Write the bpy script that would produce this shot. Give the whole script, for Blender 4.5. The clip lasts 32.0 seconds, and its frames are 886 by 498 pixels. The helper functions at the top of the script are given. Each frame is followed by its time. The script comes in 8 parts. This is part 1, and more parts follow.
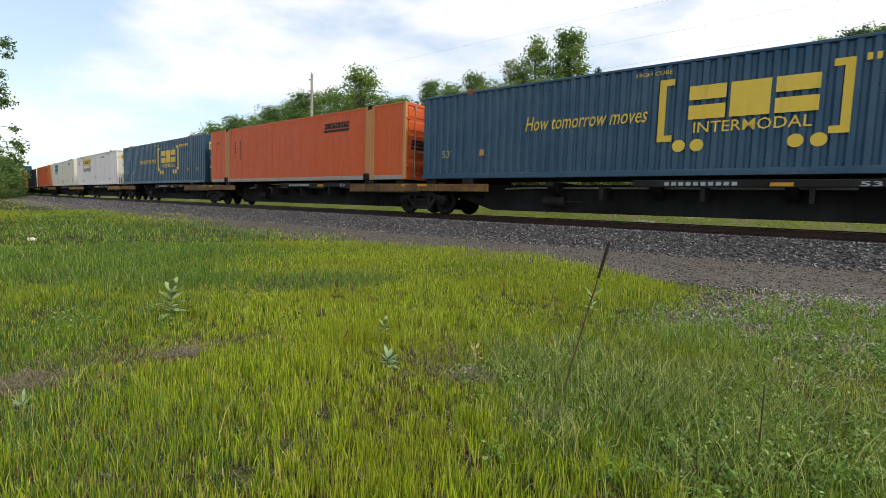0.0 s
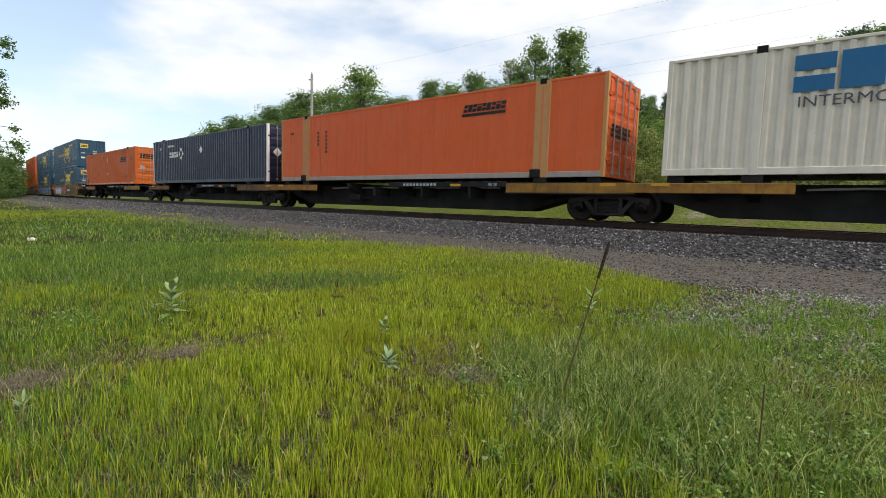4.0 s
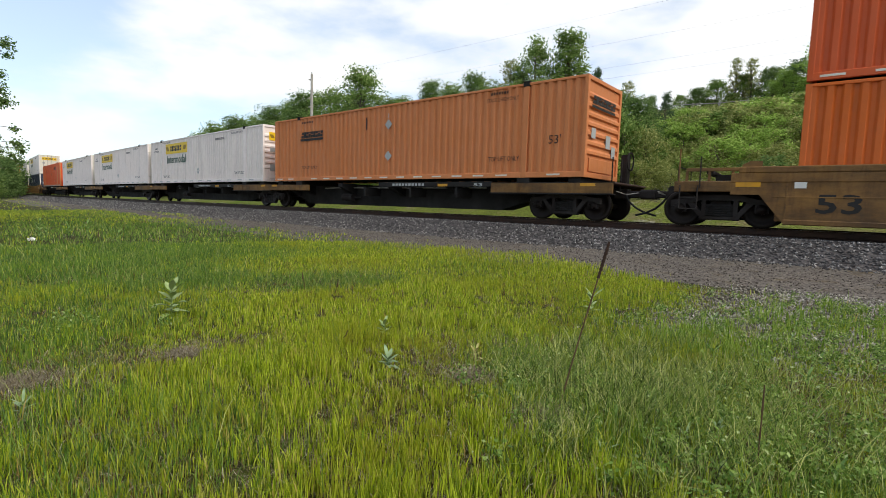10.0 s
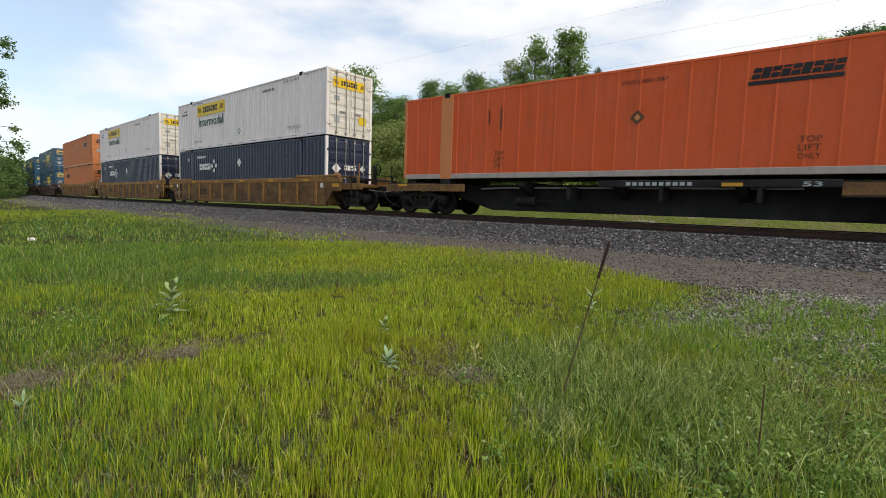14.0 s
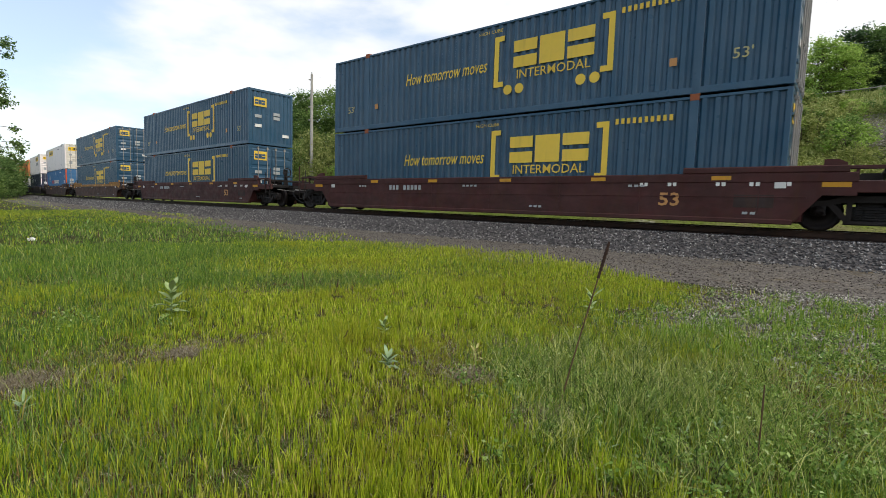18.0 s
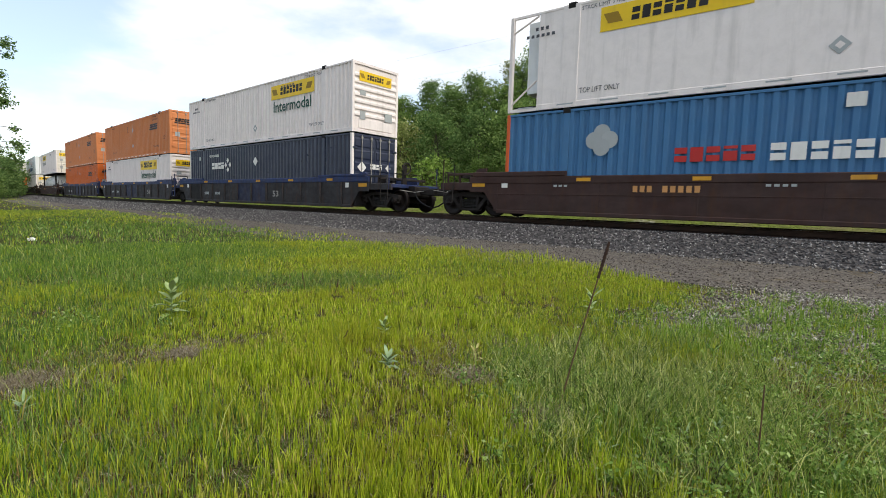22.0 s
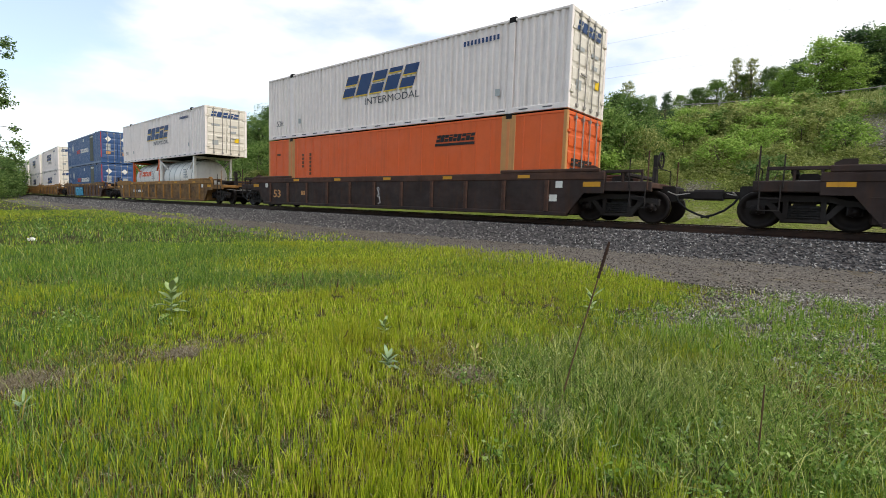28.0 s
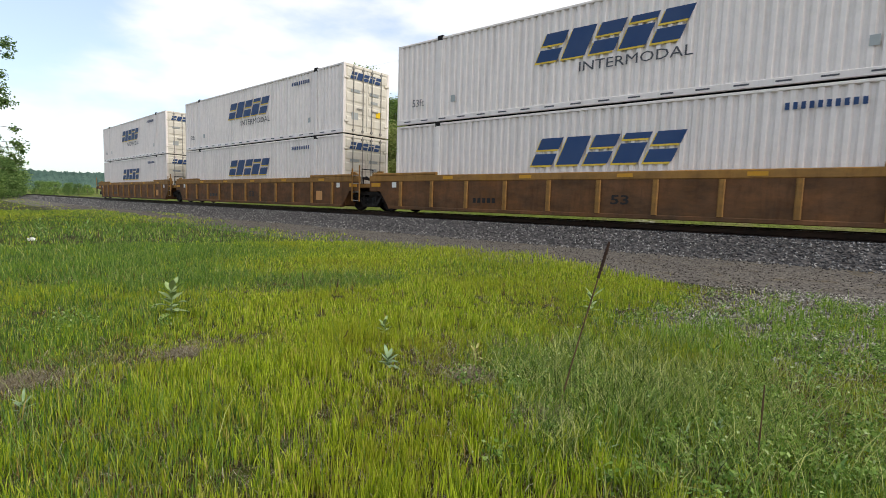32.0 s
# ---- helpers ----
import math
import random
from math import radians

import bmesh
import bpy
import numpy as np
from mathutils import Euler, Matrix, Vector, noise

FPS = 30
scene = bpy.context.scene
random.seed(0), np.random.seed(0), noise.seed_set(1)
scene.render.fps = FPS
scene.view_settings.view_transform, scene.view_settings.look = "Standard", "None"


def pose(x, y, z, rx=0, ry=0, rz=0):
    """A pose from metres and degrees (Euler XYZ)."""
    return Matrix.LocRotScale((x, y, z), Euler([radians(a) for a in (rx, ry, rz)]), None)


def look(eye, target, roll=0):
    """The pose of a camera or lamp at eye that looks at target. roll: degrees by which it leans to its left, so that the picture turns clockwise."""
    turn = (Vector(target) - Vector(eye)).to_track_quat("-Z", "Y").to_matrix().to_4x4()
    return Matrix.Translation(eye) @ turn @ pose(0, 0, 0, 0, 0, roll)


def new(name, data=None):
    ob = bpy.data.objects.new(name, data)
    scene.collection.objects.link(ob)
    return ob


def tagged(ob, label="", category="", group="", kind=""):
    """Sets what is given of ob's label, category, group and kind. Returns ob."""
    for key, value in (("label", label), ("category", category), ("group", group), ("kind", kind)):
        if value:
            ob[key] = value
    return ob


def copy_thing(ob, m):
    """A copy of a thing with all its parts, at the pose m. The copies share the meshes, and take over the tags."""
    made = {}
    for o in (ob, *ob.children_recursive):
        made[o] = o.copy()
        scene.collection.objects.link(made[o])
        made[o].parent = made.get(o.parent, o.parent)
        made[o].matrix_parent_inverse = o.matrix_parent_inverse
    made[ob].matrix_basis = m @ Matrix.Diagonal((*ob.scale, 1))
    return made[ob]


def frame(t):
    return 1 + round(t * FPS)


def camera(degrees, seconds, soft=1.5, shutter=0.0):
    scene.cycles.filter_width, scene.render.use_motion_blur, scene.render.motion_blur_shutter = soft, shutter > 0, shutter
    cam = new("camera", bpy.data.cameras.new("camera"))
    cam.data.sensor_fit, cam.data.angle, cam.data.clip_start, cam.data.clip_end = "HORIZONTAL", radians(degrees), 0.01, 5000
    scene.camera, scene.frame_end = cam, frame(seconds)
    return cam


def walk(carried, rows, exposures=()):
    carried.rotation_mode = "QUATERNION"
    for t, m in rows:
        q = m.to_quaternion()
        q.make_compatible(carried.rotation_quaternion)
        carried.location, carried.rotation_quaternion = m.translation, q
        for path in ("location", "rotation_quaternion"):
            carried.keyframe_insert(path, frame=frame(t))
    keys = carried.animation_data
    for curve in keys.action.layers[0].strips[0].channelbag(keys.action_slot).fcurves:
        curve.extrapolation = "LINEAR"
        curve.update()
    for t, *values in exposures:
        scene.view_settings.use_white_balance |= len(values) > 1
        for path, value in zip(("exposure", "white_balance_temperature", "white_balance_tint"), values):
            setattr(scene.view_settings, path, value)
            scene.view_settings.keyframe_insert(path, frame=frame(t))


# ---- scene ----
# ---------------- camera ----------------
EYE = Vector((0.0, 0.0, 0.346))
TILT = 0.0899
cam = camera(84.28, 32.0, soft=0.45, shutter=0.03)
AIM = EYE + Vector((0, math.cos(TILT), -math.sin(TILT)))
walk(cam, [(0.0, look(EYE, AIM, 1.742)), (32.0, look(EYE, AIM, 1.742))],
     exposures=[(0.0, -0.17), (1.0, -0.22), (3.0, -0.22), (6.0, -0.27), (7.0, -0.34), (7.5, -0.36), (8.0, -0.32), (9.0, -0.22), (10.0, -0.14), (12.0, -0.22), (14.0, -0.27), (17.0, -0.22), (19.0, -0.09), (21.0, -0.04), (24.0, 0.00), (25.5, 0.00), (27.5, -0.02), (28.3, -0.06), (30.0, -0.06), (32.0, -0.10)])

# ---------------- sky and sun ----------------
SUN_TO = Vector((0.86, -0.76, 1.15)).normalized()
scene.view_settings.exposure = 0.0


def mix_sky(nt, col):
    """Thin haze over the blue."""
    x = nt.nodes.new("ShaderNodeMix")
    x.data_type = "RGBA"
    x.inputs[0].default_value = 0.42
    x.inputs[7].default_value = (3.6, 4.0, 4.3, 1)
    nt.links.new(col, x.inputs[6])
    return x.outputs[2]


def make_world():
    w = bpy.data.worlds.new("sky")
    scene.world = w
    w.use_nodes = True
    nt = w.node_tree
    nt.nodes.clear()
    out = nt.nodes.new("ShaderNodeOutputWorld")
    sky = nt.nodes.new("ShaderNodeTexSky")
    sky.sky_type = "NISHITA"
    sky.sun_disc = False
    sky.sun_elevation = math.asin(SUN_TO.z)
    sky.sun_rotation = math.atan2(SUN_TO.x, SUN_TO.y)
    sky.air_density, sky.dust_density, sky.ozone_density = 1.0, 1.6, 1.0
    b1 = nt.nodes.new("ShaderNodeBackground")
    b1.inputs[1].default_value = 0.25
    nt.links.new(mix_sky(nt, sky.outputs[0]), b1.inputs[0])
    tc = nt.nodes.new("ShaderNodeTexCoord")
    mp = nt.nodes.new("ShaderNodeMapping")
    mp.inputs["Scale"].default_value = (1.0, 1.0, 2.6)
    mp.inputs["Location"].default_value = (0.35, 0.1, 0.12)
    nt.links.new(tc.outputs["Generated"], mp.inputs[0])
    n = nt.nodes.new("ShaderNodeTexNoise")
    n.inputs["Scale"].default_value, n.inputs["Detail"].default_value, n.inputs["Roughness"].default_value = 2.3, 9, 0.52
    nt.links.new(mp.outputs[0], n.inputs[0])
    r = nt.nodes.new("ShaderNodeMapRange")
    r.inputs[1].default_value, r.inputs[2].default_value = 0.385, 0.60
    r.interpolation_type = "SMOOTHSTEP"
    sp = nt.nodes.new("ShaderNodeSeparateXYZ")
    nt.links.new(tc.outputs["Generated"], sp.inputs[0])
    ma = nt.nodes.new("ShaderNodeMath")
    ma.operation = "MULTIPLY_ADD"
    ma.inputs[1].default_value = 0.16
    nt.links.new(sp.outputs[0], ma.inputs[0])
    nt.links.new(n.outputs[0], ma.inputs[2])
    nt.links.new(ma.outputs[0], r.inputs[0])
    # cloud brightness, greyer undersides
    n2 = nt.nodes.new("ShaderNodeTexNoise")
    n2.inputs["Scale"].default_value, n2.inputs["Detail"].default_value = 3.1, 6
    nt.links.new(mp.outputs[0], n2.inputs[0])
    cr = nt.nodes.new("ShaderNodeValToRGB")
    cr.color_ramp.elements[0].position, cr.color_ramp.elements[0].color = 0.36, (0.92, 0.94, 0.97, 1)
    cr.color_ramp.elements[1].position, cr.color_ramp.elements[1].color = 0.56, (1.0, 1.0, 1.0, 1)
    nt.links.new(n2.outputs[0], cr.inputs[0])
    b2 = nt.nodes.new("ShaderNodeBackground")
    b2.inputs[1].default_value = 1.25
    nt.links.new(cr.outputs[0], b2.inputs[0])
    mx = nt.nodes.new("ShaderNodeMixShader")
    nt.links.new(r.outputs[0], mx.inputs[0])
    nt.links.new(b1.outputs[0], mx.inputs[1])
    nt.links.new(b2.outputs[0], mx.inputs[2])
    nt.links.new(mx.outputs[0], out.inputs[0])


make_world()
sun = new("sun", bpy.data.lights.new("sun", "SUN"))
sun.data.energy, sun.data.angle, sun.data.color = 2.2, radians(10), (1.0, 0.95, 0.86)
sun.matrix_world = look(SUN_TO * 60, (0, 0, 0))


# ---------------- material helpers ----------------
def srgb(r, g, b):
    return tuple(((c / 255) / 12.92 if c / 255 <= 0.04045 else ((c / 255 + 0.055) / 1.055) ** 2.4) for c in (r, g, b)) + (1.0,)


def base_mat(name, rough=0.6, metal=0.0, spec=0.25):
    m = bpy.data.materials.new(name)
    m.use_nodes = True
    nt = m.node_tree
    bs = nt.nodes["Principled BSDF"]
    bs.inputs["Roughness"].default_value = rough
    bs.inputs["Metallic"].default_value = metal
    bs.inputs["Specular IOR Level"].default_value = spec
    return m, nt, bs


def tex(nt, kind="Object", scale=(1, 1, 1)):
    tc = nt.nodes.new("ShaderNodeTexCoord")
    mp = nt.nodes.new("ShaderNodeMapping")
    mp.inputs["Scale"].default_value = scale
    nt.links.new(tc.outputs[kind], mp.inputs[0])
    return mp.outputs[0]


def noise_fac(nt, vec, scale, lo, hi, detail=5, rough=0.55):
    n = nt.nodes.new("ShaderNodeTexNoise")
    n.inputs["Scale"].default_value, n.inputs["Detail"].default_value, n.inputs["Roughness"].default_value = scale, detail, rough
    nt.links.new(vec, n.inputs[0])
    r = nt.nodes.new("ShaderNodeMapRange")
    r.inputs[1].default_value, r.inputs[2].default_value = lo, hi
    nt.links.new(n.outputs[0], r.inputs[0])
    return r.outputs[0]


def mix_col(nt, fac, a, b, mode="MIX"):
    x = nt.nodes.new("ShaderNodeMix")
    x.data_type, x.blend_type = "RGBA", mode
    for sock, v in ((x.inputs[0], fac), (x.inputs[6], a), (x.inputs[7], b)):
        if isinstance(v, (tuple, list)):
            sock.default_value = v
        elif isinstance(v, (int, float)):
            sock.default_value = v
        else:
            nt.links.new(v, sock)
    return x.outputs[2]


def bump(nt, bs, height, strength, dist):
    b = nt.nodes.new("ShaderNodeBump")
    b.inputs["Strength"].default_value, b.inputs["Distance"].default_value = strength, dist
    nt.links.new(height, b.inputs["Height"])
    nt.links.new(b.outputs[0], bs.inputs["Normal"])


def paint(name, col, dirt=0.35, rust=0.15, rough=0.5, dirt_col=(0.09, 0.075, 0.06, 1), streak=1.0, fade=0.15, grime=0.0, spec=0.25):
    """Weathered paint: fading, vertical dirt streaks, rust specks."""
    m, nt, bs = base_mat(name, rough, 0.0, spec)
    v = tex(nt)
    pale = tuple(min(1, c * 0.8 + 0.16) for c in col[:3]) + (1,)
    c = mix_col(nt, noise_fac(nt, v, 0.9, 0.3, 0.75), col, mix_col(nt, fade, col, pale))
    sv = tex(nt, "Object", (2.6, 2.6, 0.22))
    st = noise_fac(nt, sv, 1.7, 0.52, 0.86, 7, 0.62)
    ms = nt.nodes.new("ShaderNodeMath")
    ms.operation = "MULTIPLY"
    ms.inputs[1].default_value = dirt * streak
    nt.links.new(st, ms.inputs[0])
    c = mix_col(nt, ms.outputs[0], c, dirt_col)
    ov = noise_fac(nt, v, 3.1, 0.42, 0.9, 8, 0.7)
    mo = nt.nodes.new("ShaderNodeMath")
    mo.operation = "MULTIPLY"
    mo.inputs[1].default_value = dirt * 0.55
    nt.links.new(ov, mo.inputs[0])
    c = mix_col(nt, mo.outputs[0], c, dirt_col)
    if grime:
        gv = tex(nt, "Object", (0.55, 0.55, 1.3))
        gf = noise_fac(nt, gv, 1.3, 0.36, 0.66, 10, 0.68)
        mg = nt.nodes.new("ShaderNodeMath")
        mg.operation = "MULTIPLY"
        mg.inputs[1].default_value = grime
        nt.links.new(gf, mg.inputs[0])
        c = mix_col(nt, mg.outputs[0], c, dirt_col)
        g2 = noise_fac(nt, tex(nt, "Object", (1.6, 1.6, 0.35)), 2.6, 0.5, 0.72, 9, 0.7)
        m2 = nt.nodes.new("ShaderNodeMath")
        m2.operation = "MULTIPLY"
        m2.inputs[1].default_value = grime * 0.8
        nt.links.new(g2, m2.inputs[0])
        c = mix_col(nt, m2.outputs[0], c, srgb(74, 48, 30))
    rs = noise_fac(nt, v, 7.0, 0.66, 0.74, 6, 0.7)
    mr = nt.nodes.new("ShaderNodeMath")
    mr.operation = "MULTIPLY"
    mr.inputs[1].default_value = rust
    nt.links.new(rs, mr.inputs[0])
    c = mix_col(nt, mr.outputs[0], c, srgb(96, 52, 28))
    oi = nt.nodes.new("ShaderNodeObjectInfo")
    hs = nt.nodes.new("ShaderNodeHueSaturation")
    rr = nt.nodes.new("ShaderNodeMapRange")
    rr.inputs[3].default_value, rr.inputs[4].default_value = 0.93, 1.05
    nt.links.new(oi.outputs["Random"], rr.inputs[0])
    nt.links.new(rr.outputs[0], hs.inputs["Value"])
    nt.links.new(c, hs.inputs["Color"])
    nt.links.new(hs.outputs[0], bs.inputs["Base Color"])
    nr = noise_fac(nt, v, 4.0, 0.3, 0.8)
    mm = nt.nodes.new("ShaderNodeMapRange")
    mm.inputs[3].default_value, mm.inputs[4].default_value = rough - 0.08, min(1, rough + 0.25)
    nt.links.new(nr, mm.inputs[0])
    nt.links.new(mm.outputs[0], bs.inputs["Roughness"])
    bump(nt, bs, noise_fac(nt, v, 1.6, 0.2, 0.8, 3), 0.25, 0.02)
    return m


MAT = {}


def setup_paints():
    P = dict(
        blue=paint("blue_paint", srgb(26, 72, 98), 0.3, 0.15, 0.34, (0.03, 0.03, 0.03, 1), 0.8, 0.22, spec=0.5),
        orange=paint("orange_paint", srgb(206, 100, 32), 0.36, 0.16, 0.45, (0.20, 0.075, 0.03, 1)),
        orange_old=paint("faded_orange_paint", srgb(206, 128, 76), 0.3, 0.15, 0.55, (0.22, 0.10, 0.05, 1)),
        red_orange=paint("red_orange_paint", srgb(200, 86, 36), 0.25, 0.12, 0.45, (0.2, 0.06, 0.03, 1)),
        tan=paint("tan_paint", srgb(196, 142, 86), 0.4, 0.3, 0.6),
        white=paint("white_paint", srgb(240, 230, 225), 0.38, 0.22, 0.45, (0.24, 0.21, 0.18, 1)),
        white_rusty=paint("rust_streaked_white_paint", srgb(222, 214, 196), 0.42, 0.7, 0.55, (0.26, 0.19, 0.12, 1)),
        cream=paint("cream_paint", srgb(224, 217, 204), 0.40, 0.6, 0.5, (0.30, 0.20, 0.10, 1)),
        grey=paint("pale_grey_paint", srgb(228, 229, 228), 0.2, 0.1, 0.45, (0.2, 0.2, 0.2, 1)),
        navy=paint("navy_paint", srgb(24, 34, 60), 0.22, 0.1, 0.34, (0.02, 0.02, 0.03, 1), spec=0.5),
        mid_blue=paint("mid_blue_paint", srgb(44, 80, 130), 0.3, 0.2, 0.36, (0.03, 0.04, 0.06, 1), spec=0.45),
        steel_blue=paint("faded_blue_paint", srgb(66, 116, 160), 0.25, 0.2, 0.5, (0.05, 0.06, 0.07, 1)),
        yellow_brown=paint("dirty_yellow_paint", srgb(138, 100, 50), 0.6, 0.55, 0.7, (0.055, 0.035, 0.022, 1), grime=0.95),
        yellow=paint("yellow_paint", srgb(206, 148, 36), 0.5, 0.35, 0.6),
        brown=paint("brown_paint", srgb(88, 58, 44), 0.6, 0.5, 0.7, (0.03, 0.02, 0.017, 1), grime=0.90),
        dark_brown=paint("dark_brown_paint", srgb(56, 40, 36), 0.55, 0.4, 0.7, (0.02, 0.016, 0.014, 1), grime=0.80),
        maroon=paint("maroon_paint", srgb(62, 39, 35), 0.5, 0.3, 0.65, (0.03, 0.018, 0.015, 1), grime=0.80),
        red=paint("oxide_red_paint", srgb(76, 34, 32), 0.5, 0.35, 0.65, (0.035, 0.017, 0.014, 1), grime=0.80),
        royal=paint("royal_blue_paint", srgb(24, 50, 100), 0.45, 0.2, 0.55, (0.02, 0.02, 0.03, 1), grime=0.65),
        charcoal=paint("charcoal_paint", srgb(54, 52, 56), 0.5, 0.3, 0.7, (0.02, 0.018, 0.016, 1), grime=0.80),
        soot=paint("sooty_black_steel", srgb(24, 21, 19), 0.5, 0.3, 0.85, (0.012, 0.010, 0.009, 1)),
        truck=paint("greasy_truck_steel", srgb(32, 25, 22), 0.6, 0.5, 0.75, (0.014, 0.011, 0.009, 1)),
        tank=paint("tank_white_paint", srgb(234, 232, 226), 0.3, 0.15, 0.4, (0.2, 0.18, 0.16, 1)),
        orange_frame=paint("orange_frame_paint", srgb(216, 92, 34), 0.3, 0.2, 0.5),
        m_yellow=paint("yellow_marking", srgb(232, 196, 72), 0.25, 0.1, 0.5),
        m_white=paint("white_marking", srgb(226, 224, 218), 0.3, 0.05, 0.5),
        m_pale=paint("faded_yellow_marking", srgb(186, 176, 122), 0.3, 0.1, 0.5),
        m_black=paint("black_marking", srgb(26, 24, 24), 0.2, 0.05, 0.5),
        m_green=paint("dark_green_marking", srgb(24, 78, 62), 0.2, 0.05, 0.5),
        m_navy=paint("navy_marking", srgb(36, 66, 112), 0.2, 0.05, 0.5),
        m_cyan=paint("teal_blue_marking", srgb(30, 104, 150), 0.3, 0.2, 0.5),
        m_red=paint("red_marking", srgb(188, 44, 40), 0.2, 0.05, 0.5),
        m_orange=paint("orange_marking", srgb(226, 92, 40), 0.2, 0.05, 0.5),
        m_grey=paint("grey_decal", srgb(168, 172, 172), 0.3, 0.1, 0.5),
        m_dkgrey=paint("dark_grey_decal", srgb(78, 78, 84), 0.2, 0.05, 0.5),
        g_pink=paint("pink_spray_paint", srgb(166, 86, 138), 0.3, 0.1, 0.6),
        g_lilac=paint("lilac_spray_paint", srgb(134, 108, 168), 0.3, 0.1, 0.6),
        g_dark=paint("dark_spray_paint", srgb(40, 26, 60), 0.2, 0.1, 0.6),
        g_cyan=paint("cyan_spray_paint", srgb(44, 150, 186), 0.3, 0.1, 0.6),
        g_yellow=paint("yellow_spray_paint", srgb(220, 160, 30), 0.3, 0.1, 0.6),
        g_white=paint("silver_spray_paint", srgb(206, 206, 212), 0.3, 0.1, 0.6),
        reflector=paint("reflector_strip", srgb(222, 218, 205), 0.2, 0.0, 0.35),
        lock=paint("galvanised_bar", srgb(150, 146, 140), 0.35, 0.4, 0.45),
    )
    m, nt, bs = base_mat("bright_worn_steel", 0.35, 0.9)
    bs.inputs["Base Color"].default_value = (0.35, 0.33, 0.31, 1)
    P["steel"] = m
    m, nt, bs = base_mat("black_rubber", 0.7)
    bs.inputs["Base Color"].default_value = (0.015, 0.015, 0.016, 1)
    P["rubber"] = m
    MAT.update(P)


setup_paints()


# ---------------- mesh helpers ----------------
class Geo:
    """Collects vertices and faces for one mesh."""

    def __init__(self):
        self.v, self.f = [], []

    def box(self, x0, x1, y0, y1, z0, z1):
        i = len(self.v)
        self.v += [(x0, y0, z0), (x1, y0, z0), (x1, y1, z0), (x0, y1, z0), (x0, y0, z1), (x1, y0, z1), (x1, y1, z1), (x0, y1, z1)]
        self.f += [(i, i + 3, i + 2, i + 1), (i + 4, i + 5, i + 6, i + 7), (i, i + 1, i + 5, i + 4), (i + 1, i + 2, i + 6, i + 5), (i + 2, i + 3, i + 7, i + 6), (i + 3, i, i + 4, i + 7)]
        return self

    def bbox(self, x0, x1, y0, y1, z0, z1, b=0.012):
        """A box with chamfered edges along its longest side."""
        d = (x1 - x0, y1 - y0, z1 - z0)
        b = min(b, min(d) * 0.3)
        ax = d.index(max(d))
        o = [a for a in (0, 1, 2) if a != ax]
        lo, hi = (x0, y0, z0), (x1, y1, z1)
        (p0, p1), (q0, q1) = (lo[o[0]], hi[o[0]]), (lo[o[1]], hi[o[1]])
        ring = [(p0 + b, q0), (p1 - b, q0), (p1, q0 + b), (p1, q1 - b), (p1 - b, q1), (p0 + b, q1), (p0, q1 - b), (p0, q0 + b)]
        i = len(self.v)
        for e in (lo[ax], hi[ax]):
            for p, q in ring:
                c = [0, 0, 0]
                c[ax], c[o[0]], c[o[1]] = e, p, q
                self.v.append(tuple(c))
        for k in range(8):
            self.f.append((i + k, i + (k + 1) % 8, i + 8 + (k + 1) % 8, i + 8 + k))
        self.f += [tuple(range(i + 7, i - 1, -1)), tuple(range(i + 8, i + 16))]
        return self

    def prism_y(self, poly, y0, y1):
        """A polygon in x, z carried from y0 to y1."""
        i, n = len(self.v), len(poly)
        self.v += [(x, y0, z) for x, z in poly] + [(x, y1, z) for x, z in poly]
        self.f += [tuple(range(i, i + n)), tuple(range(i + 2 * n - 1, i + n - 1, -1))]
        for k in range(n):
            j = (k + 1) % n
            self.f.append((i + j, i + k, i + n + k, i + n + j))
        return self

    def prism_x(self, poly, x0, x1):
        i, n = len(self.v), len(poly)
        self.v += [(x0, y, z) for y, z in poly] + [(x1, y, z) for y, z in poly]
        self.f += [tuple(range(i + n - 1, i - 1, -1)), tuple(range(i + n, i + 2 * n))]
        for k in range(n):
            j = (k + 1) % n
            self.f.append((i + k, i + j, i + n + j, i + n + k))
        return self

    def tube(self, p, q, r, n=8, r2=None):
        p, q = Vector(p), Vector(q)
        r2 = r if r2 is None else r2
        a = (q - p).normalized()
        u = a.orthogonal().normalized()
        w = a.cross(u)
        i = len(self.v)
        for c, rr in ((p, r), (q, r2)):
            for k in range(n):
                t = 2 * math.pi * k / n
                self.v.append(tuple(c + u * (rr * math.cos(t)) + w * (rr * math.sin(t))))
        for k in range(n):
            j = (k + 1) % n
            self.f.append((i + k, i + j, i + n + j, i + n + k))
        self.f += [tuple(range(i + n - 1, i - 1, -1)), tuple(range(i + n, i + 2 * n))]
        return self

    def path(self, pts, r, n=6):
        for a, b in zip(pts[:-1], pts[1:]):
            self.tube(a, b, r, n)
        return self

    def lathe_x(self, prof, n=20, cx=0, cy=0, cz=0):
        """A profile of (x, radius) turned round the x axis."""
        i, k = len(self.v), len(prof)
        for a in range(n):
            t = 2 * math.pi * a / n
            self.v += [(cx + x, cy + r * math.cos(t), cz + r * math.sin(t)) for x, r in prof]
        for a in range(n):
            b = (a + 1) % n
            for j in range(k - 1):
                self.f.append((i + a * k + j, i + a * k + j + 1, i + b * k + j + 1, i + b * k + j))
        return self

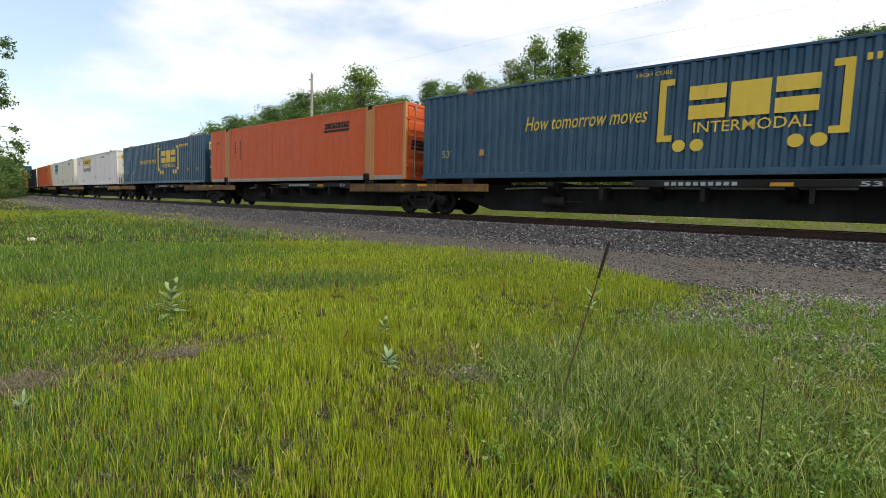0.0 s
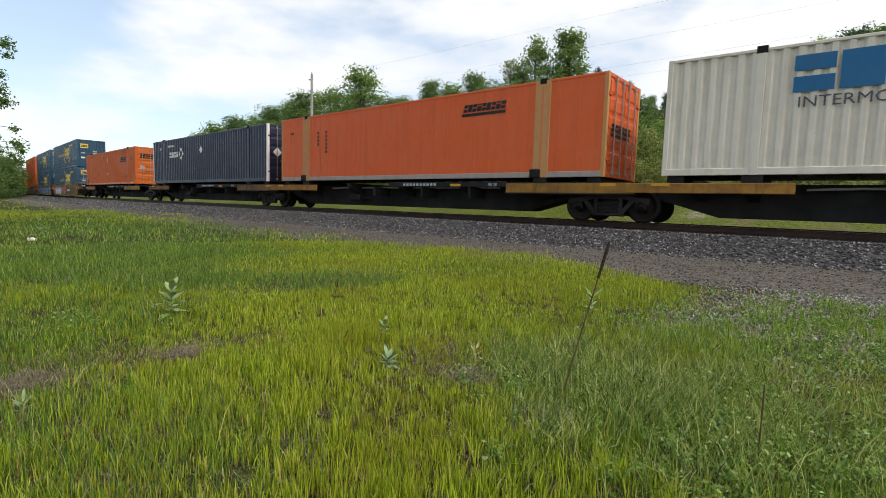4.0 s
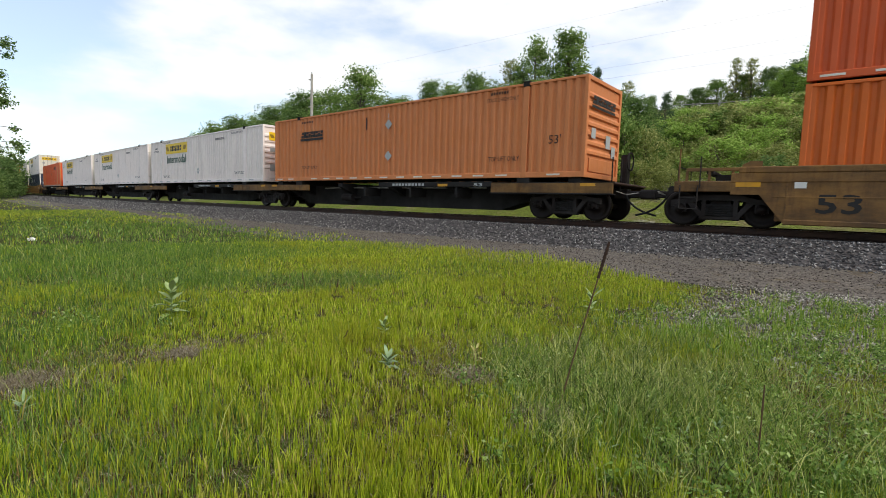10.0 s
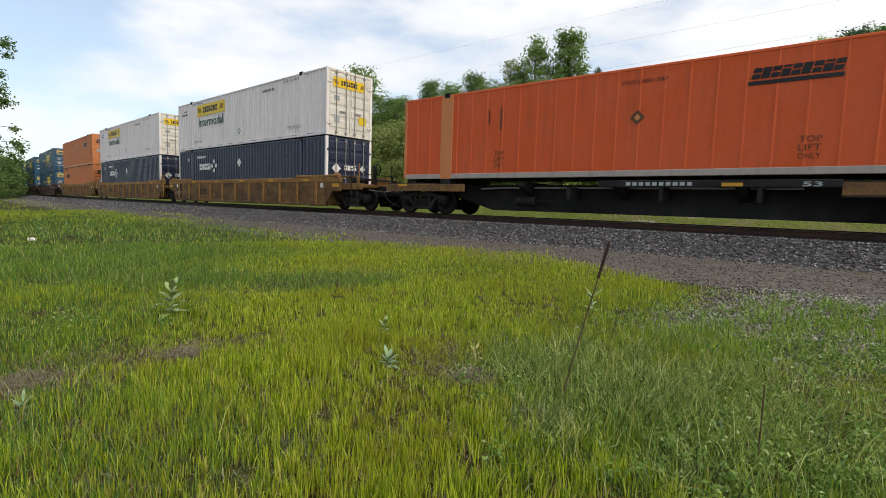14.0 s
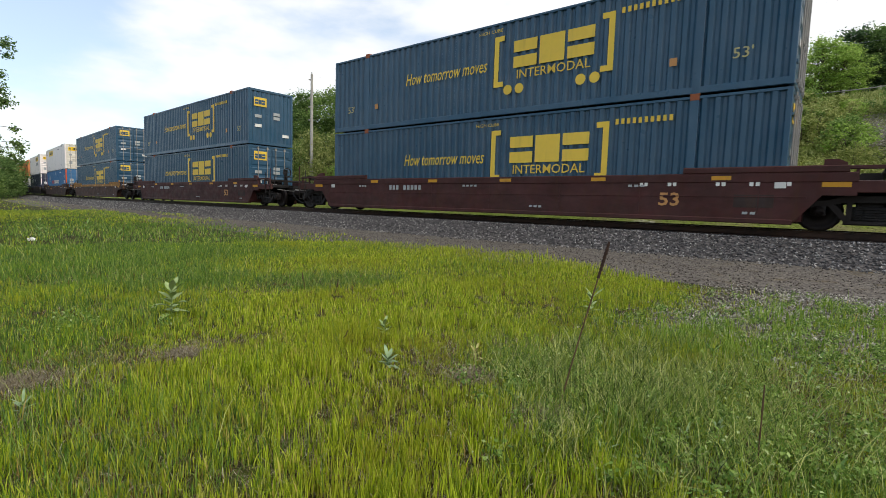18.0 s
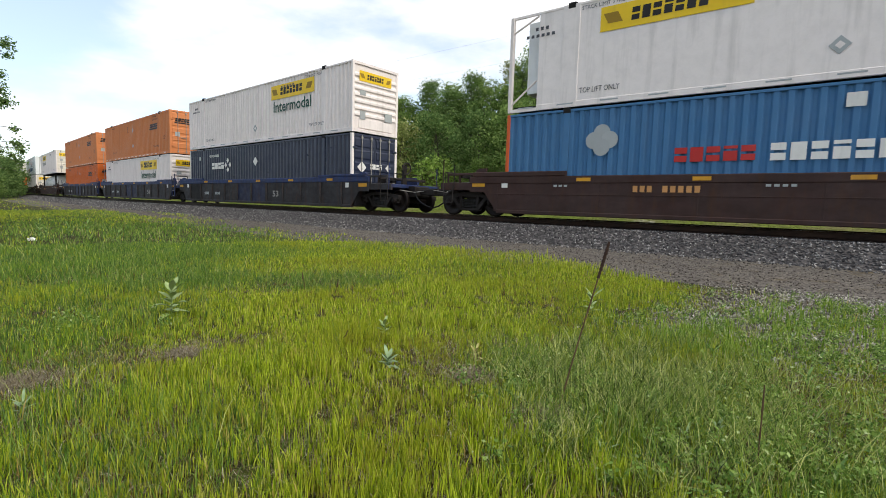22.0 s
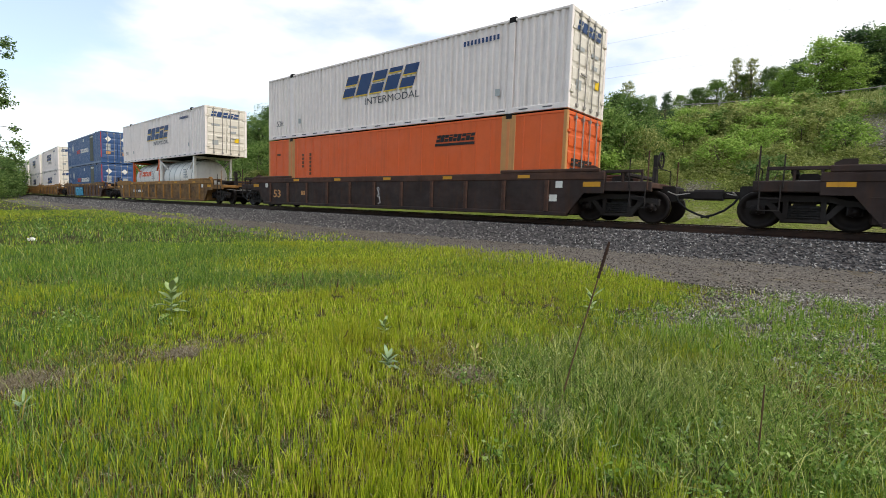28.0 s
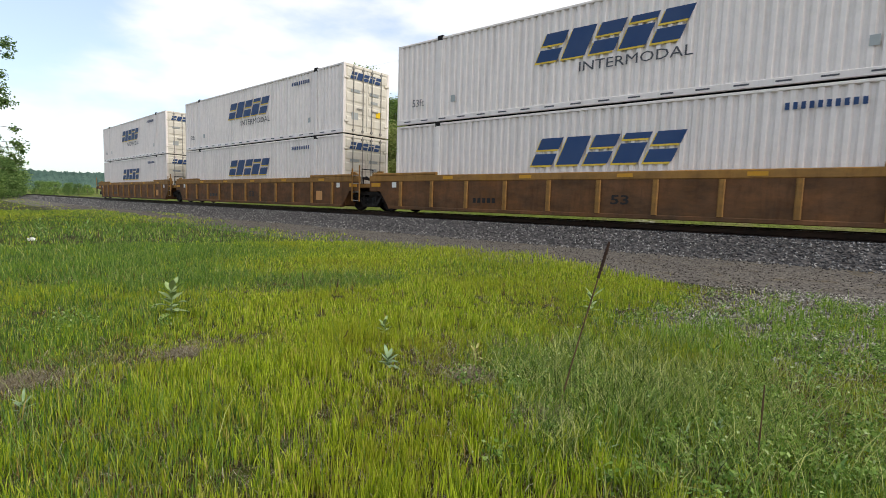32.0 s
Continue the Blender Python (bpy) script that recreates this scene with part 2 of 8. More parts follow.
    def lathe_y(self, prof, n=20, cx=0, cy=0, cz=0):
        i, k = len(self.v), len(prof)
        for a in range(n):
            t = 2 * math.pi * a / n
            self.v += [(cx + r * math.cos(t), cy + y, cz + r * math.sin(t)) for y, r in prof]
        for a in range(n):
            b = (a + 1) % n
            for j in range(k - 1):
                self.f.append((i + a * k + j, i + b * k + j, i + b * k + j + 1, i + a * k + j + 1))
        return self

    def mesh(self, name, smooth=False):
        me = bpy.data.meshes.new(name)
        me.from_pydata(self.v, [], self.f)
        me.validate()
        if smooth:
            me.shade_smooth()
        return me


def part(name, geo, material, parent, label="", smooth=False, at=None):
    """One mesh object under a thing or a part."""
    me = geo if isinstance(geo, bpy.types.Mesh) else geo.mesh(name, smooth)
    if not me.materials:
        me.materials.append(material)
    ob = new(name, me)
    if parent is not None:
        ob.parent = parent
    if at is not None:
        ob.matrix_basis = at
    if label:
        ob["label"] = label
    return ob


def text_mesh(words, width, height, shear=0.0, bold=0.0, depth=0.003):
    """Lettering as a mesh in the x, z plane that faces -y, filling width x height from the origin."""
    cu = bpy.data.curves.new("lettering", "FONT")
    cu.body, cu.size, cu.shear, cu.offset, cu.extrude, cu.resolution_u = words, 1.0, shear, bold, 0.0, 2
    ob = bpy.data.objects.new("lettering", cu)
    scene.collection.objects.link(ob)
    bpy.context.view_layer.update()
    me = bpy.data.meshes.new_from_object(ob.evaluated_get(bpy.context.evaluated_depsgraph_get()))
    bpy.data.objects.remove(ob)
    n = len(me.vertices)
    co = np.zeros(n * 3)
    me.vertices.foreach_get("co", co)
    co = co.reshape(-1, 3)
    lo, hi = co.min(0), co.max(0)
    x = (co[:, 0] - lo[0]) / (hi[0] - lo[0]) * width
    z = (co[:, 1] - lo[1]) / (hi[1] - lo[1]) * height
    me.vertices.foreach_set("co", np.stack([x, np.full(n, -depth), z], 1).ravel())
    me.materials.clear()
    me.update()
    return me


def bars_geo(count, width, height, slant=0.0, slit=True, gap=0.22, thick=0.004):
    """A row of plain blocks that stands for lettering, from the origin in x, z, facing -y."""
    g = Geo()
    pitch = width / count
    for k in range(count):
        x0, x1 = k * pitch, k * pitch + pitch * (1 - gap)
        spans = ((0, 0.42), (0.58, 1)) if slit and k % 2 == 0 else (((0, 1),) if not slit or k % 4 == 1 else ((0, 0.66), (0.80, 1)))
        for a, b in spans:
            g.prism_y([(x0 + slant * a * height, a * height), (x1 + slant * a * height, a * height), (x1 + slant * b * height, b * height), (x0 + slant * b * height, b * height)], -thick, 0)
    return g


# ---------------- the line of the track ----------------
# s runs along the track in the train's direction, z = 0 is the rail's top
TH0, K1, K2, D0 = -0.689, 0.00209, 0.0000100, 19.213


def heading(s):
    c = np.clip(s, -105.0, 30.0)
    return TH0 + K1 * c + K2 * c * c


STEP = 0.5
S_TAB = np.arange(-900, 900 + STEP, STEP)
_h = heading(S_TAB[:-1] + STEP / 2)
X_TAB = np.concatenate([[0], np.cumsum(np.cos(_h) * STEP)])
Y_TAB = np.concatenate([[0], np.cumsum(np.sin(_h) * STEP)])
_i0 = int(round(900 / STEP))
X_TAB, Y_TAB = X_TAB - X_TAB[_i0], Y_TAB - Y_TAB[_i0] + D0


def spot(s, q=0.0):
    """Plan place at s along the track and q metres to the camera's side of its middle."""
    h = heading(s)
    return np.interp(s, S_TAB, X_TAB) + q * np.sin(h), np.interp(s, S_TAB, Y_TAB) - q * np.cos(h)


def place(s, z=0.0, q=0.0):
    x, y = spot(s, q)
    return Matrix.Translation((float(x), float(y), z)) @ Matrix.Rotation(float(heading(s)), 4, "Z")


# ---------------- containers ----------------
CL, CW, CH = 16.154, 2.59, 2.896
HALF = CL / 2
YN = -CW / 2


def corrugated(x0, x1, z0, z1, y, depth, pitch, side):
    """A sheet of vertical trapezoid folds in the x, z plane."""
    g = Geo()
    n = max(1, round((x1 - x0) / pitch))
    p = (x1 - x0) / n
    pts = []
    for k in range(n):
        a = x0 + k * p
        pts += [(a, 0), (a + 0.36 * p, 0), (a + 0.54 * p, 1), (a + 0.82 * p, 1)]
    pts.append((x1, 0))
    for x, d in pts:
        yy = y + side * (-depth * d)
        g.v += [(x, yy, z0), (x, yy, z1)]
    for k in range(len(pts) - 1):
        f = (2 * k, 2 * k + 2, 2 * k + 3, 2 * k + 1)
        g.f.append(f if side < 0 else f[::-1])
    return g


def flat_side(x0, x1, z0, z1, y, side):
    g = Geo().box(x0, x1, min(y, y - side * 0.03), max(y, y - side * 0.03), z0, z1)
    return g


MESHES = {}


def mat_mesh(key, make, mat, smooth=False):
    """A mesh kept once for each material."""
    k = (key, mat.name)
    if k not in MESHES:
        me = make().mesh(key if isinstance(key, str) else key[0], smooth)
        me.materials.append(mat)
        MESHES[k] = me
    return MESHES[k]


def container(name, label, wall, post=None, rail=None, style="corr", end="door", end_mat=None, corner=None, stripes=False, pitch=0.29, roof=None, hoops=False, cast=None, sill=None):
    """A 53-foot domestic box with 40-foot lifting posts. +x is the end that leads."""
    post, rail, end_mat, roof = post or wall, rail or wall, end_mat or wall, roof or wall
    corner = corner or post
    c = tagged(new(name), label, "container", "stacked freight containers")
    key = (style, pitch)
    lo, hi = 0.17, CH - 0.07
    xa = HALF - 0.10
    if hoops:
        xl = -HALF + 1.0
    else:
        xl = -xa
    for side, nm in ((-1, "near"), (1, "far")):
        y = side * (CW / 2 - 0.012)
        if style == "corr":
            part("side_wall", mat_mesh(("side_wall", nm, pitch, xl), lambda: corrugated(xl, xa, lo, hi, y, 0.060, pitch, side), wall), wall, c)
        else:
            part("side_wall", mat_mesh(("side_wall_flat", nm, xl), lambda: flat_side(xl, xa, lo, hi, y, side), wall), wall, c)
            if side < 0 and style == "ribbed":
                k = xl + 0.56
                while k < xa - 0.4:
                    if abs(abs(k) - 6.05) > 0.45:
                        part("seam_rib", mat_mesh("seam_rib", lambda: Geo().bbox(-0.022, 0.022, YN - 0.002, YN + 0.012, lo, hi, 0.006), rail), rail, c, at=pose(k, 0, 0))
                    k += 0.61
        part("bottom_rail", mat_mesh(("bottom_rail", nm, xl), lambda: Geo().bbox(xl, xa, min(side * 1.20, side * 1.297), max(side * 1.20, side * 1.297), 0.0, 0.17), sill or rail), sill or rail, c)
        part("top_rail", mat_mesh(("top_rail", nm, xl), lambda: Geo().bbox(xl, xa, min(side * 1.22, side * 1.297), max(side * 1.22, side * 1.297), CH - 0.075, CH), rail), rail, c)
        for x in (-6.06, 6.06):
            part("lifting_post", mat_mesh(("lifting_post", nm, style), lambda: Geo().bbox(-0.10 if style == "corr" else -0.26, 0.10 if style == "corr" else 0.26, min(side * 1.22, side * 1.300), max(side * 1.22, side * 1.300), 0.0, CH), post), post, c, at=pose(x, 0, 0))
            part("lifting_casting", mat_mesh(("lifting_casting", nm), lambda: Geo().bbox(-0.11, 0.11, min(side * 1.16, side * 1.304), max(side * 1.16, side * 1.304), CH - 0.115, CH + 0.058), cast or MAT["soot"]), cast or MAT["soot"], c, at=pose(x, 0, 0))
        for x in (-1, 1):
            part("corner_post", mat_mesh(("corner_post", nm, x), lambda: Geo().bbox(min(x * (HALF - 0.12), x * HALF), max(x * (HALF - 0.12), x * HALF), min(side * 1.17, side * 1.298), max(side * 1.17, side * 1.298), 0.0, CH), corner), corner, c)
    part("roof_panel", mat_mesh(("roof_panel", xl), lambda: Geo().box(xl, xa, -1.225, 1.225, CH - 0.06, CH - 0.02), roof), roof, c)
    part("underframe", mat_mesh("underframe", lambda: underframe(), MAT["soot"]), MAT["soot"], c)
    # trailing end
    if hoops:
        part("cooler_unit", mat_mesh("cooler_unit", lambda: Geo().bbox(-HALF + 0.45, -HALF + 0.98, -0.95, 0.95, 0.6, 2.75, 0.05), MAT["grey"]), MAT["grey"], c, "pale grey cooling unit")
        part("end_panel", mat_mesh("end_panel_inset", lambda: Geo().box(xl, xl + 0.05, -1.22, 1.22, 0.0, CH - 0.02), wall), wall, c)
        part("hoop_brace", mat_mesh("hoop_brace", lambda: hoop_brace(), MAT["white"]), MAT["white"], c)
    else:
        part("end_panel", mat_mesh("end_panel", lambda: Geo().box(-HALF + 0.03, -HALF + 0.07, -1.17, 1.17, 0.15, CH - 0.05), wall), wall, c)
    # leading end
    part("end_header", mat_mesh("end_header", lambda: Geo().bbox(HALF - 0.1, HALF - 0.005, -1.17, 1.17, CH - 0.12, CH), end_mat), end_mat, c)
    part("end_sill", mat_mesh("end_sill", lambda: Geo().bbox(HALF - 0.1, HALF - 0.005, -1.17, 1.17, 0.0, 0.15), end_mat), end_mat, c)
    if end == "door":
        for side in (-1, 1):
            d = part("door_leaf", mat_mesh(("door_leaf", side), lambda: door_leaf(side), end_mat), end_mat, c)
            for k, y in enumerate((0.25, 0.78)):
                bar = part("locking_bar", mat_mesh("locking_bar", lambda: Geo().tube((HALF + 0.035, 0, 0.06), (HALF + 0.035, 0, CH - 0.04), 0.02, 8).box(HALF - 0.01, HALF + 0.06, -0.05, 0.05, 0.10, 0.18).box(HALF - 0.01, HALF + 0.06, -0.05, 0.05, CH - 0.2, CH - 0.12), MAT["lock"]), MAT["lock"], d, "galvanised locking bar", at=pose(0, side * y, 0))
            part("bar_handle", mat_mesh("bar_handle", lambda: Geo().bbox(HALF + 0.03, HALF + 0.06, -0.03, 0.34, 1.05, 1.10), MAT["lock"]), MAT["lock"], d, at=pose(0, 0.25 if side > 0 else -0.58, 0))
            for z in (0.5, 2.3):
                part("hinge", mat_mesh("hinge", lambda: Geo().bbox(HALF - 0.01, HALF + 0.03, -0.12, 0.10, -0.04, 0.04), end_mat), end_mat, d, at=pose(0, side * 1.13, z))
    elif end == "louvre":
        part("end_panel", mat_mesh("front_sheet", lambda: Geo().box(HALF - 0.10, HALF - 0.06, -1.17, 1.17, 0.15, CH - 0.12), end_mat), end_mat, c)
        for z in (0.75, 1.02, 1.29, 1.56, 1.83, 2.10, 2.37):
            part("end_rib", mat_mesh("end_rib", lambda: Geo().prism_y([(HALF - 0.06, -0.1), (HALF - 0.005, -0.06), (HALF - 0.005, 0.02), (HALF - 0.06, 0.1)], -1.17, 1.17), end_mat), end_mat, c, at=pose(0, 0, z))
        part("access_panel", mat_mesh("access_panel", lambda: Geo().bbox(HALF - 0.06, HALF - 0.02, -0.95, 0.95, 0.18, 0.58), end_mat), end_mat, c)
    else:
        part("end_panel", mat_mesh("front_corr", lambda: front_corr(), end_mat), end_mat, c)
    if stripes:
        x = -7.85
        k = 0
        while x < 7.7:
            if abs(abs(x + 0.2) - 6.06) > 0.35:
                part("reflector_strip", mat_mesh("reflector_strip", lambda: Geo().bbox(0, 0.44, YN - 0.006, YN, 0.06, 0.11, 0.002), MAT["reflector"]), MAT["reflector"], c, at=pose(x, 0, 0))
            x += 0.92
    return c


def underframe():
    """Floor plate with its cross members, one comb-shaped section."""
    low = []
    for k in range(26):
        x = -7.8 + k * 0.624
        low += [(x - 0.03, 0.15), (x - 0.03, 0.02), (x + 0.03, 0.02), (x + 0.03, 0.15)]
    return Geo().prism_y([(-7.9, 0.15)] + low + [(7.9, 0.15), (7.9, 0.17), (-7.9, 0.17)], -1.2, 1.2)


def hoop_brace():
    g = Geo()
    for y in (-1.25, 1.25):
        g.tube((-HALF + 0.95, y, CH - 0.1), (-HALF + 0.05, y, CH - 0.5), 0.03)
        g.tube((-HALF + 0.95, y, 0.9), (-HALF + 0.05, y, 0.2), 0.03)
        g.box(-HALF, -HALF + 1.0, y - 0.03, y + 0.03, 0.0, 0.1)
        g.box(-HALF, -HALF + 1.0, y - 0.03, y + 0.03, CH - 0.07, CH)
    return g


def front_corr():
    g = Geo()
    n, y0, y1 = 9, -1.17, 1.17
    p = (y1 - y0) / n
    pts = []
    for k in range(n):
        a = y0 + k * p
        pts += [(a, 0), (a + 0.27 * p, 0), (a + 0.5 * p, 1), (a + 0.77 * p, 1)]
    pts.append((y1, 0))
    for y, d in pts:
        g.v += [(HALF - 0.03 - 0.04 * d, y, 0.15), (HALF - 0.03 - 0.04 * d, y, CH - 0.12)]
    for k in range(len(pts) - 1):
        g.f.append((2 * k, 2 * k + 2, 2 * k + 3, 2 * k + 1))
    return g


def door_leaf(side):
    y0, y1 = (0.012, 1.17) if side > 0 else (-1.17, -0.012)
    g = Geo().box(HALF - 0.07, HALF - 0.03, y0, y1, 0.15, CH - 0.12)
    for z in (0.35, 0.85, 1.35, 1.85, 2.35):
        g.prism_y([(HALF - 0.03, z - 0.02), (HALF - 0.006, z + 0.04), (HALF - 0.006, z + 0.32), (HALF - 0.03, z + 0.38)], y0 + 0.06, y1 - 0.06)
    return g


def words(c, txt, x, z, w, h, mat, shear=0.0, bold=0.0, name="lettering", face="side"):
    key = ("text", txt, w, h, shear, mat.name)
    if key not in MESHES:
        me = text_mesh(txt, w, h, shear, bold)
        me.materials.append(mat)
        MESHES[key] = me
    at = pose(x, YN - 0.004, z) if face == "side" else pose(HALF + 0.062, x, z, 0, 0, 90)
    return part(name, MESHES[key], mat, c, at=at)


def block(c, count, x, z, w, h, mat, slant=0.0, slit=True, gap=0.22, name="logo_bar", face="side", off=0.0, out=0.0):
    me = mat_mesh(("bars", count, w, h, slant, slit, gap), lambda: bars_geo(count, w, h, slant, slit, gap), mat)
    at = pose(x, YN - 0.003 - off, z) if face == "side" else pose(HALF + (out or 0.008) + off, x, z, 0, 0, 90)
    return part(name, me, mat, c, at=at)


def panel(c, x, z, w, h, mat, name="panel", face="side", off=0.0, out=0.0):
    me = mat_mesh(("panel", w, h), lambda: Geo().bbox(0, w, -0.004, 0, 0, h, 0.001), mat)
    at = pose(x, YN - 0.001 - off, z) if face == "side" else pose(HALF + (out or 0.004) + off, x, z, 0, 0, 90)
    return part(name, me, mat, c, at=at)


def diamond(c, x, z, r, mat, name="placard", ring=False, mat2=None):
    part(name, mat_mesh(("diamond", r), lambda: Geo().prism_y([(-r, 0), (0, -r), (r, 0), (0, r)], -0.004, 0), mat), mat, c, at=pose(x, YN - 0.002, z))
    if ring:
        part("placard_core", mat_mesh(("diamond", r * 0.45), lambda: Geo().prism_y([(-r * 0.45, 0), (0, -r * 0.45), (r * 0.45, 0), (0, r * 0.45)], -0.004, 0), mat2), mat2, c, at=pose(x, YN - 0.006, z))


def dot(c, x, z, r, mat, off=0.0):
    part("logo_dot", mat_mesh(("dot", r), lambda: Geo().prism_y([(r * math.cos(a * math.pi / 8), r * math.sin(a * math.pi / 8)) for a in range(16)], -0.004, 0), mat), mat, c, at=pose(x, YN - 0.002 - off, z))


def bracket(c, x, z0, z1, mat, flip):
    s = -1 if flip else 1
    h = z1 - z0
    g = lambda: Geo().prism_y([(0, 0), (s * 0.36, 0), (s * 0.36, 0.16), (s * 0.17, 0.16), (s * 0.17, h - 0.16), (s * 0.36, h - 0.16), (s * 0.36, h), (0, h)][:: (1 if not flip else -1)], -0.004, 0)
    part("logo_bracket", mat_mesh(("bracket", flip, round(h, 2)), g, mat), mat, c, at=pose(x, YN - 0.002, z0))


MAT["orange_deep"] = paint("deep_orange_paint", srgb(214, 88, 34), 0.42, 0.22, 0.5, (0.16, 0.06, 0.03, 1))
MAT["orange_red"] = paint("red_orange_smooth_paint", srgb(222, 98, 42), 0.32, 0.16, 0.45, (0.2, 0.06, 0.03, 1))
MAT["rail_grey"] = paint("scuffed_grey_rail", srgb(170, 158, 148), 0.45, 0.4, 0.55)
MAT["faint_mark"] = paint("faded_dark_marking", srgb(96, 62, 34), 0.3, 0.2, 0.6)
MAT["rust_orange"] = paint("rusty_casting", srgb(150, 84, 52), 0.5, 0.5, 0.75)


def blue_box(end="door"):
    Y = MAT["m_yellow"]
    c = container("container", "dark blue corrugated steel container with yellow lettering", MAT["blue"], post=MAT["blue"], end=end, cast=MAT["rust_orange"])
    words(c, "How tomorrow moves", -3.9, 1.42, 3.65, 0.42, Y, 0.25, 0.004)
    bracket(c, 0.02, 0.88, 2.46, Y, False)
    bracket(c, 3.93, 0.88, 2.46, Y, True)
    block(c, 3, 0.74, 1.40, 2.72, 0.82, Y, 0.0, True, 0.10)
    words(c, "INTERMODAL", 0.88, 1.06, 2.40, 0.27, Y, 0, 0.003)
    for x in (0.56, 0.98, 3.0, 3.42):
        dot(c, x, 0.76, 0.155, Y)
    block(c, 10, 4.1, 2.35, 1.55, 0.15, Y, 0, False, 0.44, "number_bar")
    words(c, "HIGH CUBE", -0.6, 2.60, 0.9, 0.10, Y)
    words(c, "53'", 6.82, 0.72, 0.42, 0.26, MAT["m_pale"], 0, 0.004)
    words(c, "53'", -7.2, 0.72, 0.42, 0.26, MAT["m_pale"], 0, 0.004)
    panel(c, 5.4, 0.75, 0.18, 0.2, MAT["tan"], "data_plate")
    panel(c, -5.6, 0.75, 0.18, 0.2, MAT["tan"], "data_plate")
    panel(c, -1.0, 2.12 if end == "door" else 2.0, 0.72, 0.46, MAT["m_yellow"], "end_sign", "end")
    block(c, 3, -0.95, 2.2 if end == "door" else 2.1, 0.6, 0.24, MAT["blue"], 0, True, 0.1, "logo_bar", "end", 0.006)
    for y, z in ((-0.95, 1.4), (-0.95, 0.9), (0.12, 1.62), (0.12, 1.4), (0.66, 0.5)):
        panel(c, y, z, 0.38, 0.16, MAT["m_grey"] if z > 1 else MAT["m_white"], "data_plate", "end")
    return c


def orange_box(mat="orange", end="door", logo="right", faded=False):
    K = MAT["m_black"]
    lab = {"orange": "bright orange corrugated steel container with black lettering", "orange_old": "faded orange corrugated steel container with black lettering", "red_orange": "red-orange corrugated steel container with black lettering"}[mat]
    c = container("container", lab, MAT[mat], end=end, stripes=True)
    x = 4.03 if logo == "right" else -5.86
    block(c, 9, x, 1.95, 1.62, 0.26, K, 0.25, True, 0.12)
    panel(c, x - 0.06, 1.81, 1.7, 0.10, K, "logo_underline")
    diamond(c, -0.04, 2.13, 0.2, MAT["m_grey"])
    diamond(c, -0.04, 0.92, 0.2, MAT["m_grey"])
    block(c, 1, 0.0 - 0.05, 2.36, 0.03, 0.18, MAT["m_grey"], 0, False, 0.1, "mounting_strip")
    words(c, "TOP LIFT ONLY", 4.72, 0.54, 1.18, 0.15, K)
    words(c, "TOP LIFT ONLY", -5.8, 0.54, 1.18, 0.13, K)
    words(c, "STACK 2 HIGH ONLY", 4.6, 2.44, 1.2, 0.12, K)
    words(c, "53'", 6.9, 1.9 if mat == "orange" else 1.0, 0.4, 0.26, K)
    block(c, 7, -5.8, 2.6, 0.9, 0.08, K, 0, False, 0.44, "number_bar")
    block(c, 7, 4.75, 2.66, 0.7, 0.09, K, 0, False, 0.44, "number_bar")
    block(c, 1, -1.35, 2.0, 0.08, 0.5, K, 0, False, 0.1, "number_bar")
    block(c, 9, -0.95, 2.14, 1.7, 0.24, K, 0.2, True, 0.12, "logo_bar", "end", 0.0)
    panel(c, -0.98, 2.02, 1.75, 0.08, K, "logo_underline", "end", 0.0)
    for y, z, w, h in ((-0.95, 1.15, 0.3, 0.3), (0.15, 0.95, 0.35, 0.4), (0.62, 0.7, 0.3, 0.35)):
        panel(c, y, z, w, h, MAT["m_grey"], "data_plate", "end")
    return c


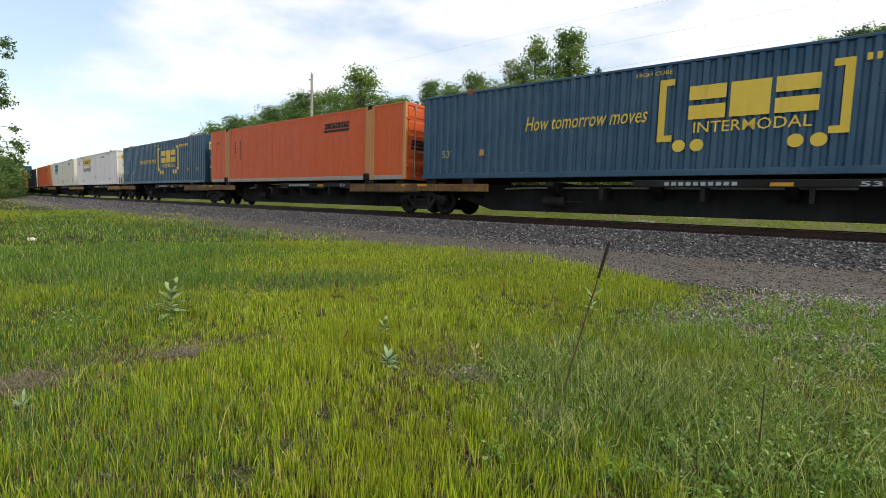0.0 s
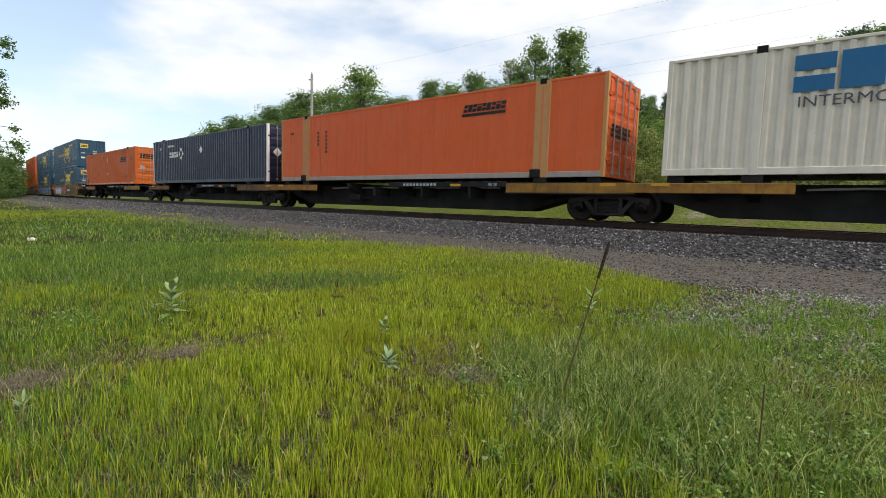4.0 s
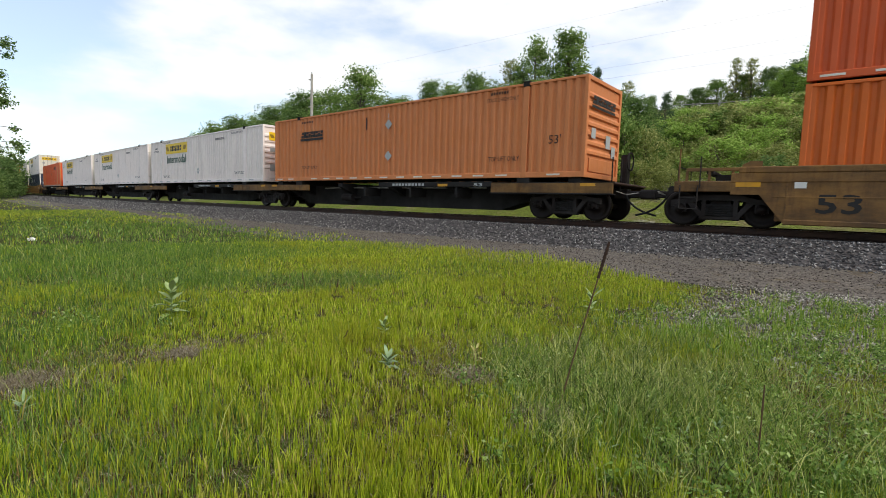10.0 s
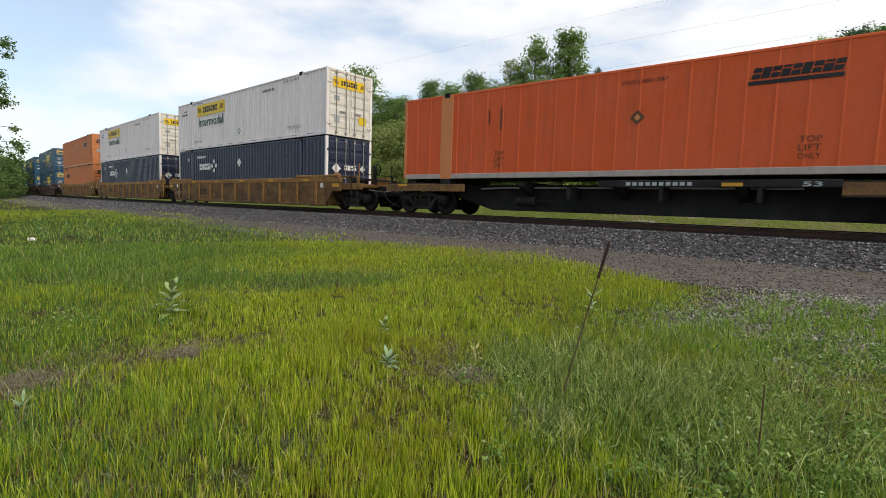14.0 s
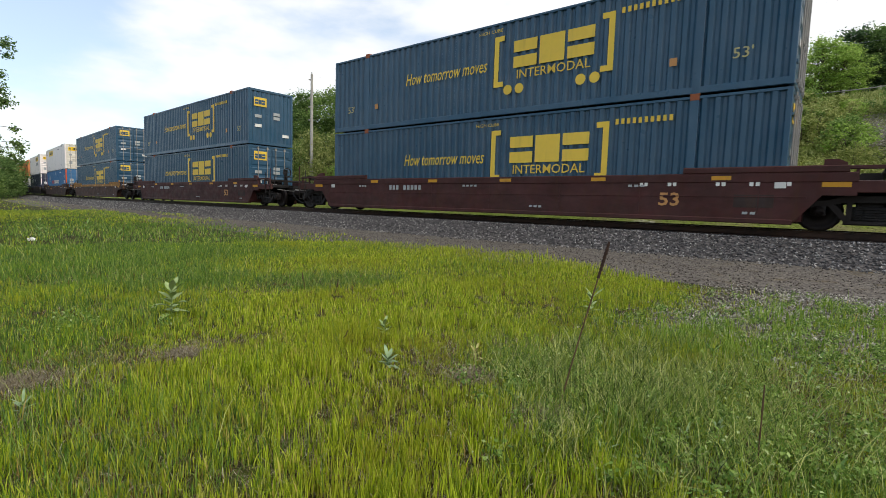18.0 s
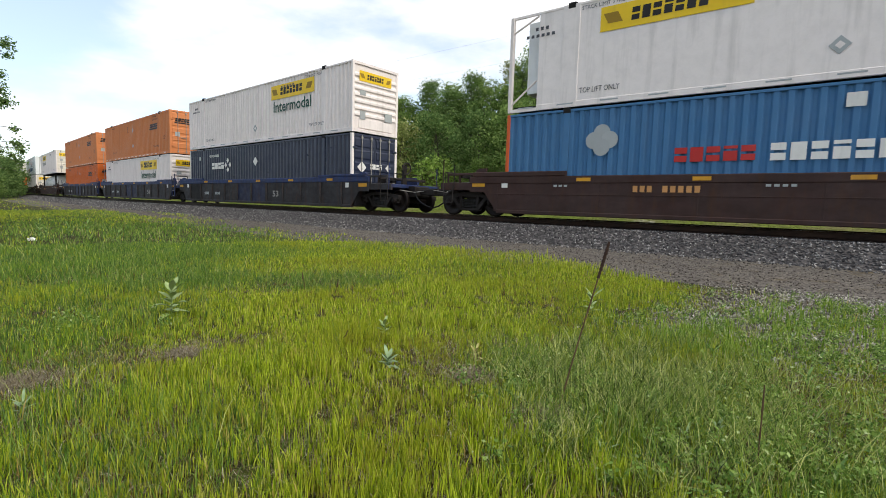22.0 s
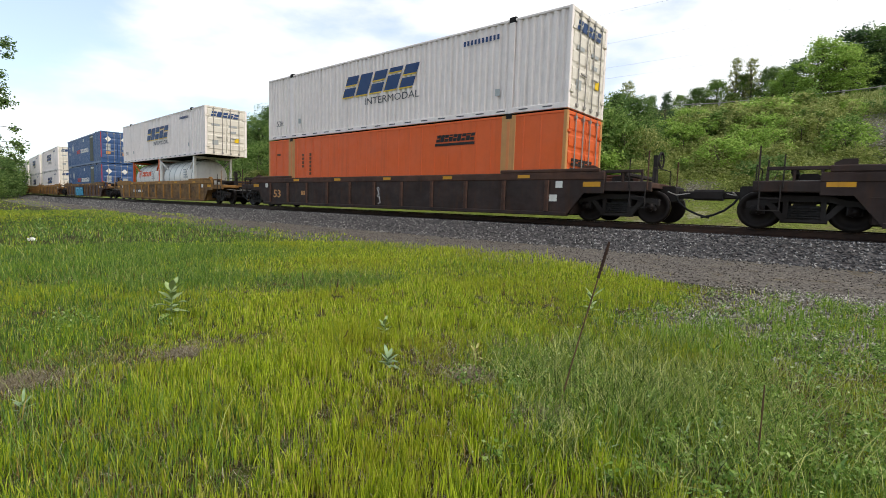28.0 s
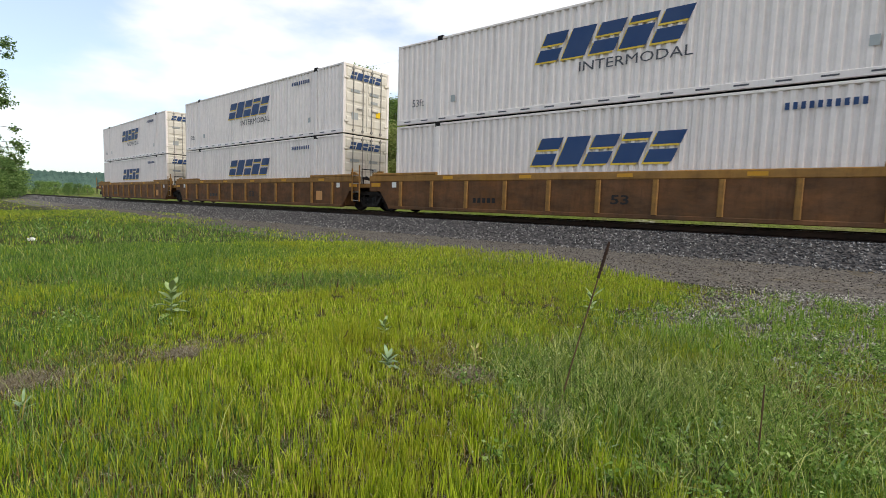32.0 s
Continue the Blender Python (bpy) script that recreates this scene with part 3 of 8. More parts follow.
def smooth_orange_box(posts=True):
    """The older smooth-sided kind with tan posts."""
    K = MAT["m_black"]
    c = container("container", "orange smooth-sided container with tan lifting posts" if posts else "orange panelled container with thin upright seams", MAT["orange_red"] if posts else MAT["orange_deep"], post=MAT["tan"] if posts else MAT["orange_old"], rail=MAT["orange_red"], sill=MAT["rail_grey"], style="ribbed", end="door")
    if posts:
        for x in (-6.06, 6.06):
            part("post_slot", mat_mesh("post_slot", lambda: Geo().bbox(-0.05, 0.05, YN - 0.012, YN - 0.004, 0.3, CH - 0.2, 0.003), MAT["orange_old"]), MAT["orange_old"], c, at=pose(x, 0, 0))
            part("lock_foot", mat_mesh("lock_foot", lambda: Geo().bbox(-0.24, 0.12, YN - 0.03, YN + 0.05, 0.0, 0.26, 0.03), MAT["soot"]), MAT["soot"], c, "dark locking foot", at=pose(x - 0.1, 0, 0))
    if posts:
        for k in range(4):
            panel(c, -5.2, 2.05 - 0.17 * k, 0.14, 0.12, MAT["faint_mark"], "number_bar")
        for k in range(6):
            panel(c, -4.62, 2.05 - 0.17 * k, 0.14, 0.12, MAT["faint_mark"], "number_bar")
        panel(c, -7.3, 2.15, 0.3, 0.1, MAT["faint_mark"], "number_bar")
    block(c, 9, 3.03, 2.22, 1.7, 0.24, K, 0.25, True, 0.12)
    panel(c, 2.98, 2.08, 1.76, 0.09, K, "logo_underline")
    if not posts:
        diamond(c, 0.47, 1.57, 0.2, MAT["faint_mark"], ring=True, mat2=MAT["orange_old"])
        for k, w in enumerate(("ONLY", "LIFT", "TOP")):
            words(c, w, 4.05, 0.34 + 0.19 * k, 0.42, 0.14, MAT["faint_mark"])
            words(c, w, -4.04, 0.34 + 0.19 * k, 0.38, 0.14, MAT["faint_mark"])
        words(c, "STACK 2 HIGH ONLY", 0.0, 2.46, 1.2, 0.1, K)
        block(c, 1, -4.3, 1.75, 0.06, 0.45, MAT["faint_mark"], 0, False, 0.1, "number_bar")
        block(c, 1, -3.85, 1.55, 0.06, 0.7, MAT["faint_mark"], 0, False, 0.1, "number_bar")
    block(c, 9, -0.95, 2.1 if not posts else 1.3, 1.5, 0.22, K, 0.2, True, 0.12, "logo_bar", "end")
    panel(c, -0.98, 1.98 if not posts else 1.16, 1.5, 0.08, K, "logo_underline", "end")
    return c


def logo_sign(c, x, z, w, h, face="side"):
    """A yellow sign panel with dark bars."""
    panel(c, x, z, w, h, MAT["yellow_sign"], "sign_panel", face, 0.0, 0.0 if face == "side" else 0.01)
    block(c, 7, x + w * 0.23, z + h * 0.25, w * 0.52, h * 0.5, MAT["m_black"], 0.06, True, 0.25, "logo_bar", face, 0.004, 0.012)
    block(c, 1, x + w * 0.06, z + h * 0.3, w * 0.12, h * 0.42, MAT["m_gold"], -0.5, False, 0.1, "logo_scroll", face, 0.004, 0.012)
    block(c, 1, x + w * 0.82, z + h * 0.3, w * 0.12, h * 0.42, MAT["m_gold"], 0.5, False, 0.1, "logo_scroll", face, 0.004, 0.012)


MAT["yellow_sign"] = paint("yellow_sign_vinyl", srgb(236, 196, 24), 0.2, 0.05, 0.4)
MAT["m_gold"] = paint("ochre_marking", srgb(150, 118, 22), 0.2, 0.05, 0.5)


def white_box(end="door", mat="white", pitch=0.26, logo="left", smooth=False, hoops=False):
    lab = "white corrugated steel container with a yellow sign panel" if not smooth else "white smooth-sided refrigerated container with a yellow sign panel"
    c = container("container", lab, MAT[mat], end=end, pitch=pitch, style="flat" if smooth else "corr", end_mat=MAT["cream"] if end == "door" else None, hoops=hoops)
    x = -5.2 if logo == "left" else 1.7
    logo_sign(c, x, 1.95, 3.65, 0.66)
    if not smooth:
        words(c, "Intermodal", x + 0.22, 1.32, 3.2, 0.52, MAT["m_green"], 0, 0.014)
    words(c, "TOP LIFT ONLY", 4.95, 0.42, 1.15, 0.15, MAT["m_dkgrey"])
    words(c, "TOP LIFT ONLY", -5.72, 0.36, 1.15, 0.15, MAT["m_dkgrey"])
    words(c, "STACK LIMIT 3 HIGH", 4.6, 2.62, 1.3, 0.11, MAT["m_dkgrey"])
    words(c, "STACK LIMIT 3 HIGH", -5.75, 2.66, 1.3, 0.11, MAT["m_dkgrey"])
    block(c, 9, 2.6, 2.42, 1.2, 0.12, MAT["m_dkgrey"], 0, False, 0.44, "number_bar")
    block(c, 3, -7.2, 2.35, 0.5, 0.1, MAT["m_dkgrey"], 0, False, 0.44, "number_bar")
    block(c, 6, -7.5, 2.16, 1.0, 0.09, MAT["m_dkgrey"], 0, False, 0.44, "number_bar")
    diamond(c, 0.1, 0.72, 0.2, MAT["m_grey"], ring=True, mat2=MAT["white"])
    x = -7.7
    while x < 7.6:
        part("data_strip", mat_mesh("data_strip", lambda: Geo().bbox(0, 0.5, YN - 0.006, YN, 0.085, 0.125, 0.002), MAT["m_grey"]), MAT["m_grey"], c, at=pose(x, 0, 0))
        x += 1.3
    logo_sign(c, -0.95, 2.12, 1.8, 0.42, "end")
    for y, z, w, h in ((0.5, 0.62, 0.42, 0.36), (-0.9, 1.55, 0.3, 0.2), (-0.9, 0.55, 0.3, 0.35)):
        panel(c, y, z, w, h, MAT["yellow_sign"] if y > 0.4 and end == "door" else MAT["m_grey"], "data_plate", "end")
    return c


def rusty_white_box():
    c = container("container", "rust-streaked white corrugated container with a teal logo", MAT["white_rusty"], end="door", end_mat=MAT["cream"])
    block(c, 3, -5.42, 1.82, 2.45, 0.8, MAT["m_cyan"], 0, True, 0.1)
    words(c, "INTERMODAL", -5.3, 1.48, 2.3, 0.24, MAT["m_dkgrey"], 0, 0.0)
    block(c, 10, 4.4, 2.36, 1.4, 0.18, MAT["m_dkgrey"], 0, False, 0.44, "number_bar")
    words(c, "53'", 7.0, 0.7, 0.45, 0.26, MAT["m_dkgrey"])
    words(c, "HIGH CUBE", -1.0, 2.64, 1.5, 0.1, MAT["m_dkgrey"])
    rng = random.Random(5)
    for k in range(34):
        x = rng.uniform(-3.2, 7.6)
        if abs(x - 6.06) < 0.2:
            continue
        z = rng.choice((rng.uniform(0.25, 0.55), rng.uniform(0.25, 0.5), rng.uniform(1.3, 2.2)))
        part("rust_scar", mat_mesh(("rust_scar", k % 5), lambda: Geo().prism_y([(0, 0), (0.03, 0.02), (0.05, 0.12 + 0.05 * (k % 5)), (0.02, 0.2 + 0.05 * (k % 5)), (-0.02, 0.1)], -0.004, 0), MAT["rust"]), MAT["rust"], c, "dark rust scar", at=pose(x, YN - 0.001, z))
    return c


MAT["rust"] = paint("flaking_rust", srgb(126, 92, 66), 0.5, 0.6, 0.85)


def navy_box():
    W = MAT["m_white"]
    c = container("container", "navy corrugated container with white corner posts and logo", MAT["navy"], post=MAT["navy"], corner=MAT["white"], end="door")
    block(c, 4, -4.95, 1.68, 1.55, 0.36, W, 0, True, 0.14)
    for dx, dz in ((0, 0.26), (0, -0.26), (0.26, 0), (-0.26, 0)):
        diamond(c, -2.98 + dx, 1.88 + dz, 0.15, W, "logo_diamond")
    block(c, 9, -5.25, 2.38, 1.2, 0.14, W, 0, False, 0.44, "number_bar")
    diamond(c, 0.1, 1.98, 0.24, W)
    panel(c, -6.7, 2.25, 0.25, 0.2, MAT["m_grey"], "data_plate")
    block(c, 4, -0.3, 1.45, 0.7, 0.22, W, 0, True, 0.14, "logo_bar", "end")
    diamond_end(c, -0.75, 1.5, 0.25, W)
    diamond_end(c, 0.75, 1.55, 0.16, W)
    return c


def diamond_end(c, y, z, r, mat):
    part("placard", mat_mesh(("diamond", r), lambda: Geo().prism_y([(-r, 0), (0, -r), (r, 0), (0, r)], -0.004, 0), mat), mat, c, at=pose(HALF + 0.004, y, z, 0, 0, 90))


def steel_blue_box(faded):
    W = MAT["m_white"]
    c = container("container", "faded blue corrugated container with orange corner posts" if faded else "mid-blue corrugated container with white lettering bars", MAT["steel_blue" if faded else "mid_blue"], corner=MAT["orange_frame"] if faded else None, end="door")
    block(c, 5, -3.05, 1.28, 1.85, 0.36, MAT["m_red"], 0, True, 0.2)
    block(c, 10, -0.98, 1.26, 3.8, 0.40, W, 0, True, 0.22)
    if faded:
        words(c, "53", 0.05, 1.45, 0.62, 0.4, W, 0, 0.02, face="end")
        panel(c, 0.2, 0.95, 0.34, 0.34, W, "data_plate", "end", 0, 0.06)
    for k, (dx, dz) in enumerate(((0, 0.2), (0.22, 0.0), (0, -0.2), (-0.22, 0.0))):
        dot(c, -4.98 + dx, 1.95 + dz, 0.24, MAT["m_grey"], 0.003 * k)
    words(c, "53", -7.05 if not faded else 6.75, 1.8, 0.5, 0.36, W, 0, 0.02)
    panel(c, -7.05 if not faded else 6.8, 1.28, 0.34, 0.3, W, "data_plate")
    panel(c, 0.3, 2.35, 0.34, 0.3, W, "data_plate")
    block(c, 8, 3.6, 2.5, 1.3, 0.13, W, 0, False, 0.44, "number_bar")
    if not faded:
        panel(c, 3.45, 0.28, 1.45, 2.45, MAT["rust_patch"], "repair_patch")
        part("scraped_corner", mat_mesh("scraped_corner", lambda: Geo().bbox(HALF - 0.125, HALF + 0.002, YN - 0.008, YN + 0.05, 0.5, CH - 0.1), MAT["m_red"]), MAT["m_red"], c, "scraped red corner paint")
    if not faded:
        diamond_end(c, -0.72, 2.2, 0.26, W)
        diamond_end(c, 0.55, 2.2, 0.26, W)
    for y, z in ((-0.9, 1.5), (-0.9, 1.15), (-0.9, 0.8), (0.4, 1.3), (0.4, 0.7)):
        panel(c, y, z, 0.36, 0.28, MAT["m_grey"] if z > 1 else MAT["tan"], "data_plate", "end")
    return c


MAT["rust_patch"] = paint("dull_olive_repair_paint", srgb(92, 96, 84), 0.6, 0.6, 0.7, (0.12, 0.07, 0.03, 1))


def slant_logo_box(plain=False):
    N = MAT["m_navy"]
    c = container("container", "white corrugated container with a slanted navy logo", MAT["white"], end="door", end_mat=MAT["cream"], pitch=0.25)
    z = 1.42 if not plain else 1.30
    block(c, 5, -2.3, z - 0.05, 4.2, 0.80, MAT["m_yellow"], 0.42, True, 0.16, "logo_shadow")
    block(c, 5, -2.25, z, 4.2, 0.80, N, 0.42, True, 0.16, "logo_bar", "side", 0.005)
    if not plain:
        words(c, "INTERMODAL", -0.85, 0.98, 3.0, 0.27, MAT["m_dkgrey"], 0, 0.0)
    block(c, 10, 4.15, 2.38, 1.5, 0.16, N, 0, False, 0.44, "number_bar")
    words(c, "53ft", -7.3, 0.6, 0.55, 0.26, MAT["m_dkgrey"])
    panel(c, -5.5, 0.62, 0.18, 0.22, MAT["m_grey"], "data_plate")
    panel(c, 5.5, 0.6, 0.18, 0.22, MAT["m_grey"], "data_plate")
    x = -7.7
    while x < 7.6:
        part("reflector_strip", mat_mesh("dash_strip", lambda: Geo().bbox(0, 0.32, YN - 0.006, YN, 0.07, 0.11, 0.002), MAT["m_dkgrey"]), MAT["m_dkgrey"], c, at=pose(x, 0, 0))
        x += 0.83
    block(c, 5, -0.95, 2.3, 1.7, 0.3, N, 0.35, True, 0.16, "logo_bar", "end")
    for y, z, w, h, m in ((-0.9, 1.75, 0.5, 0.12, "m_grey"), (0.15, 1.75, 0.5, 0.12, "m_grey"), (0.5, 0.85, 0.3, 0.25, "yellow_sign"), (-0.85, 0.6, 0.35, 0.3, "m_grey"), (0.2, 1.4, 0.4, 0.12, "m_grey")):
        panel(c, y, z, w, h, MAT[m], "data_plate", "end")
    return c


def grey_box():
    c = container("container", "pale grey smooth container with red stripes and blue logo", MAT["grey"], rail=MAT["lock"], style="ribbed", end="door", end_mat=MAT["grey"], hoops=True)
    for k in range(3):
        part("logo_stripe", mat_mesh(("logo_stripe", k), lambda: Geo().prism_y([(0.0, 0.0), (0.6, 0.16), (2.2, 0.28), (2.15, 0.36), (0.6, 0.24)], -0.004, 0), MAT["m_red"]), MAT["m_red"], c, at=pose(-4.4, YN - 0.002, 0.45 + 0.2 * k))
    block(c, 10, -2.1, 0.62, 5.2, 0.55, MAT["m_navy"], 0.3, True, 0.2)
    words(c, "INTERMODAL", 0.2, 1.45, 2.4, 0.22, MAT["m_dkgrey"])
    part("logo_oval", mat_mesh("logo_oval", lambda: Geo().prism_y([(1.25 * math.cos(a * math.pi / 12), 0.42 * math.sin(a * math.pi / 12)) for a in range(24)], -0.004, 0), MAT["m_red"]), MAT["m_red"], c, at=pose(1.3, YN - 0.002, 2.2))
    part("logo_oval", mat_mesh("logo_oval_inner", lambda: Geo().prism_y([(1.15 * math.cos(a * math.pi / 12), 0.34 * math.sin(a * math.pi / 12)) for a in range(24)], -0.004, 0), MAT["grey"]), MAT["grey"], c, at=pose(1.35, YN - 0.006, 2.24))
    block(c, 3, 0.7, 2.08, 1.2, 0.3, MAT["m_navy"], 0.3, True, 0.2, "logo_bar", "side", 0.008)
    block(c, 10, -6.9, 2.45, 1.1, 0.16, MAT["m_dkgrey"], 0, False, 0.44, "number_bar")
    diamond(c, -6.3, 1.9, 0.2, MAT["m_white"])
    return c


def tank_box(length, frame_mat, logo=True, lab="white tank container in an orange steel frame"):
    """A tank in a steel frame, base at z 0."""
    H = 2.60
    c = tagged(new("tank_container"), lab, "tank", "tank containers")
    a = length / 2
    r = 1.13
    prof = [(-a + 0.25, 0.0), (-a + 0.27, 0.5), (-a + 0.36, 0.85), (-a + 0.52, r), (a - 0.52, r), (a - 0.36, 0.85), (a - 0.27, 0.5), (a - 0.25, 0.0)]
    part("tank_shell", Geo().lathe_x(prof, 40, 0, 0, 1.32), MAT["tank"], c, "white tank shell", True)
    n = max(2, int(length / 1.2))
    for k in range(n + 1):
        x = -a + 0.6 + k * (length - 1.2) / n
        part("tank_band", mat_mesh(("tank_band", frame_mat.name), lambda: Geo().lathe_x([(-0.03, r + 0.002), (-0.03, r + 0.014), (0.03, r + 0.014), (0.03, r + 0.002)], 40, 0, 0, 1.32), MAT["m_grey"], True), MAT["m_grey"], c, at=pose(x, 0, 0))
    for sx in (-1, 1):
        for sy in (-1, 1):
            part("frame_post", mat_mesh(("frame_post", length, sx, sy), lambda: Geo().bbox(min(sx * a, sx * (a - 0.16)), max(sx * a, sx * (a - 0.16)), min(sy * 1.22, sy * 1.06), max(sy * 1.22, sy * 1.06), 0, H), frame_mat), frame_mat, c)
            part("frame_brace", mat_mesh(("frame_brace", length, sx, sy), lambda: Geo().tube((sx * (a - 0.1), sy * 1.14, H - 0.15), (sx * (a - 1.1), sy * 1.02, H - 0.75), 0.05).tube((sx * (a - 0.1), sy * 1.14, 0.15), (sx * (a - 1.1), sy * 1.02, 0.5), 0.05), frame_mat), frame_mat, c)
        part("end_beam", mat_mesh(("end_beam", length, sx), lambda: Geo().bbox(min(sx * a, sx * (a - 0.14)), max(sx * a, sx * (a - 0.14)), -1.06, 1.06, H - 0.14, H).bbox(min(sx * a, sx * (a - 0.14)), max(sx * a, sx * (a - 0.14)), -1.06, 1.06, 0, 0.14), frame_mat), frame_mat, c)
    for sy in (-1, 1):
        part("bottom_beam", mat_mesh(("tank_beam", length, sy), lambda: Geo().bbox(-a + 0.16, a - 0.16, min(sy * 1.2, sy * 1.1), max(sy * 1.2, sy * 1.1), 0, 0.12), frame_mat), frame_mat, c)
    part("walkway", mat_mesh(("walkway", length), lambda: Geo().box(-a * 0.6, a * 0.6, -0.3, 0.3, 2.47, 2.50), MAT["lock"]), MAT["lock"], c, "grey top walkway")
    if logo:
        yy = -1.135 * math.cos(0.30)
        me = mat_mesh(("bars", 6, 2.0, 0.34), lambda: bars_geo(6, 2.0, 0.34, 0.1, True, 0.2), MAT["m_orange"])
        part("logo_bar", me, MAT["m_orange"], c, at=pose(-1.0, -1.150, 1.45, -8))
        part("logo_square", mat_mesh("tank_logo", lambda: Geo().box(0, 0.5, -0.004, 0, 0, 0.06).box(0, 0.5, -0.004, 0, 0.46, 0.52).box(0, 0.06, -0.004, 0, 0.06, 0.46).box(0.44, 0.5, -0.004, 0, 0.06, 0.46).box(0.15, 0.35, -0.004, 0, 0.15, 0.36), MAT["m_orange"]), MAT["m_orange"], c, at=pose(-1.8, -1.150, 1.4, -8))
    for k in range(4):
        part("number_bar", mat_mesh(("tank_num", k), lambda: Geo().box(0, 0.7 - 0.1 * k, -0.004, 0, 0, 0.08), MAT["m_grey"]), MAT["m_grey"], c, at=pose(a - 1.9, -1.152, 1.25 + 0.16 * k, -6))
    return c


# ---------------- railway wagons ----------------
WR = 0.457


def wheel_geo():
    g = Geo()
    for s in (-1, 1):
        y = s * 0.755
        g.lathe_y([(y - 0.07, 0.0), (y - 0.07, 0.36), (y - 0.065, WR - 0.005), (y + 0.04, WR), (y + 0.062, WR - 0.02) if s > 0 else (y + 0.062, WR - 0.02), (y + 0.062, 0.36), (y + 0.03, 0.33), (y + 0.03, 0.16), (y + 0.09 * 1, 0.13), (y + 0.09, 0.0)] if s > 0 else
                  [(y - 0.09, 0.0), (y - 0.09, 0.13), (y - 0.03, 0.16), (y - 0.03, 0.33), (y - 0.062, 0.36), (y - 0.062, WR - 0.02), (y - 0.04, WR), (y + 0.065, WR - 0.005), (y + 0.07, 0.36), (y + 0.07, 0.0)], 20)
    g.tube((0, -0.98, 0), (0, 0.98, 0), 0.085, 12)
    for s in (-1, 1):
        for k in range(3):
            t = k * 2.094
            g.tube((0.075 * math.cos(t), s * 1.10, 0.075 * math.sin(t)), (0.075 * math.cos(t), s * 1.16, 0.075 * math.sin(t)), 0.022, 6)
        g.tube((0, s * 0.98, 0), (0, s * 1.13, 0), 0.12, 12)
    return g


def truck_side_geo(side):
    """A cast side frame with its spring nest."""
    y0, y1 = (0.93, 1.09) if side > 0 else (-1.09, -0.93)
    g = Geo()
    g.prism_y([(-1.12, 0.50), (-1.12, 0.66), (-0.75, 0.70), (-0.42, 0.80), (0.42, 0.80), (0.75, 0.70), (1.12, 0.66), (1.12, 0.50), (0.80, 0.56), (0.42, 0.66), (-0.42, 0.66), (-0.80, 0.56)], y0, y1)
    for s in (-1, 1):
        pts = [(s * 0.74, 0.60), (s * 0.58, 0.60), (s * 0.30, 0.24), (s * 0.42, 0.22)]
        g.prism_y(pts if s < 0 else pts[::-1], y0, y1)
        pts = [(s * 0.30, 0.66), (s * 0.40, 0.66), (s * 0.40, 0.28), (s * 0.30, 0.28)]
        g.prism_y(pts if s < 0 else pts[::-1], y0, y1)
        g.bbox(s * 0.89 - 0.14, s * 0.89 + 0.14, y0 - 0.01, y1 + 0.01, 0.36, 0.58, 0.03)
    g.bbox(-0.44, 0.44, y0, y1, 0.17, 0.28, 0.03)
    return g


def spring_geo(side):
    """Coil springs side by side between their caps, as one cluster."""
    y = 1.01 * side
    prof = [(0.275, 0.05)]
    for k in range(5):
        prof += [(0.29 + k * 0.054, 0.112), (0.318 + k * 0.054, 0.112), (0.33 + k * 0.054, 0.085)]
    prof.append((0.57, 0.05))
    g = Geo()
    n = 10
    for z, r in prof:
        g.v += [(x * 0.30, y + yy * r, z) for x, yy in ((-1, -0.6), (-0.8, -1), (-0.45, -0.7), (-0.3, -1), (0.0, -1), (0.3, -1), (0.45, -0.7), (0.8, -1), (1, -0.6), (1, 0.9), (-1, 0.9))]
    m = 11
    for a in range(len(prof) - 1):
        for k in range(m):
            j = (k + 1) % m
            g.f.append((a * m + k, a * m + j, a * m + m + j, a * m + m + k))
    return g


def truck(w, x, name="bogie"):
    """A two-axle bogie at x under wagon w. Returns its wheelsets with their middles."""
    t = part(name, mat_mesh("bolster", lambda: Geo().bbox(-0.22, 0.22, -0.92, 0.92, 0.44, 0.74, 0.04).bbox(-0.3, 0.3, -0.3, 0.3, 0.74, 0.86, 0.05), MAT["truck"]), MAT["truck"], w, "greasy dark steel bogie", at=pose(x, 0, 0))
    for side in (-1, 1):
        part("side_frame", mat_mesh(("side_frame", side), lambda: truck_side_geo(side), MAT["truck"]), MAT["truck"], t)
        part("spring_nest", mat_mesh(("spring_nest", side), lambda: spring_geo(side), MAT["soot"]), MAT["soot"], t)
    for dx in (-0.35, 0.35):
        part("brake_beam", mat_mesh("brake_beam", lambda: Geo().tube((0, -0.8, 0.38), (0, 0.8, 0.38), 0.04), MAT["soot"]), MAT["soot"], t, at=pose(dx, 0, 0))
    out = []
    for dx in (-0.89, 0.89):
        ob = part("wheelset", mat_mesh("wheelset", wheel_geo, MAT["wheel"], True), MAT["wheel"], w, "worn steel wheelset", at=pose(x + dx, 0, WR))
        out.append((ob, x + dx))
    return out


def wheel_mat():
    m, nt, bs = base_mat("rolled_wheel_steel", 0.5, 0.4)
    v = tex(nt)
    c = mix_col(nt, noise_fac(nt, v, 5, 0.3, 0.75), srgb(40, 32, 28), srgb(24, 20, 19))
    nt.links.new(c, bs.inputs["Base Color"])
    return m


MAT["wheel"] = wheel_mat()


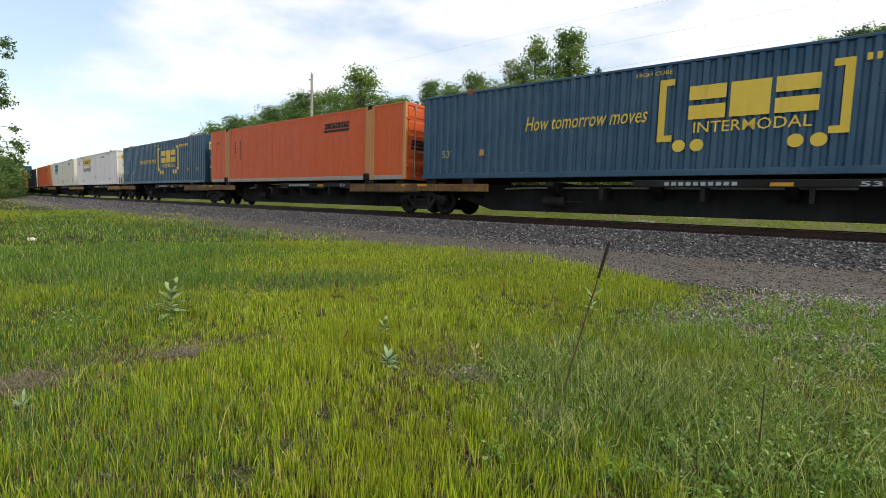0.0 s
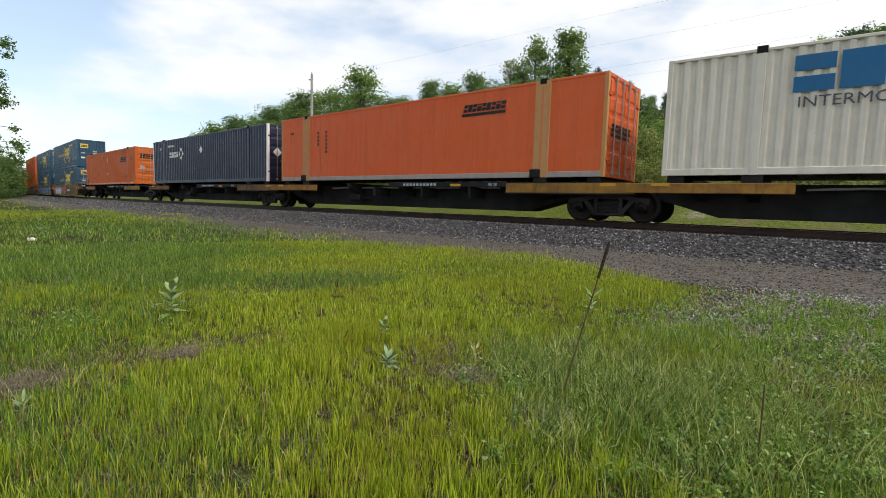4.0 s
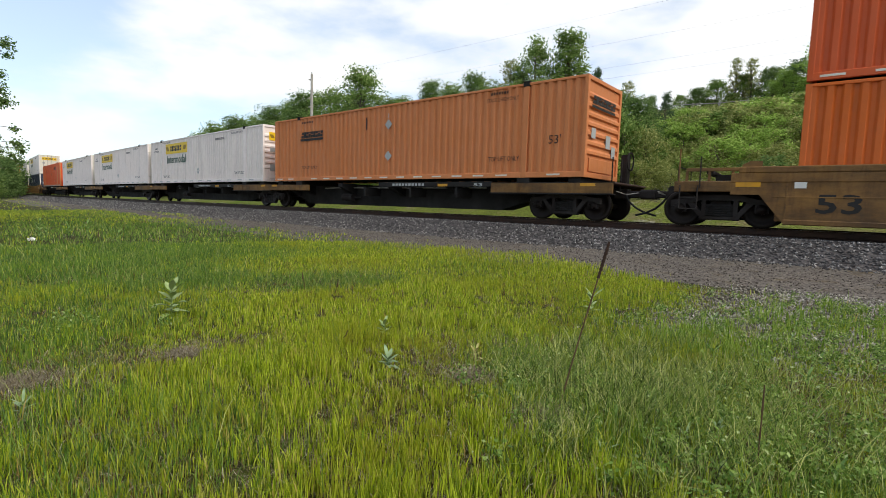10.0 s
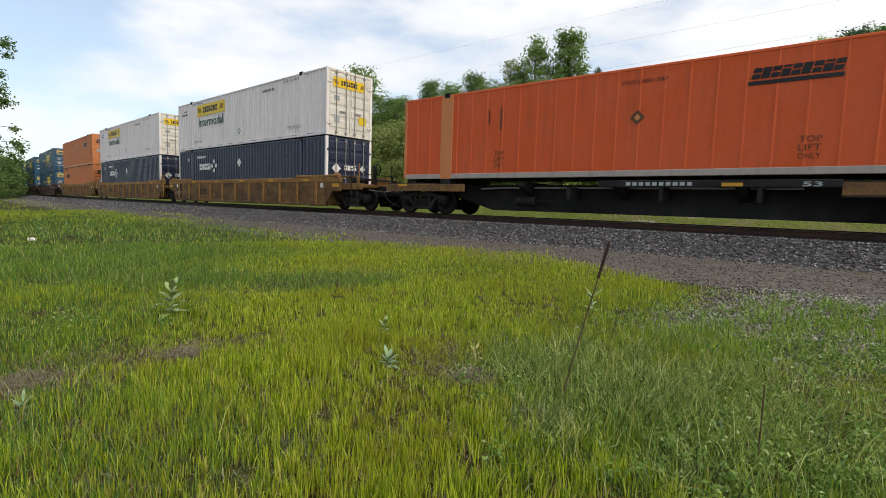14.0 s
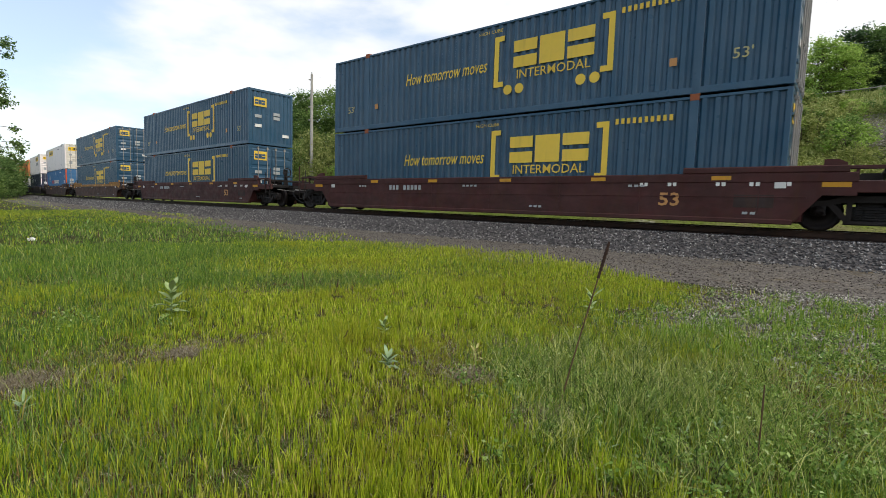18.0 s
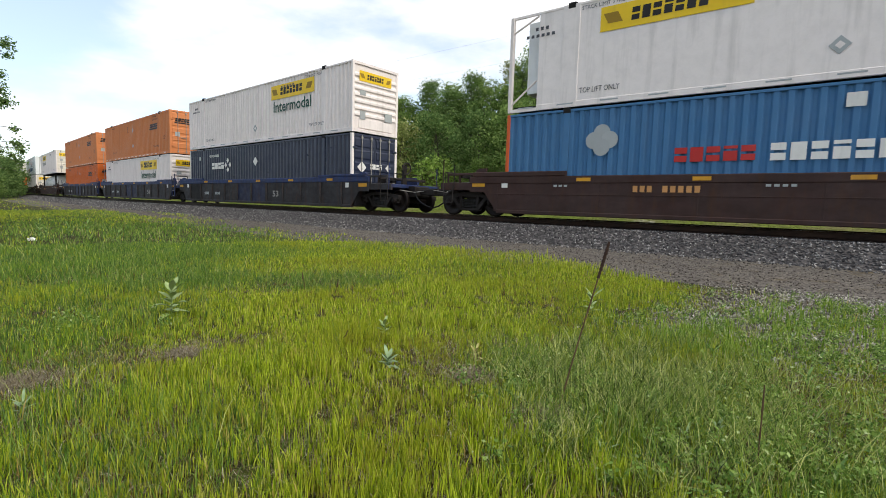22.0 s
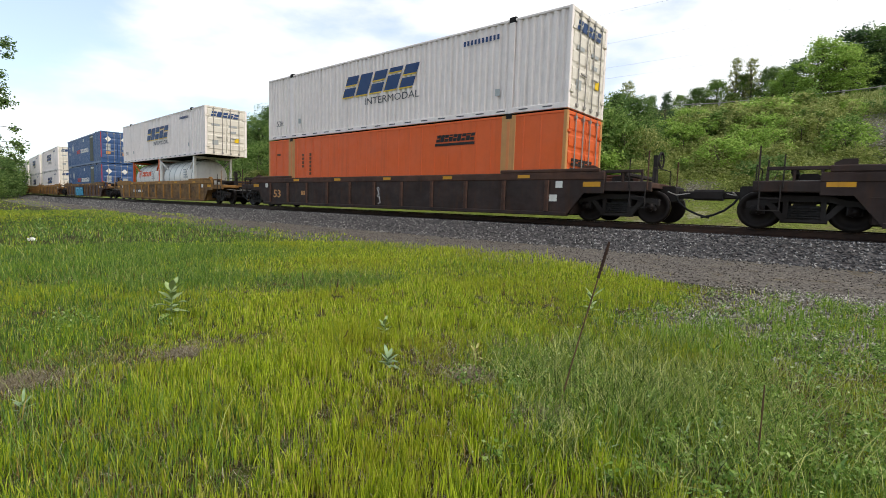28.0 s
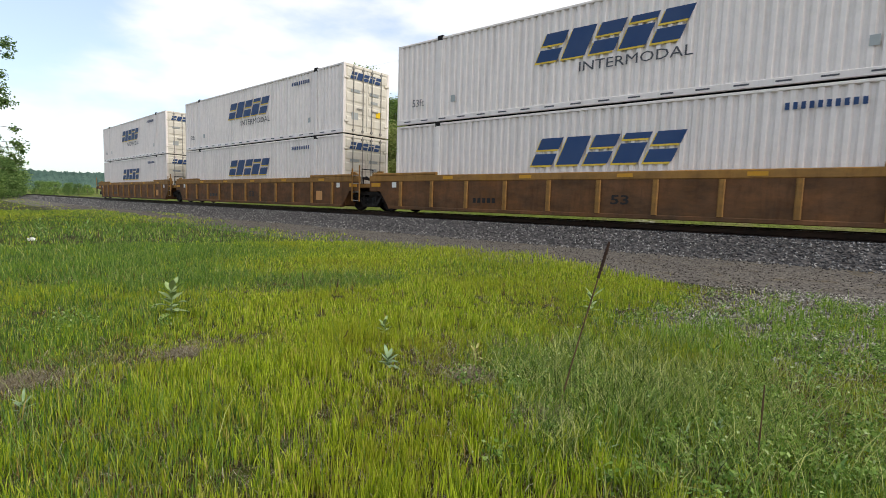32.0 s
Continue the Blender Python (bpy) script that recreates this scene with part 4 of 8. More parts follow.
def coupler(w, x, s):
    """A knuckle coupler with its air hose, at x, reaching towards s."""
    k = part("coupler", mat_mesh(("coupler", s), lambda: Geo().bbox(min(0, s * 0.55), max(0, s * 0.55), -0.09, 0.09, 0.72, 0.92, 0.03).bbox(min(s * 0.45, s * 0.84), max(s * 0.45, s * 0.84), -0.2, 0.16, 0.68, 0.96, 0.05).bbox(min(0, s * -0.4), max(0, s * -0.4), -0.16, 0.16, 0.68, 0.98, 0.03), MAT["truck"]), MAT["truck"], w, at=pose(x, 0, 0))
    pts = [(s * 0.05, -0.4, 0.78), (s * 0.16, -0.42, 0.60), (s * 0.36, -0.40, 0.42), (s * 0.62, -0.36, 0.29), (s * 0.90, -0.34, 0.22)]
    part("air_hose", mat_mesh(("air_hose", s), lambda: Geo().path(pts, 0.03), MAT["rubber"]), MAT["rubber"], k, "black rubber air hose")
    part("uncoupling_lever", mat_mesh(("uncoupling_lever", s), lambda: Geo().path([(s * 0.1, -1.3, 0.86), (s * 0.1, -0.5, 0.80), (s * 0.35, -0.2, 0.86)], 0.015), MAT["lock"]), MAT["lock"], k)


def stroke(pts, width, y0, y1):
    """A thick bent band in x, z."""
    g = Geo()
    n = len(pts)
    left, right = [], []
    for k, (x, z) in enumerate(pts):
        x0, z0 = pts[max(0, k - 1)]
        x1, z1 = pts[min(n - 1, k + 1)]
        dx, dz = x1 - x0, z1 - z0
        d = math.hypot(dx, dz) or 1
        w = width * (0.75 + 0.5 * math.sin(math.pi * k / (n - 1))) / 2
        left.append((x - dz / d * w, z + dx / d * w))
        right.append((x + dz / d * w, z - dx / d * w))
    for k in range(n - 1):
        g.prism_y([right[k], right[k + 1], left[k + 1], left[k]], y0, y1)
    return g


def ragged(rng, cx, cz, rx, rz, n=14, j=0.16):
    """An uneven closed outline."""
    return [(cx + rx * (1 + rng.uniform(-j, j)) * math.cos(2 * math.pi * k / n), cz + rz * (1 + rng.uniform(-j, j)) * math.sin(2 * math.pi * k / n)) for k in range(n)]


def sprayed_patch(w, rng, cx, cz, rx, rz, mat, y, d, name="sprayed_patch"):
    part(name, Geo().prism_y(ragged(rng, cx, cz, rx, rz), -d, 0.004), mat, w, "faded sprayed paint patch", at=pose(0, y, 0))


def graffiti(w, x0, x1, z0, z1, fills, edge, y, seed, count, shine=None, lean=0.12):
    """Outlined slanting blocks that stand for sprayed lettering."""
    rng = random.Random(seed)
    pitch = (x1 - x0) / count
    h = z1 - z0
    for k in range(count):
        a, b = x0 + k * pitch, x0 + (k + 1.06) * pitch
        s = rng.uniform(-lean, lean) * h
        j = lambda: rng.uniform(-0.06, 0.06) * h
        q = [(a + j() - s, z0 + j()), (a + pitch * 0.5, z0 - 0.03 * h + j()), (b + j() - s, z0 + j()), (b + j(), z0 + h * 0.5), (b + s + j(), z1 + j()), (a + pitch * 0.5 + s, z1 + j() * 0.5), (a + s + j(), z1 + j()), (a - 0.04 + j(), z0 + h * 0.5)]
        mx, mz = sum(p[0] for p in q) / 8, sum(p[1] for p in q) / 8
        big = [(mx + (px - mx) * 1.07 + math.copysign(0.03, px - mx), mz + (pz - mz) * 1.04 + math.copysign(0.03, pz - mz)) for px, pz in q]
        d = 0.0006 * k
        part("sprayed_outline", Geo().prism_y(big, -0.006 - d, 0.0), edge, w, "dark sprayed outline", at=pose(0, y, 0))
        part("sprayed_band", Geo().prism_y(q, -0.012 - d, 0.0), fills[k % len(fills)], w, "sprayed paint band", at=pose(0, y, 0))
        # slits and a lighter or darker half
        cut = rng.choice(("mid", "up", "two"))
        g = Geo()
        if cut in ("mid", "two"):
            g.prism_y([(mx - pitch * 0.16, mz + h * 0.08), (mx + pitch * 0.14, mz + h * 0.06), (mx + pitch * 0.16, mz + h * 0.22), (mx - pitch * 0.12, mz + h * 0.24)], -0.016 - d, 0)
        if cut in ("up", "two"):
            g.prism_y([(mx - pitch * 0.05, z0 - 0.02 * h), (mx + pitch * 0.1, z0 - 0.02 * h), (mx + pitch * 0.06, mz - h * 0.08), (mx - pitch * 0.03, mz - h * 0.06)], -0.016 - d, 0)
        part("sprayed_slit", g, edge, w, at=pose(0, y, 0))
        if shine:
            part("sprayed_shine", Geo().prism_y([(a + pitch * 0.12 + s, z1 - h * 0.16), (b - pitch * 0.2 + s, z1 - h * 0.2), (b - pitch * 0.24 + s, z1 - h * 0.1), (a + pitch * 0.16 + s, z1 - h * 0.06)], -0.0145 - d, 0), shine, w, at=pose(0, y, 0))


def scribble(w, x, z, yo):
    """A thin white chalk figure that cannot be read."""
    pts = [(0.0, -0.3), (0.14, -0.26), (0.1, -0.05), (-0.06, 0.0), (0.08, 0.1), (0.0, 0.22), (-0.08, 0.3), (0.06, 0.34), (0.08, 0.24)]
    g = stroke(pts, 0.03, -0.004, 0)
    part("chalk_scribble", g, MAT["m_white"], w, "white chalk scribble", at=pose(x, -yo, z))


def spots(w, rng, x0, x1, count, y):
    """Red blobs with pale edges."""
    for k in range(count):
        cx, cz, r = rng.uniform(x0, x1), rng.uniform(0.3, 1.06), rng.uniform(0.06, 0.13)
        rx = r * rng.uniform(1.0, 1.7)
        part("sprayed_ring", Geo().prism_y(ragged(rng, cx, cz, rx + 0.03, r + 0.03, 12, 0.1), -0.004 - 0.0004 * k, 0.004), MAT["g_blush"], w, at=pose(0, y, 0))
        part("sprayed_blob", Geo().prism_y(ragged(rng, cx, cz, rx, r, 12, 0.1), -0.009 - 0.0004 * k, 0.004), MAT["g_coral"], w, at=pose(0, y, 0))


def well_wagon(label, side_mat, chord_mat, ribbed, half, front_joint, rear_joint, marks="m_grey", deck_mat=None):
    """A well wagon; half: its reach from the middle to the coupling line. Joints share the bogie of the unit ahead."""
    w = tagged(new("well_wagon"), label, "wagon", "railway wagons")
    deck_mat = deck_mat or chord_mat
    rib_mat = MAT["charcoal"] if chord_mat is MAT["royal"] else chord_mat
    sets = []
    E1, Z0 = 8.62, 0.16
    zt = 1.40 if ribbed else 1.30
    yo = 1.46 if ribbed else 1.42
    # end reach of the side sheets: to the bogie's far side or to the joint
    ends = {}
    for s, joint in ((1, front_joint), (-1, rear_joint)):
        ends[s] = 9.35
    for sy in (-1, 1):
        y0, y1 = (sy * yo, sy * (yo - 0.05))
        ya, yb = min(y0, y1), max(y0, y1)
        poly = [(-E1 + 0.35, Z0), (E1 - 0.35, Z0), (E1 + 0.15, 0.80), (ends[1], 0.80), (ends[1], zt - 0.22), (-ends[-1], zt - 0.22), (-ends[-1], 0.80), (-E1 - 0.15, 0.80)]
        part("side_sheet", Geo().prism_y(poly, ya, yb), side_mat, w)
        part("top_chord", Geo().bbox(-ends[-1], ends[1], min(sy * (yo + 0.02), sy * (yo - 0.12)), max(sy * (yo + 0.02), sy * (yo - 0.12)), zt - 0.22, zt, 0.02), chord_mat, w)
        part("bottom_chord", Geo().bbox(-E1 + 0.35, E1 - 0.35, min(sy * (yo + 0.03), sy * (yo - 0.14)), max(sy * (yo + 0.03), sy * (yo - 0.14)), Z0 - 0.03, Z0 + 0.09, 0.02), side_mat, w)
        for s in (-1, 1):
            x0, x1 = (5.95, 9.2)
            xa, xb = (x0, x1) if s > 0 else (-x1, -x0)
            part("guide_plate", Geo().bbox(xa, xb, min(sy * (yo + 0.025), sy * (yo - 0.1)), max(sy * (yo + 0.025), sy * (yo - 0.1)), zt, zt + (0.15 if not ribbed else 0.10), 0.02), chord_mat, w)
        if ribbed:
            for k in range(-5, 6):
                x = k * 1.525
                if sy < 0 or k % 2 == 0:
                    part("side_rib", mat_mesh(("side_rib", sy), lambda: Geo().bbox(-0.07, 0.07, min(sy * (yo + 0.075), sy * yo), max(sy * (yo + 0.075), sy * yo), Z0 + 0.09, 1.17, 0.02), rib_mat), rib_mat, w, at=pose(x, 0, 0))
    part("well_floor", mat_mesh("well_floor", lambda: well_floor(), MAT["soot"]), MAT["soot"], w)
    for s, joint in ((1, front_joint), (-1, rear_joint)):
        xs = (8.5, 9.7 if joint else 10.6)
        if not joint:
            for sy in (-1, 1):
                part("end_beam", Geo().bbox(min(s * 9.35, s * 10.6), max(s * 9.35, s * 10.6), min(sy * 1.40, sy * 1.30), max(sy * 1.40, sy * 1.30), 0.86, 1.12, 0.02), side_mat, w, "dirty end beam")
        part("end_platform", Geo().bbox(min(s * xs[0], s * xs[1]), max(s * xs[0], s * xs[1]), -1.36, 1.36, 0.95, 1.10, 0.02).bbox(min(s * 8.3, s * xs[1]), max(s * 8.3, s * xs[1]), -0.32, 0.32, 0.72, 0.96, 0.03), deck_mat if ribbed else MAT["soot"], w)
        part("end_bulkhead", Geo().bbox(min(s * 8.30, s * 8.44), max(s * 8.30, s * 8.44), -1.36, 1.36, 0.2, 1.12, 0.02), side_mat, w)
        part("guide_horn", Geo().prism_y([(s * 8.75, 1.10), (s * 9.15, 1.10), (s * 9.15, 1.5), (s * 9.0, 1.58), (s * 8.75, 1.58)][::s], -1.38, -1.30), chord_mat, w)
        if not joint:
            # open frame over the end deck
            fr = part("end_frame", Geo().bbox(min(s * 9.2, s * 10.35), max(s * 9.2, s * 10.35), -1.38, -1.30, 1.36, 1.44, 0.01), side_mat, w)
            for x in (9.3, 9.8, 10.3):
                part("upright", Geo().bbox(min(s * x, s * (x + 0.06)), max(s * x, s * (x + 0.06)), -1.37, -1.31, 1.08, 1.37, 0.01), side_mat, fr)
            part("cross_beam", Geo().bbox(min(s * 9.75, s * 9.9), max(s * 9.75, s * 9.9), -1.3, 1.3, 1.28, 1.38, 0.02), MAT["truck"], fr)
            part("grab_post", Geo().tube((s * 10.5, -1.40, 0.9), (s * 10.5, -1.40, 1.92), 0.020, 6), chord_mat, w)
            part("grab_post", Geo().tube((s * 10.02, -1.41, 0.95), (s * 10.02, -1.41, 1.72), 0.016, 6), MAT["truck"], w)
            part("grab_post", Geo().tube((s * 10.5, 1.36, 0.9), (s * 10.5, 1.36, 1.85), 0.020, 6), chord_mat, w)
            lad = part("sill_step", Geo().path([(s * 10.06, -1.43, 1.02), (s * 10.06, -1.43, 0.44), (s * 10.46, -1.43, 0.44), (s * 10.46, -1.43, 1.02)], 0.016), MAT["truck"], w)
            part("rung", Geo().tube((s * 10.06, -1.43, 0.72), (s * 10.46, -1.43, 0.72), 0.014, 6), MAT["truck"], lad)
            part("handrail", Geo().path([(s * 10.56, -1.2, 1.08), (s * 10.56, -1.2, 1.5), (s * 10.56, 0.4, 1.5), (s * 10.56, 0.4, 1.08)], 0.015), MAT["truck"], w)
            if s > 0:
                bs = part("brake_stand", Geo().prism_x([(-0.62, 1.08), (-0.38, 1.08), (-0.44, 1.55), (-0.42, 1.88), (-0.58, 1.88), (-0.56, 1.55)], 10.36, 10.46), MAT["truck"], w)
                part("brake_wheel", Geo().lathe_x([(-0.02, 0.19), (0.02, 0.20), (0.02, 0.23), (-0.02, 0.23), (-0.02, 0.19)], 16, 10.55, -0.5, 1.74).tube((10.54, -0.5, 1.53), (10.54, -0.5, 1.95), 0.014, 6).tube((10.54, -0.71, 1.74), (10.54, -0.29, 1.74), 0.014, 6), MAT["truck"], bs, "dark hand-brake wheel")
            part("valve_box", Geo().bbox(min(s * 9.35, s * 9.75), max(s * 9.35, s * 9.75), -0.9, -0.3, 1.1, 1.30, 0.05), MAT["truck"], w)
            part("tread_grid", Geo().box(min(s * 9.3, s * 10.4), max(s * 9.3, s * 10.4), -1.3, -1.0, 1.104, 1.13), MAT["lock"], w)
            part("draft_box", Geo().bbox(min(s * 10.3, s * 10.95), max(s * 10.3, s * 10.95), -0.42, 0.42, 0.62, 1.04, 0.04), MAT["truck"], w)
            coupler(w, s * 10.9, s)
            sets += truck(w, s * 9.6)
        elif s > 0:
            lad = part("side_ladder", Geo().bbox(9.0, 9.05, -yo - 0.09, -yo - 0.04, 0.38, 1.72, 0.008).bbox(9.46, 9.51, -yo - 0.09, -yo - 0.04, 0.38, 1.85, 0.008), chord_mat, w)
            for k in range(4):
                part("rung", mat_mesh("joint_rung", lambda: Geo().tube((9.05, -1.5, 0), (9.46, -1.5, 0), 0.016, 6), MAT["lock"]), MAT["lock"], lad, at=pose(0, 0, 0.42 + 0.34 * k))
            part("cross_brace", mat_mesh("cross_brace", lambda: Geo().tube((9.3, -1.2, 1.35), (10.3, 0.6, 0.95), 0.05, 8).tube((9.3, 1.2, 1.35), (10.3, -0.6, 0.95), 0.05, 8), MAT["truck"]), MAT["truck"], w)
        elif s < 0:
            sets += truck(w, -half)
            part("joint_cover", Geo().bbox(-half - 0.5, -half + 0.5, -0.5, 0.5, 0.86, 1.08, 0.06), MAT["truck"], w)
            part("joint_step", Geo().path([(-half - 0.25, -1.3, 1.05), (-half - 0.25, -1.3, 1.7), (-half - 0.25, -0.7, 1.7), (-half - 0.25, -0.7, 1.05)], 0.02), MAT["truck"], w)
            part("hose_loop", Geo().path([(-half - 0.6, -0.9, 1.0), (-half - 0.5, -1.0, 1.32), (-half - 0.25, -1.05, 1.40), (-half, -1.05, 1.28), (-half + 0.25, -1.05, 1.12), (-half + 0.6, -1.0, 1.05)], 0.025), MAT["rubber"], w, "black rubber brake hose")
        # yellow reflectors and data plates by the ends
        for x, z, ww, hh, mm in ((9.0, 0.98, 0.5, 0.14, "yellow"), (8.0, 0.95, 0.22, 0.2, "m_white")):
            xx = s * x - ww / 2
            part("reflector_plate", Geo().box(xx, xx + ww, -yo - 0.008, -yo, z, z + hh), MAT[mm], w, "worn reflector plate")
    for k in range(-2, 3):
        x = k * 3.05 + 0.5
        part("reflector_plate", Geo().box(x, x + 0.42, -yo - 0.028, -yo - 0.02, zt - 0.16, zt - 0.06), MAT["yellow"], w, "worn yellow reflector plate")
    M = MAT[marks]
    if not ribbed:
        for x in (-8.25, -4.9, -2.4, 0.1, 2.6, 4.9, 7.6):
            part("weld_seam", mat_mesh("weld_seam", lambda: Geo().bbox(-0.012, 0.012, -yo - 0.010, -yo, 0.26, 1.07, 0.004), side_mat), side_mat, w, at=pose(x, 0, 0))
        part("side_seam", Geo().bbox(-8.5, 8.5, -yo - 0.012, -yo, 0.74, 0.765, 0.004), side_mat, w)
    for x, z, n in () if ribbed else ((-6.3, 0.98, 3), (-1.0, 0.99, 4), (1.6, 0.36, 3), (4.6, 0.98, 3), (7.3, 0.34, 2)):
        part("stencil_bar", mat_mesh(("stencil", n), lambda: bars_geo(n, 0.16 * n, 0.06, 0, False, 0.35), M), M, w, "small worn white stencil", at=pose(x, -yo - 0.013, z))
    return w, sets, yo


def well_floor():
    g = Geo().box(-8.3, 8.3, -0.5, 0.5, 0.18, 0.24)
    for k in range(12):
        x = -8.0 + k * 1.455
        g.box(x - 0.12, x + 0.12, -1.36, 1.36, 0.2, 0.30)
    for x in (-7.2, 7.2, -5.9, 5.9):
        g.box(x - 0.3, x + 0.3, -1.3, 1.3, 0.30, 0.355)
    return g


def mark_text(w, txt, x, z, wd, h, mat, yo, bold=0.02):
    key = ("mark", txt, wd, h, mat.name)
    if key not in MESHES:
        me = text_mesh(txt, wd, h, 0, bold)
        me.materials.append(mat)
        MESHES[key] = me
    part("lettering", MESHES[key], mat, w, at=pose(x, -yo - 0.004, z))


def mark_bars(w, n, x, z, wd, h, mat, yo, plate=None):
    if plate:
        part("number_panel", Geo().box(x - 0.08, x + wd + 0.05, -yo - 0.006, -yo, z - 0.05, z + h + 0.05), plate, w, "black number panel")
    pitch = wd / n
    for k in range(n):
        part("number_bar", mat_mesh(("number_bar", round(pitch, 3), h), lambda: Geo().bbox(0, pitch * 0.66, -0.004, 0, 0, h, 0.001), mat), mat, w, at=pose(x + k * pitch, -yo - 0.007, z))


def spine_wagon(label, front, rear, plates="yellow"):
    """A spine unit. front: place of its own leading bogie, or 0 for a joint; rear: (place, joint)."""
    w = tagged(new("spine_wagon"), label, "wagon", "railway wagons")
    sets = []
    B = MAT["soot"]
    rx, rj = rear
    fx = front if front else 17.4 + rx
    part("centre_sill", Geo().prism_y([(rx + 1.0, 0.72), (rx + 2.7, 0.22), (fx - 2.7, 0.22), (fx - 1.0, 0.72), (fx + 0.4, 0.72), (fx + 0.4, 1.08), (rx - 0.4, 1.08), (rx - 0.4, 0.72)], -0.42, 0.42), B, w, "sooty black spine beam")
    # cross bearers under the box, and their side plates
    for x in (-7.2, -6.06, -3.0, 0.0, 3.0, 6.06, 7.2):
        part("cross_bearer", mat_mesh("cross_bearer", lambda: Geo().prism_x([(-1.28, 1.0), (-0.4, 0.62), (0.4, 0.62), (1.28, 1.0), (1.28, 1.14), (-1.28, 1.14)], -0.12, 0.12), B), B, w, at=pose(x, 0, 0))
    for x in (-6.06, 6.06):
        part("box_pedestal", mat_mesh("box_pedestal", lambda: Geo().prism_x([(-1.29, 0.82), (-0.95, 0.82), (-0.8, 1.1), (0.8, 1.1), (0.95, 0.82), (1.29, 0.82), (1.29, 1.268), (-1.29, 1.268)], -0.22, 0.22), B), B, w, at=pose(x, 0, 0))
    for x in (-7.75, 7.75):
        part("box_rest", mat_mesh("box_rest", lambda: Geo().bbox(-0.2, 0.2, -1.2, 1.2, 1.08, 1.268, 0.02), B), B, w, at=pose(x, 0, 0))
    m = MAT[plates]
    for sy in (-1, 1):
        ya, yb = min(sy * 1.34, sy * 1.28), max(sy * 1.34, sy * 1.28)
        part("side_plate", Geo().bbox(4.9, 8.95, ya, yb, 0.80, 1.10, 0.015), m, w)
        part("side_plate", Geo().bbox(-8.95, -5.2, ya, yb, 0.82, 1.08, 0.015), m, w)
        part("side_lip", Geo().bbox(4.9, 8.95, min(sy * 1.40, sy * 1.1), max(sy * 1.40, sy * 1.1), 0.76, 0.80, 0.01), B, w)
        part("walk_plate", Geo().bbox(4.9, 8.95, min(sy * 1.34, sy * 0.5), max(sy * 1.34, sy * 0.5), 1.10, 1.12, 0.008), B, w)
        part("mark_beam", Geo().bbox(-0.5, 4.9, ya, yb, 0.98, 1.16, 0.015), B, w)
    mark_bars(w, 10, 0.3, 1.02, 1.7, 0.09, MAT["m_grey"], 1.341)
    mark_text(w, "53", 4.2, 1.0, 0.36, 0.11, MAT["m_grey"], 1.341)
    for x in (2.6, 8.0, -8.3):
        part("reflector_plate", mat_mesh("spine_reflector", lambda: Geo().box(0, 0.45, -1.348, -1.341, 1.0, 1.09), MAT["yellow"]), MAT["yellow"], w, "worn yellow reflector plate", at=pose(x, 0, 0))
    part("brake_pipe", Geo().path([(-5.0, -0.55, 0.95), (-4.0, -0.6, 0.98), (4.2, -0.6, 0.98)], 0.03), MAT["lock"], w)
    part("brake_cylinder", Geo().tube((-3.4, -0.75, 0.55), (-2.7, -0.75, 0.55), 0.16, 14).tube((-2.7, -0.75, 0.55), (-2.2, -0.75, 0.55), 0.03, 8), MAT["truck"], w)
    part("air_reservoir", Geo().tube((1.0, 0.75, 0.5), (2.2, 0.75, 0.5), 0.2, 14), MAT["truck"], w)
    for x in (-1.4, 1.2, 3.4):
        part("strap_bracket", mat_mesh("strap_bracket", lambda: Geo().bbox(-0.05, 0.05, -1.3, -0.45, 0.62, 0.98, 0.01), B), B, w, at=pose(x, 0, 0))
    if front:
        sets += truck(w, fx)
        part("end_platform", Geo().bbox(fx - 0.8, fx + 1.6, -1.3, 1.3, 1.06, 1.12, 0.02), MAT["brown"], w)
        coupler(w, fx + 1.55, 1)
        part("end_post", Geo().tube((fx + 1.5, -1.3, 0.9), (fx + 1.5, -1.3, 1.80), 0.020, 6), MAT["truck"], w)
        part("end_post", Geo().tube((fx + 1.5, -0.6, 0.9), (fx + 1.5, -0.6, 1.80), 0.020, 6), MAT["truck"], w)
        part("brake_stand", Geo().bbox(fx + 1.2, fx + 1.4, 0.1, 0.4, 1.12, 2.0, 0.03).lathe_x([(-0.02, 0.24), (0.02, 0.25), (0.02, 0.28), (-0.02, 0.28), (-0.02, 0.24)], 16, fx + 1.46, 0.2, 1.8), MAT["truck"], w)
    sets += truck(w, rx)
    if rj:
        part("joint_cover", Geo().bbox(rx - 0.6, rx + 0.6, -0.5, 0.5, 0.88, 1.10, 0.06), MAT["brown"], w)
    else:
        part("end_platform", Geo().bbox(rx - 1.6, rx + 0.8, -1.3, 1.3, 1.06, 1.12, 0.02), MAT["brown"], w)
        coupler(w, rx - 1.55, -1)
        part("end_post", Geo().tube((rx - 1.4, -1.3, 0.9), (rx - 1.4, -1.3, 1.80), 0.020, 6), MAT["truck"], w)
    for sx in (fx, rx):
        part("wheel_guard", Geo().bbox(sx - 0.95, sx + 0.95, -1.2, 1.2, 1.02, 1.05, 0.01), B, w)
    return w, sets


# ---------------- the train ----------------
# middle of each load along the track at 0 s
START = [8.12, -8.95, -26.0, -44.17, -62.30, -79.93, -97.36, -117.70, -138.93, -158.44, -177.71, -198.80, -216.10, -233.02, -250.49, -268.88, -289.80,
         -309.53, -328.77, -352.25, -375.77, -399.42, -422.88, -446.55, -466.04, -485.60, -509.12, -532.81, -556.19, -579.68, -603.13, -626.72, -646.07, -665.67]
SPEED, GAIN = 19.6536, 0.004425


def gone(t):
    """How far the train has moved at t seconds."""
    return SPEED * t + GAIN * t * t


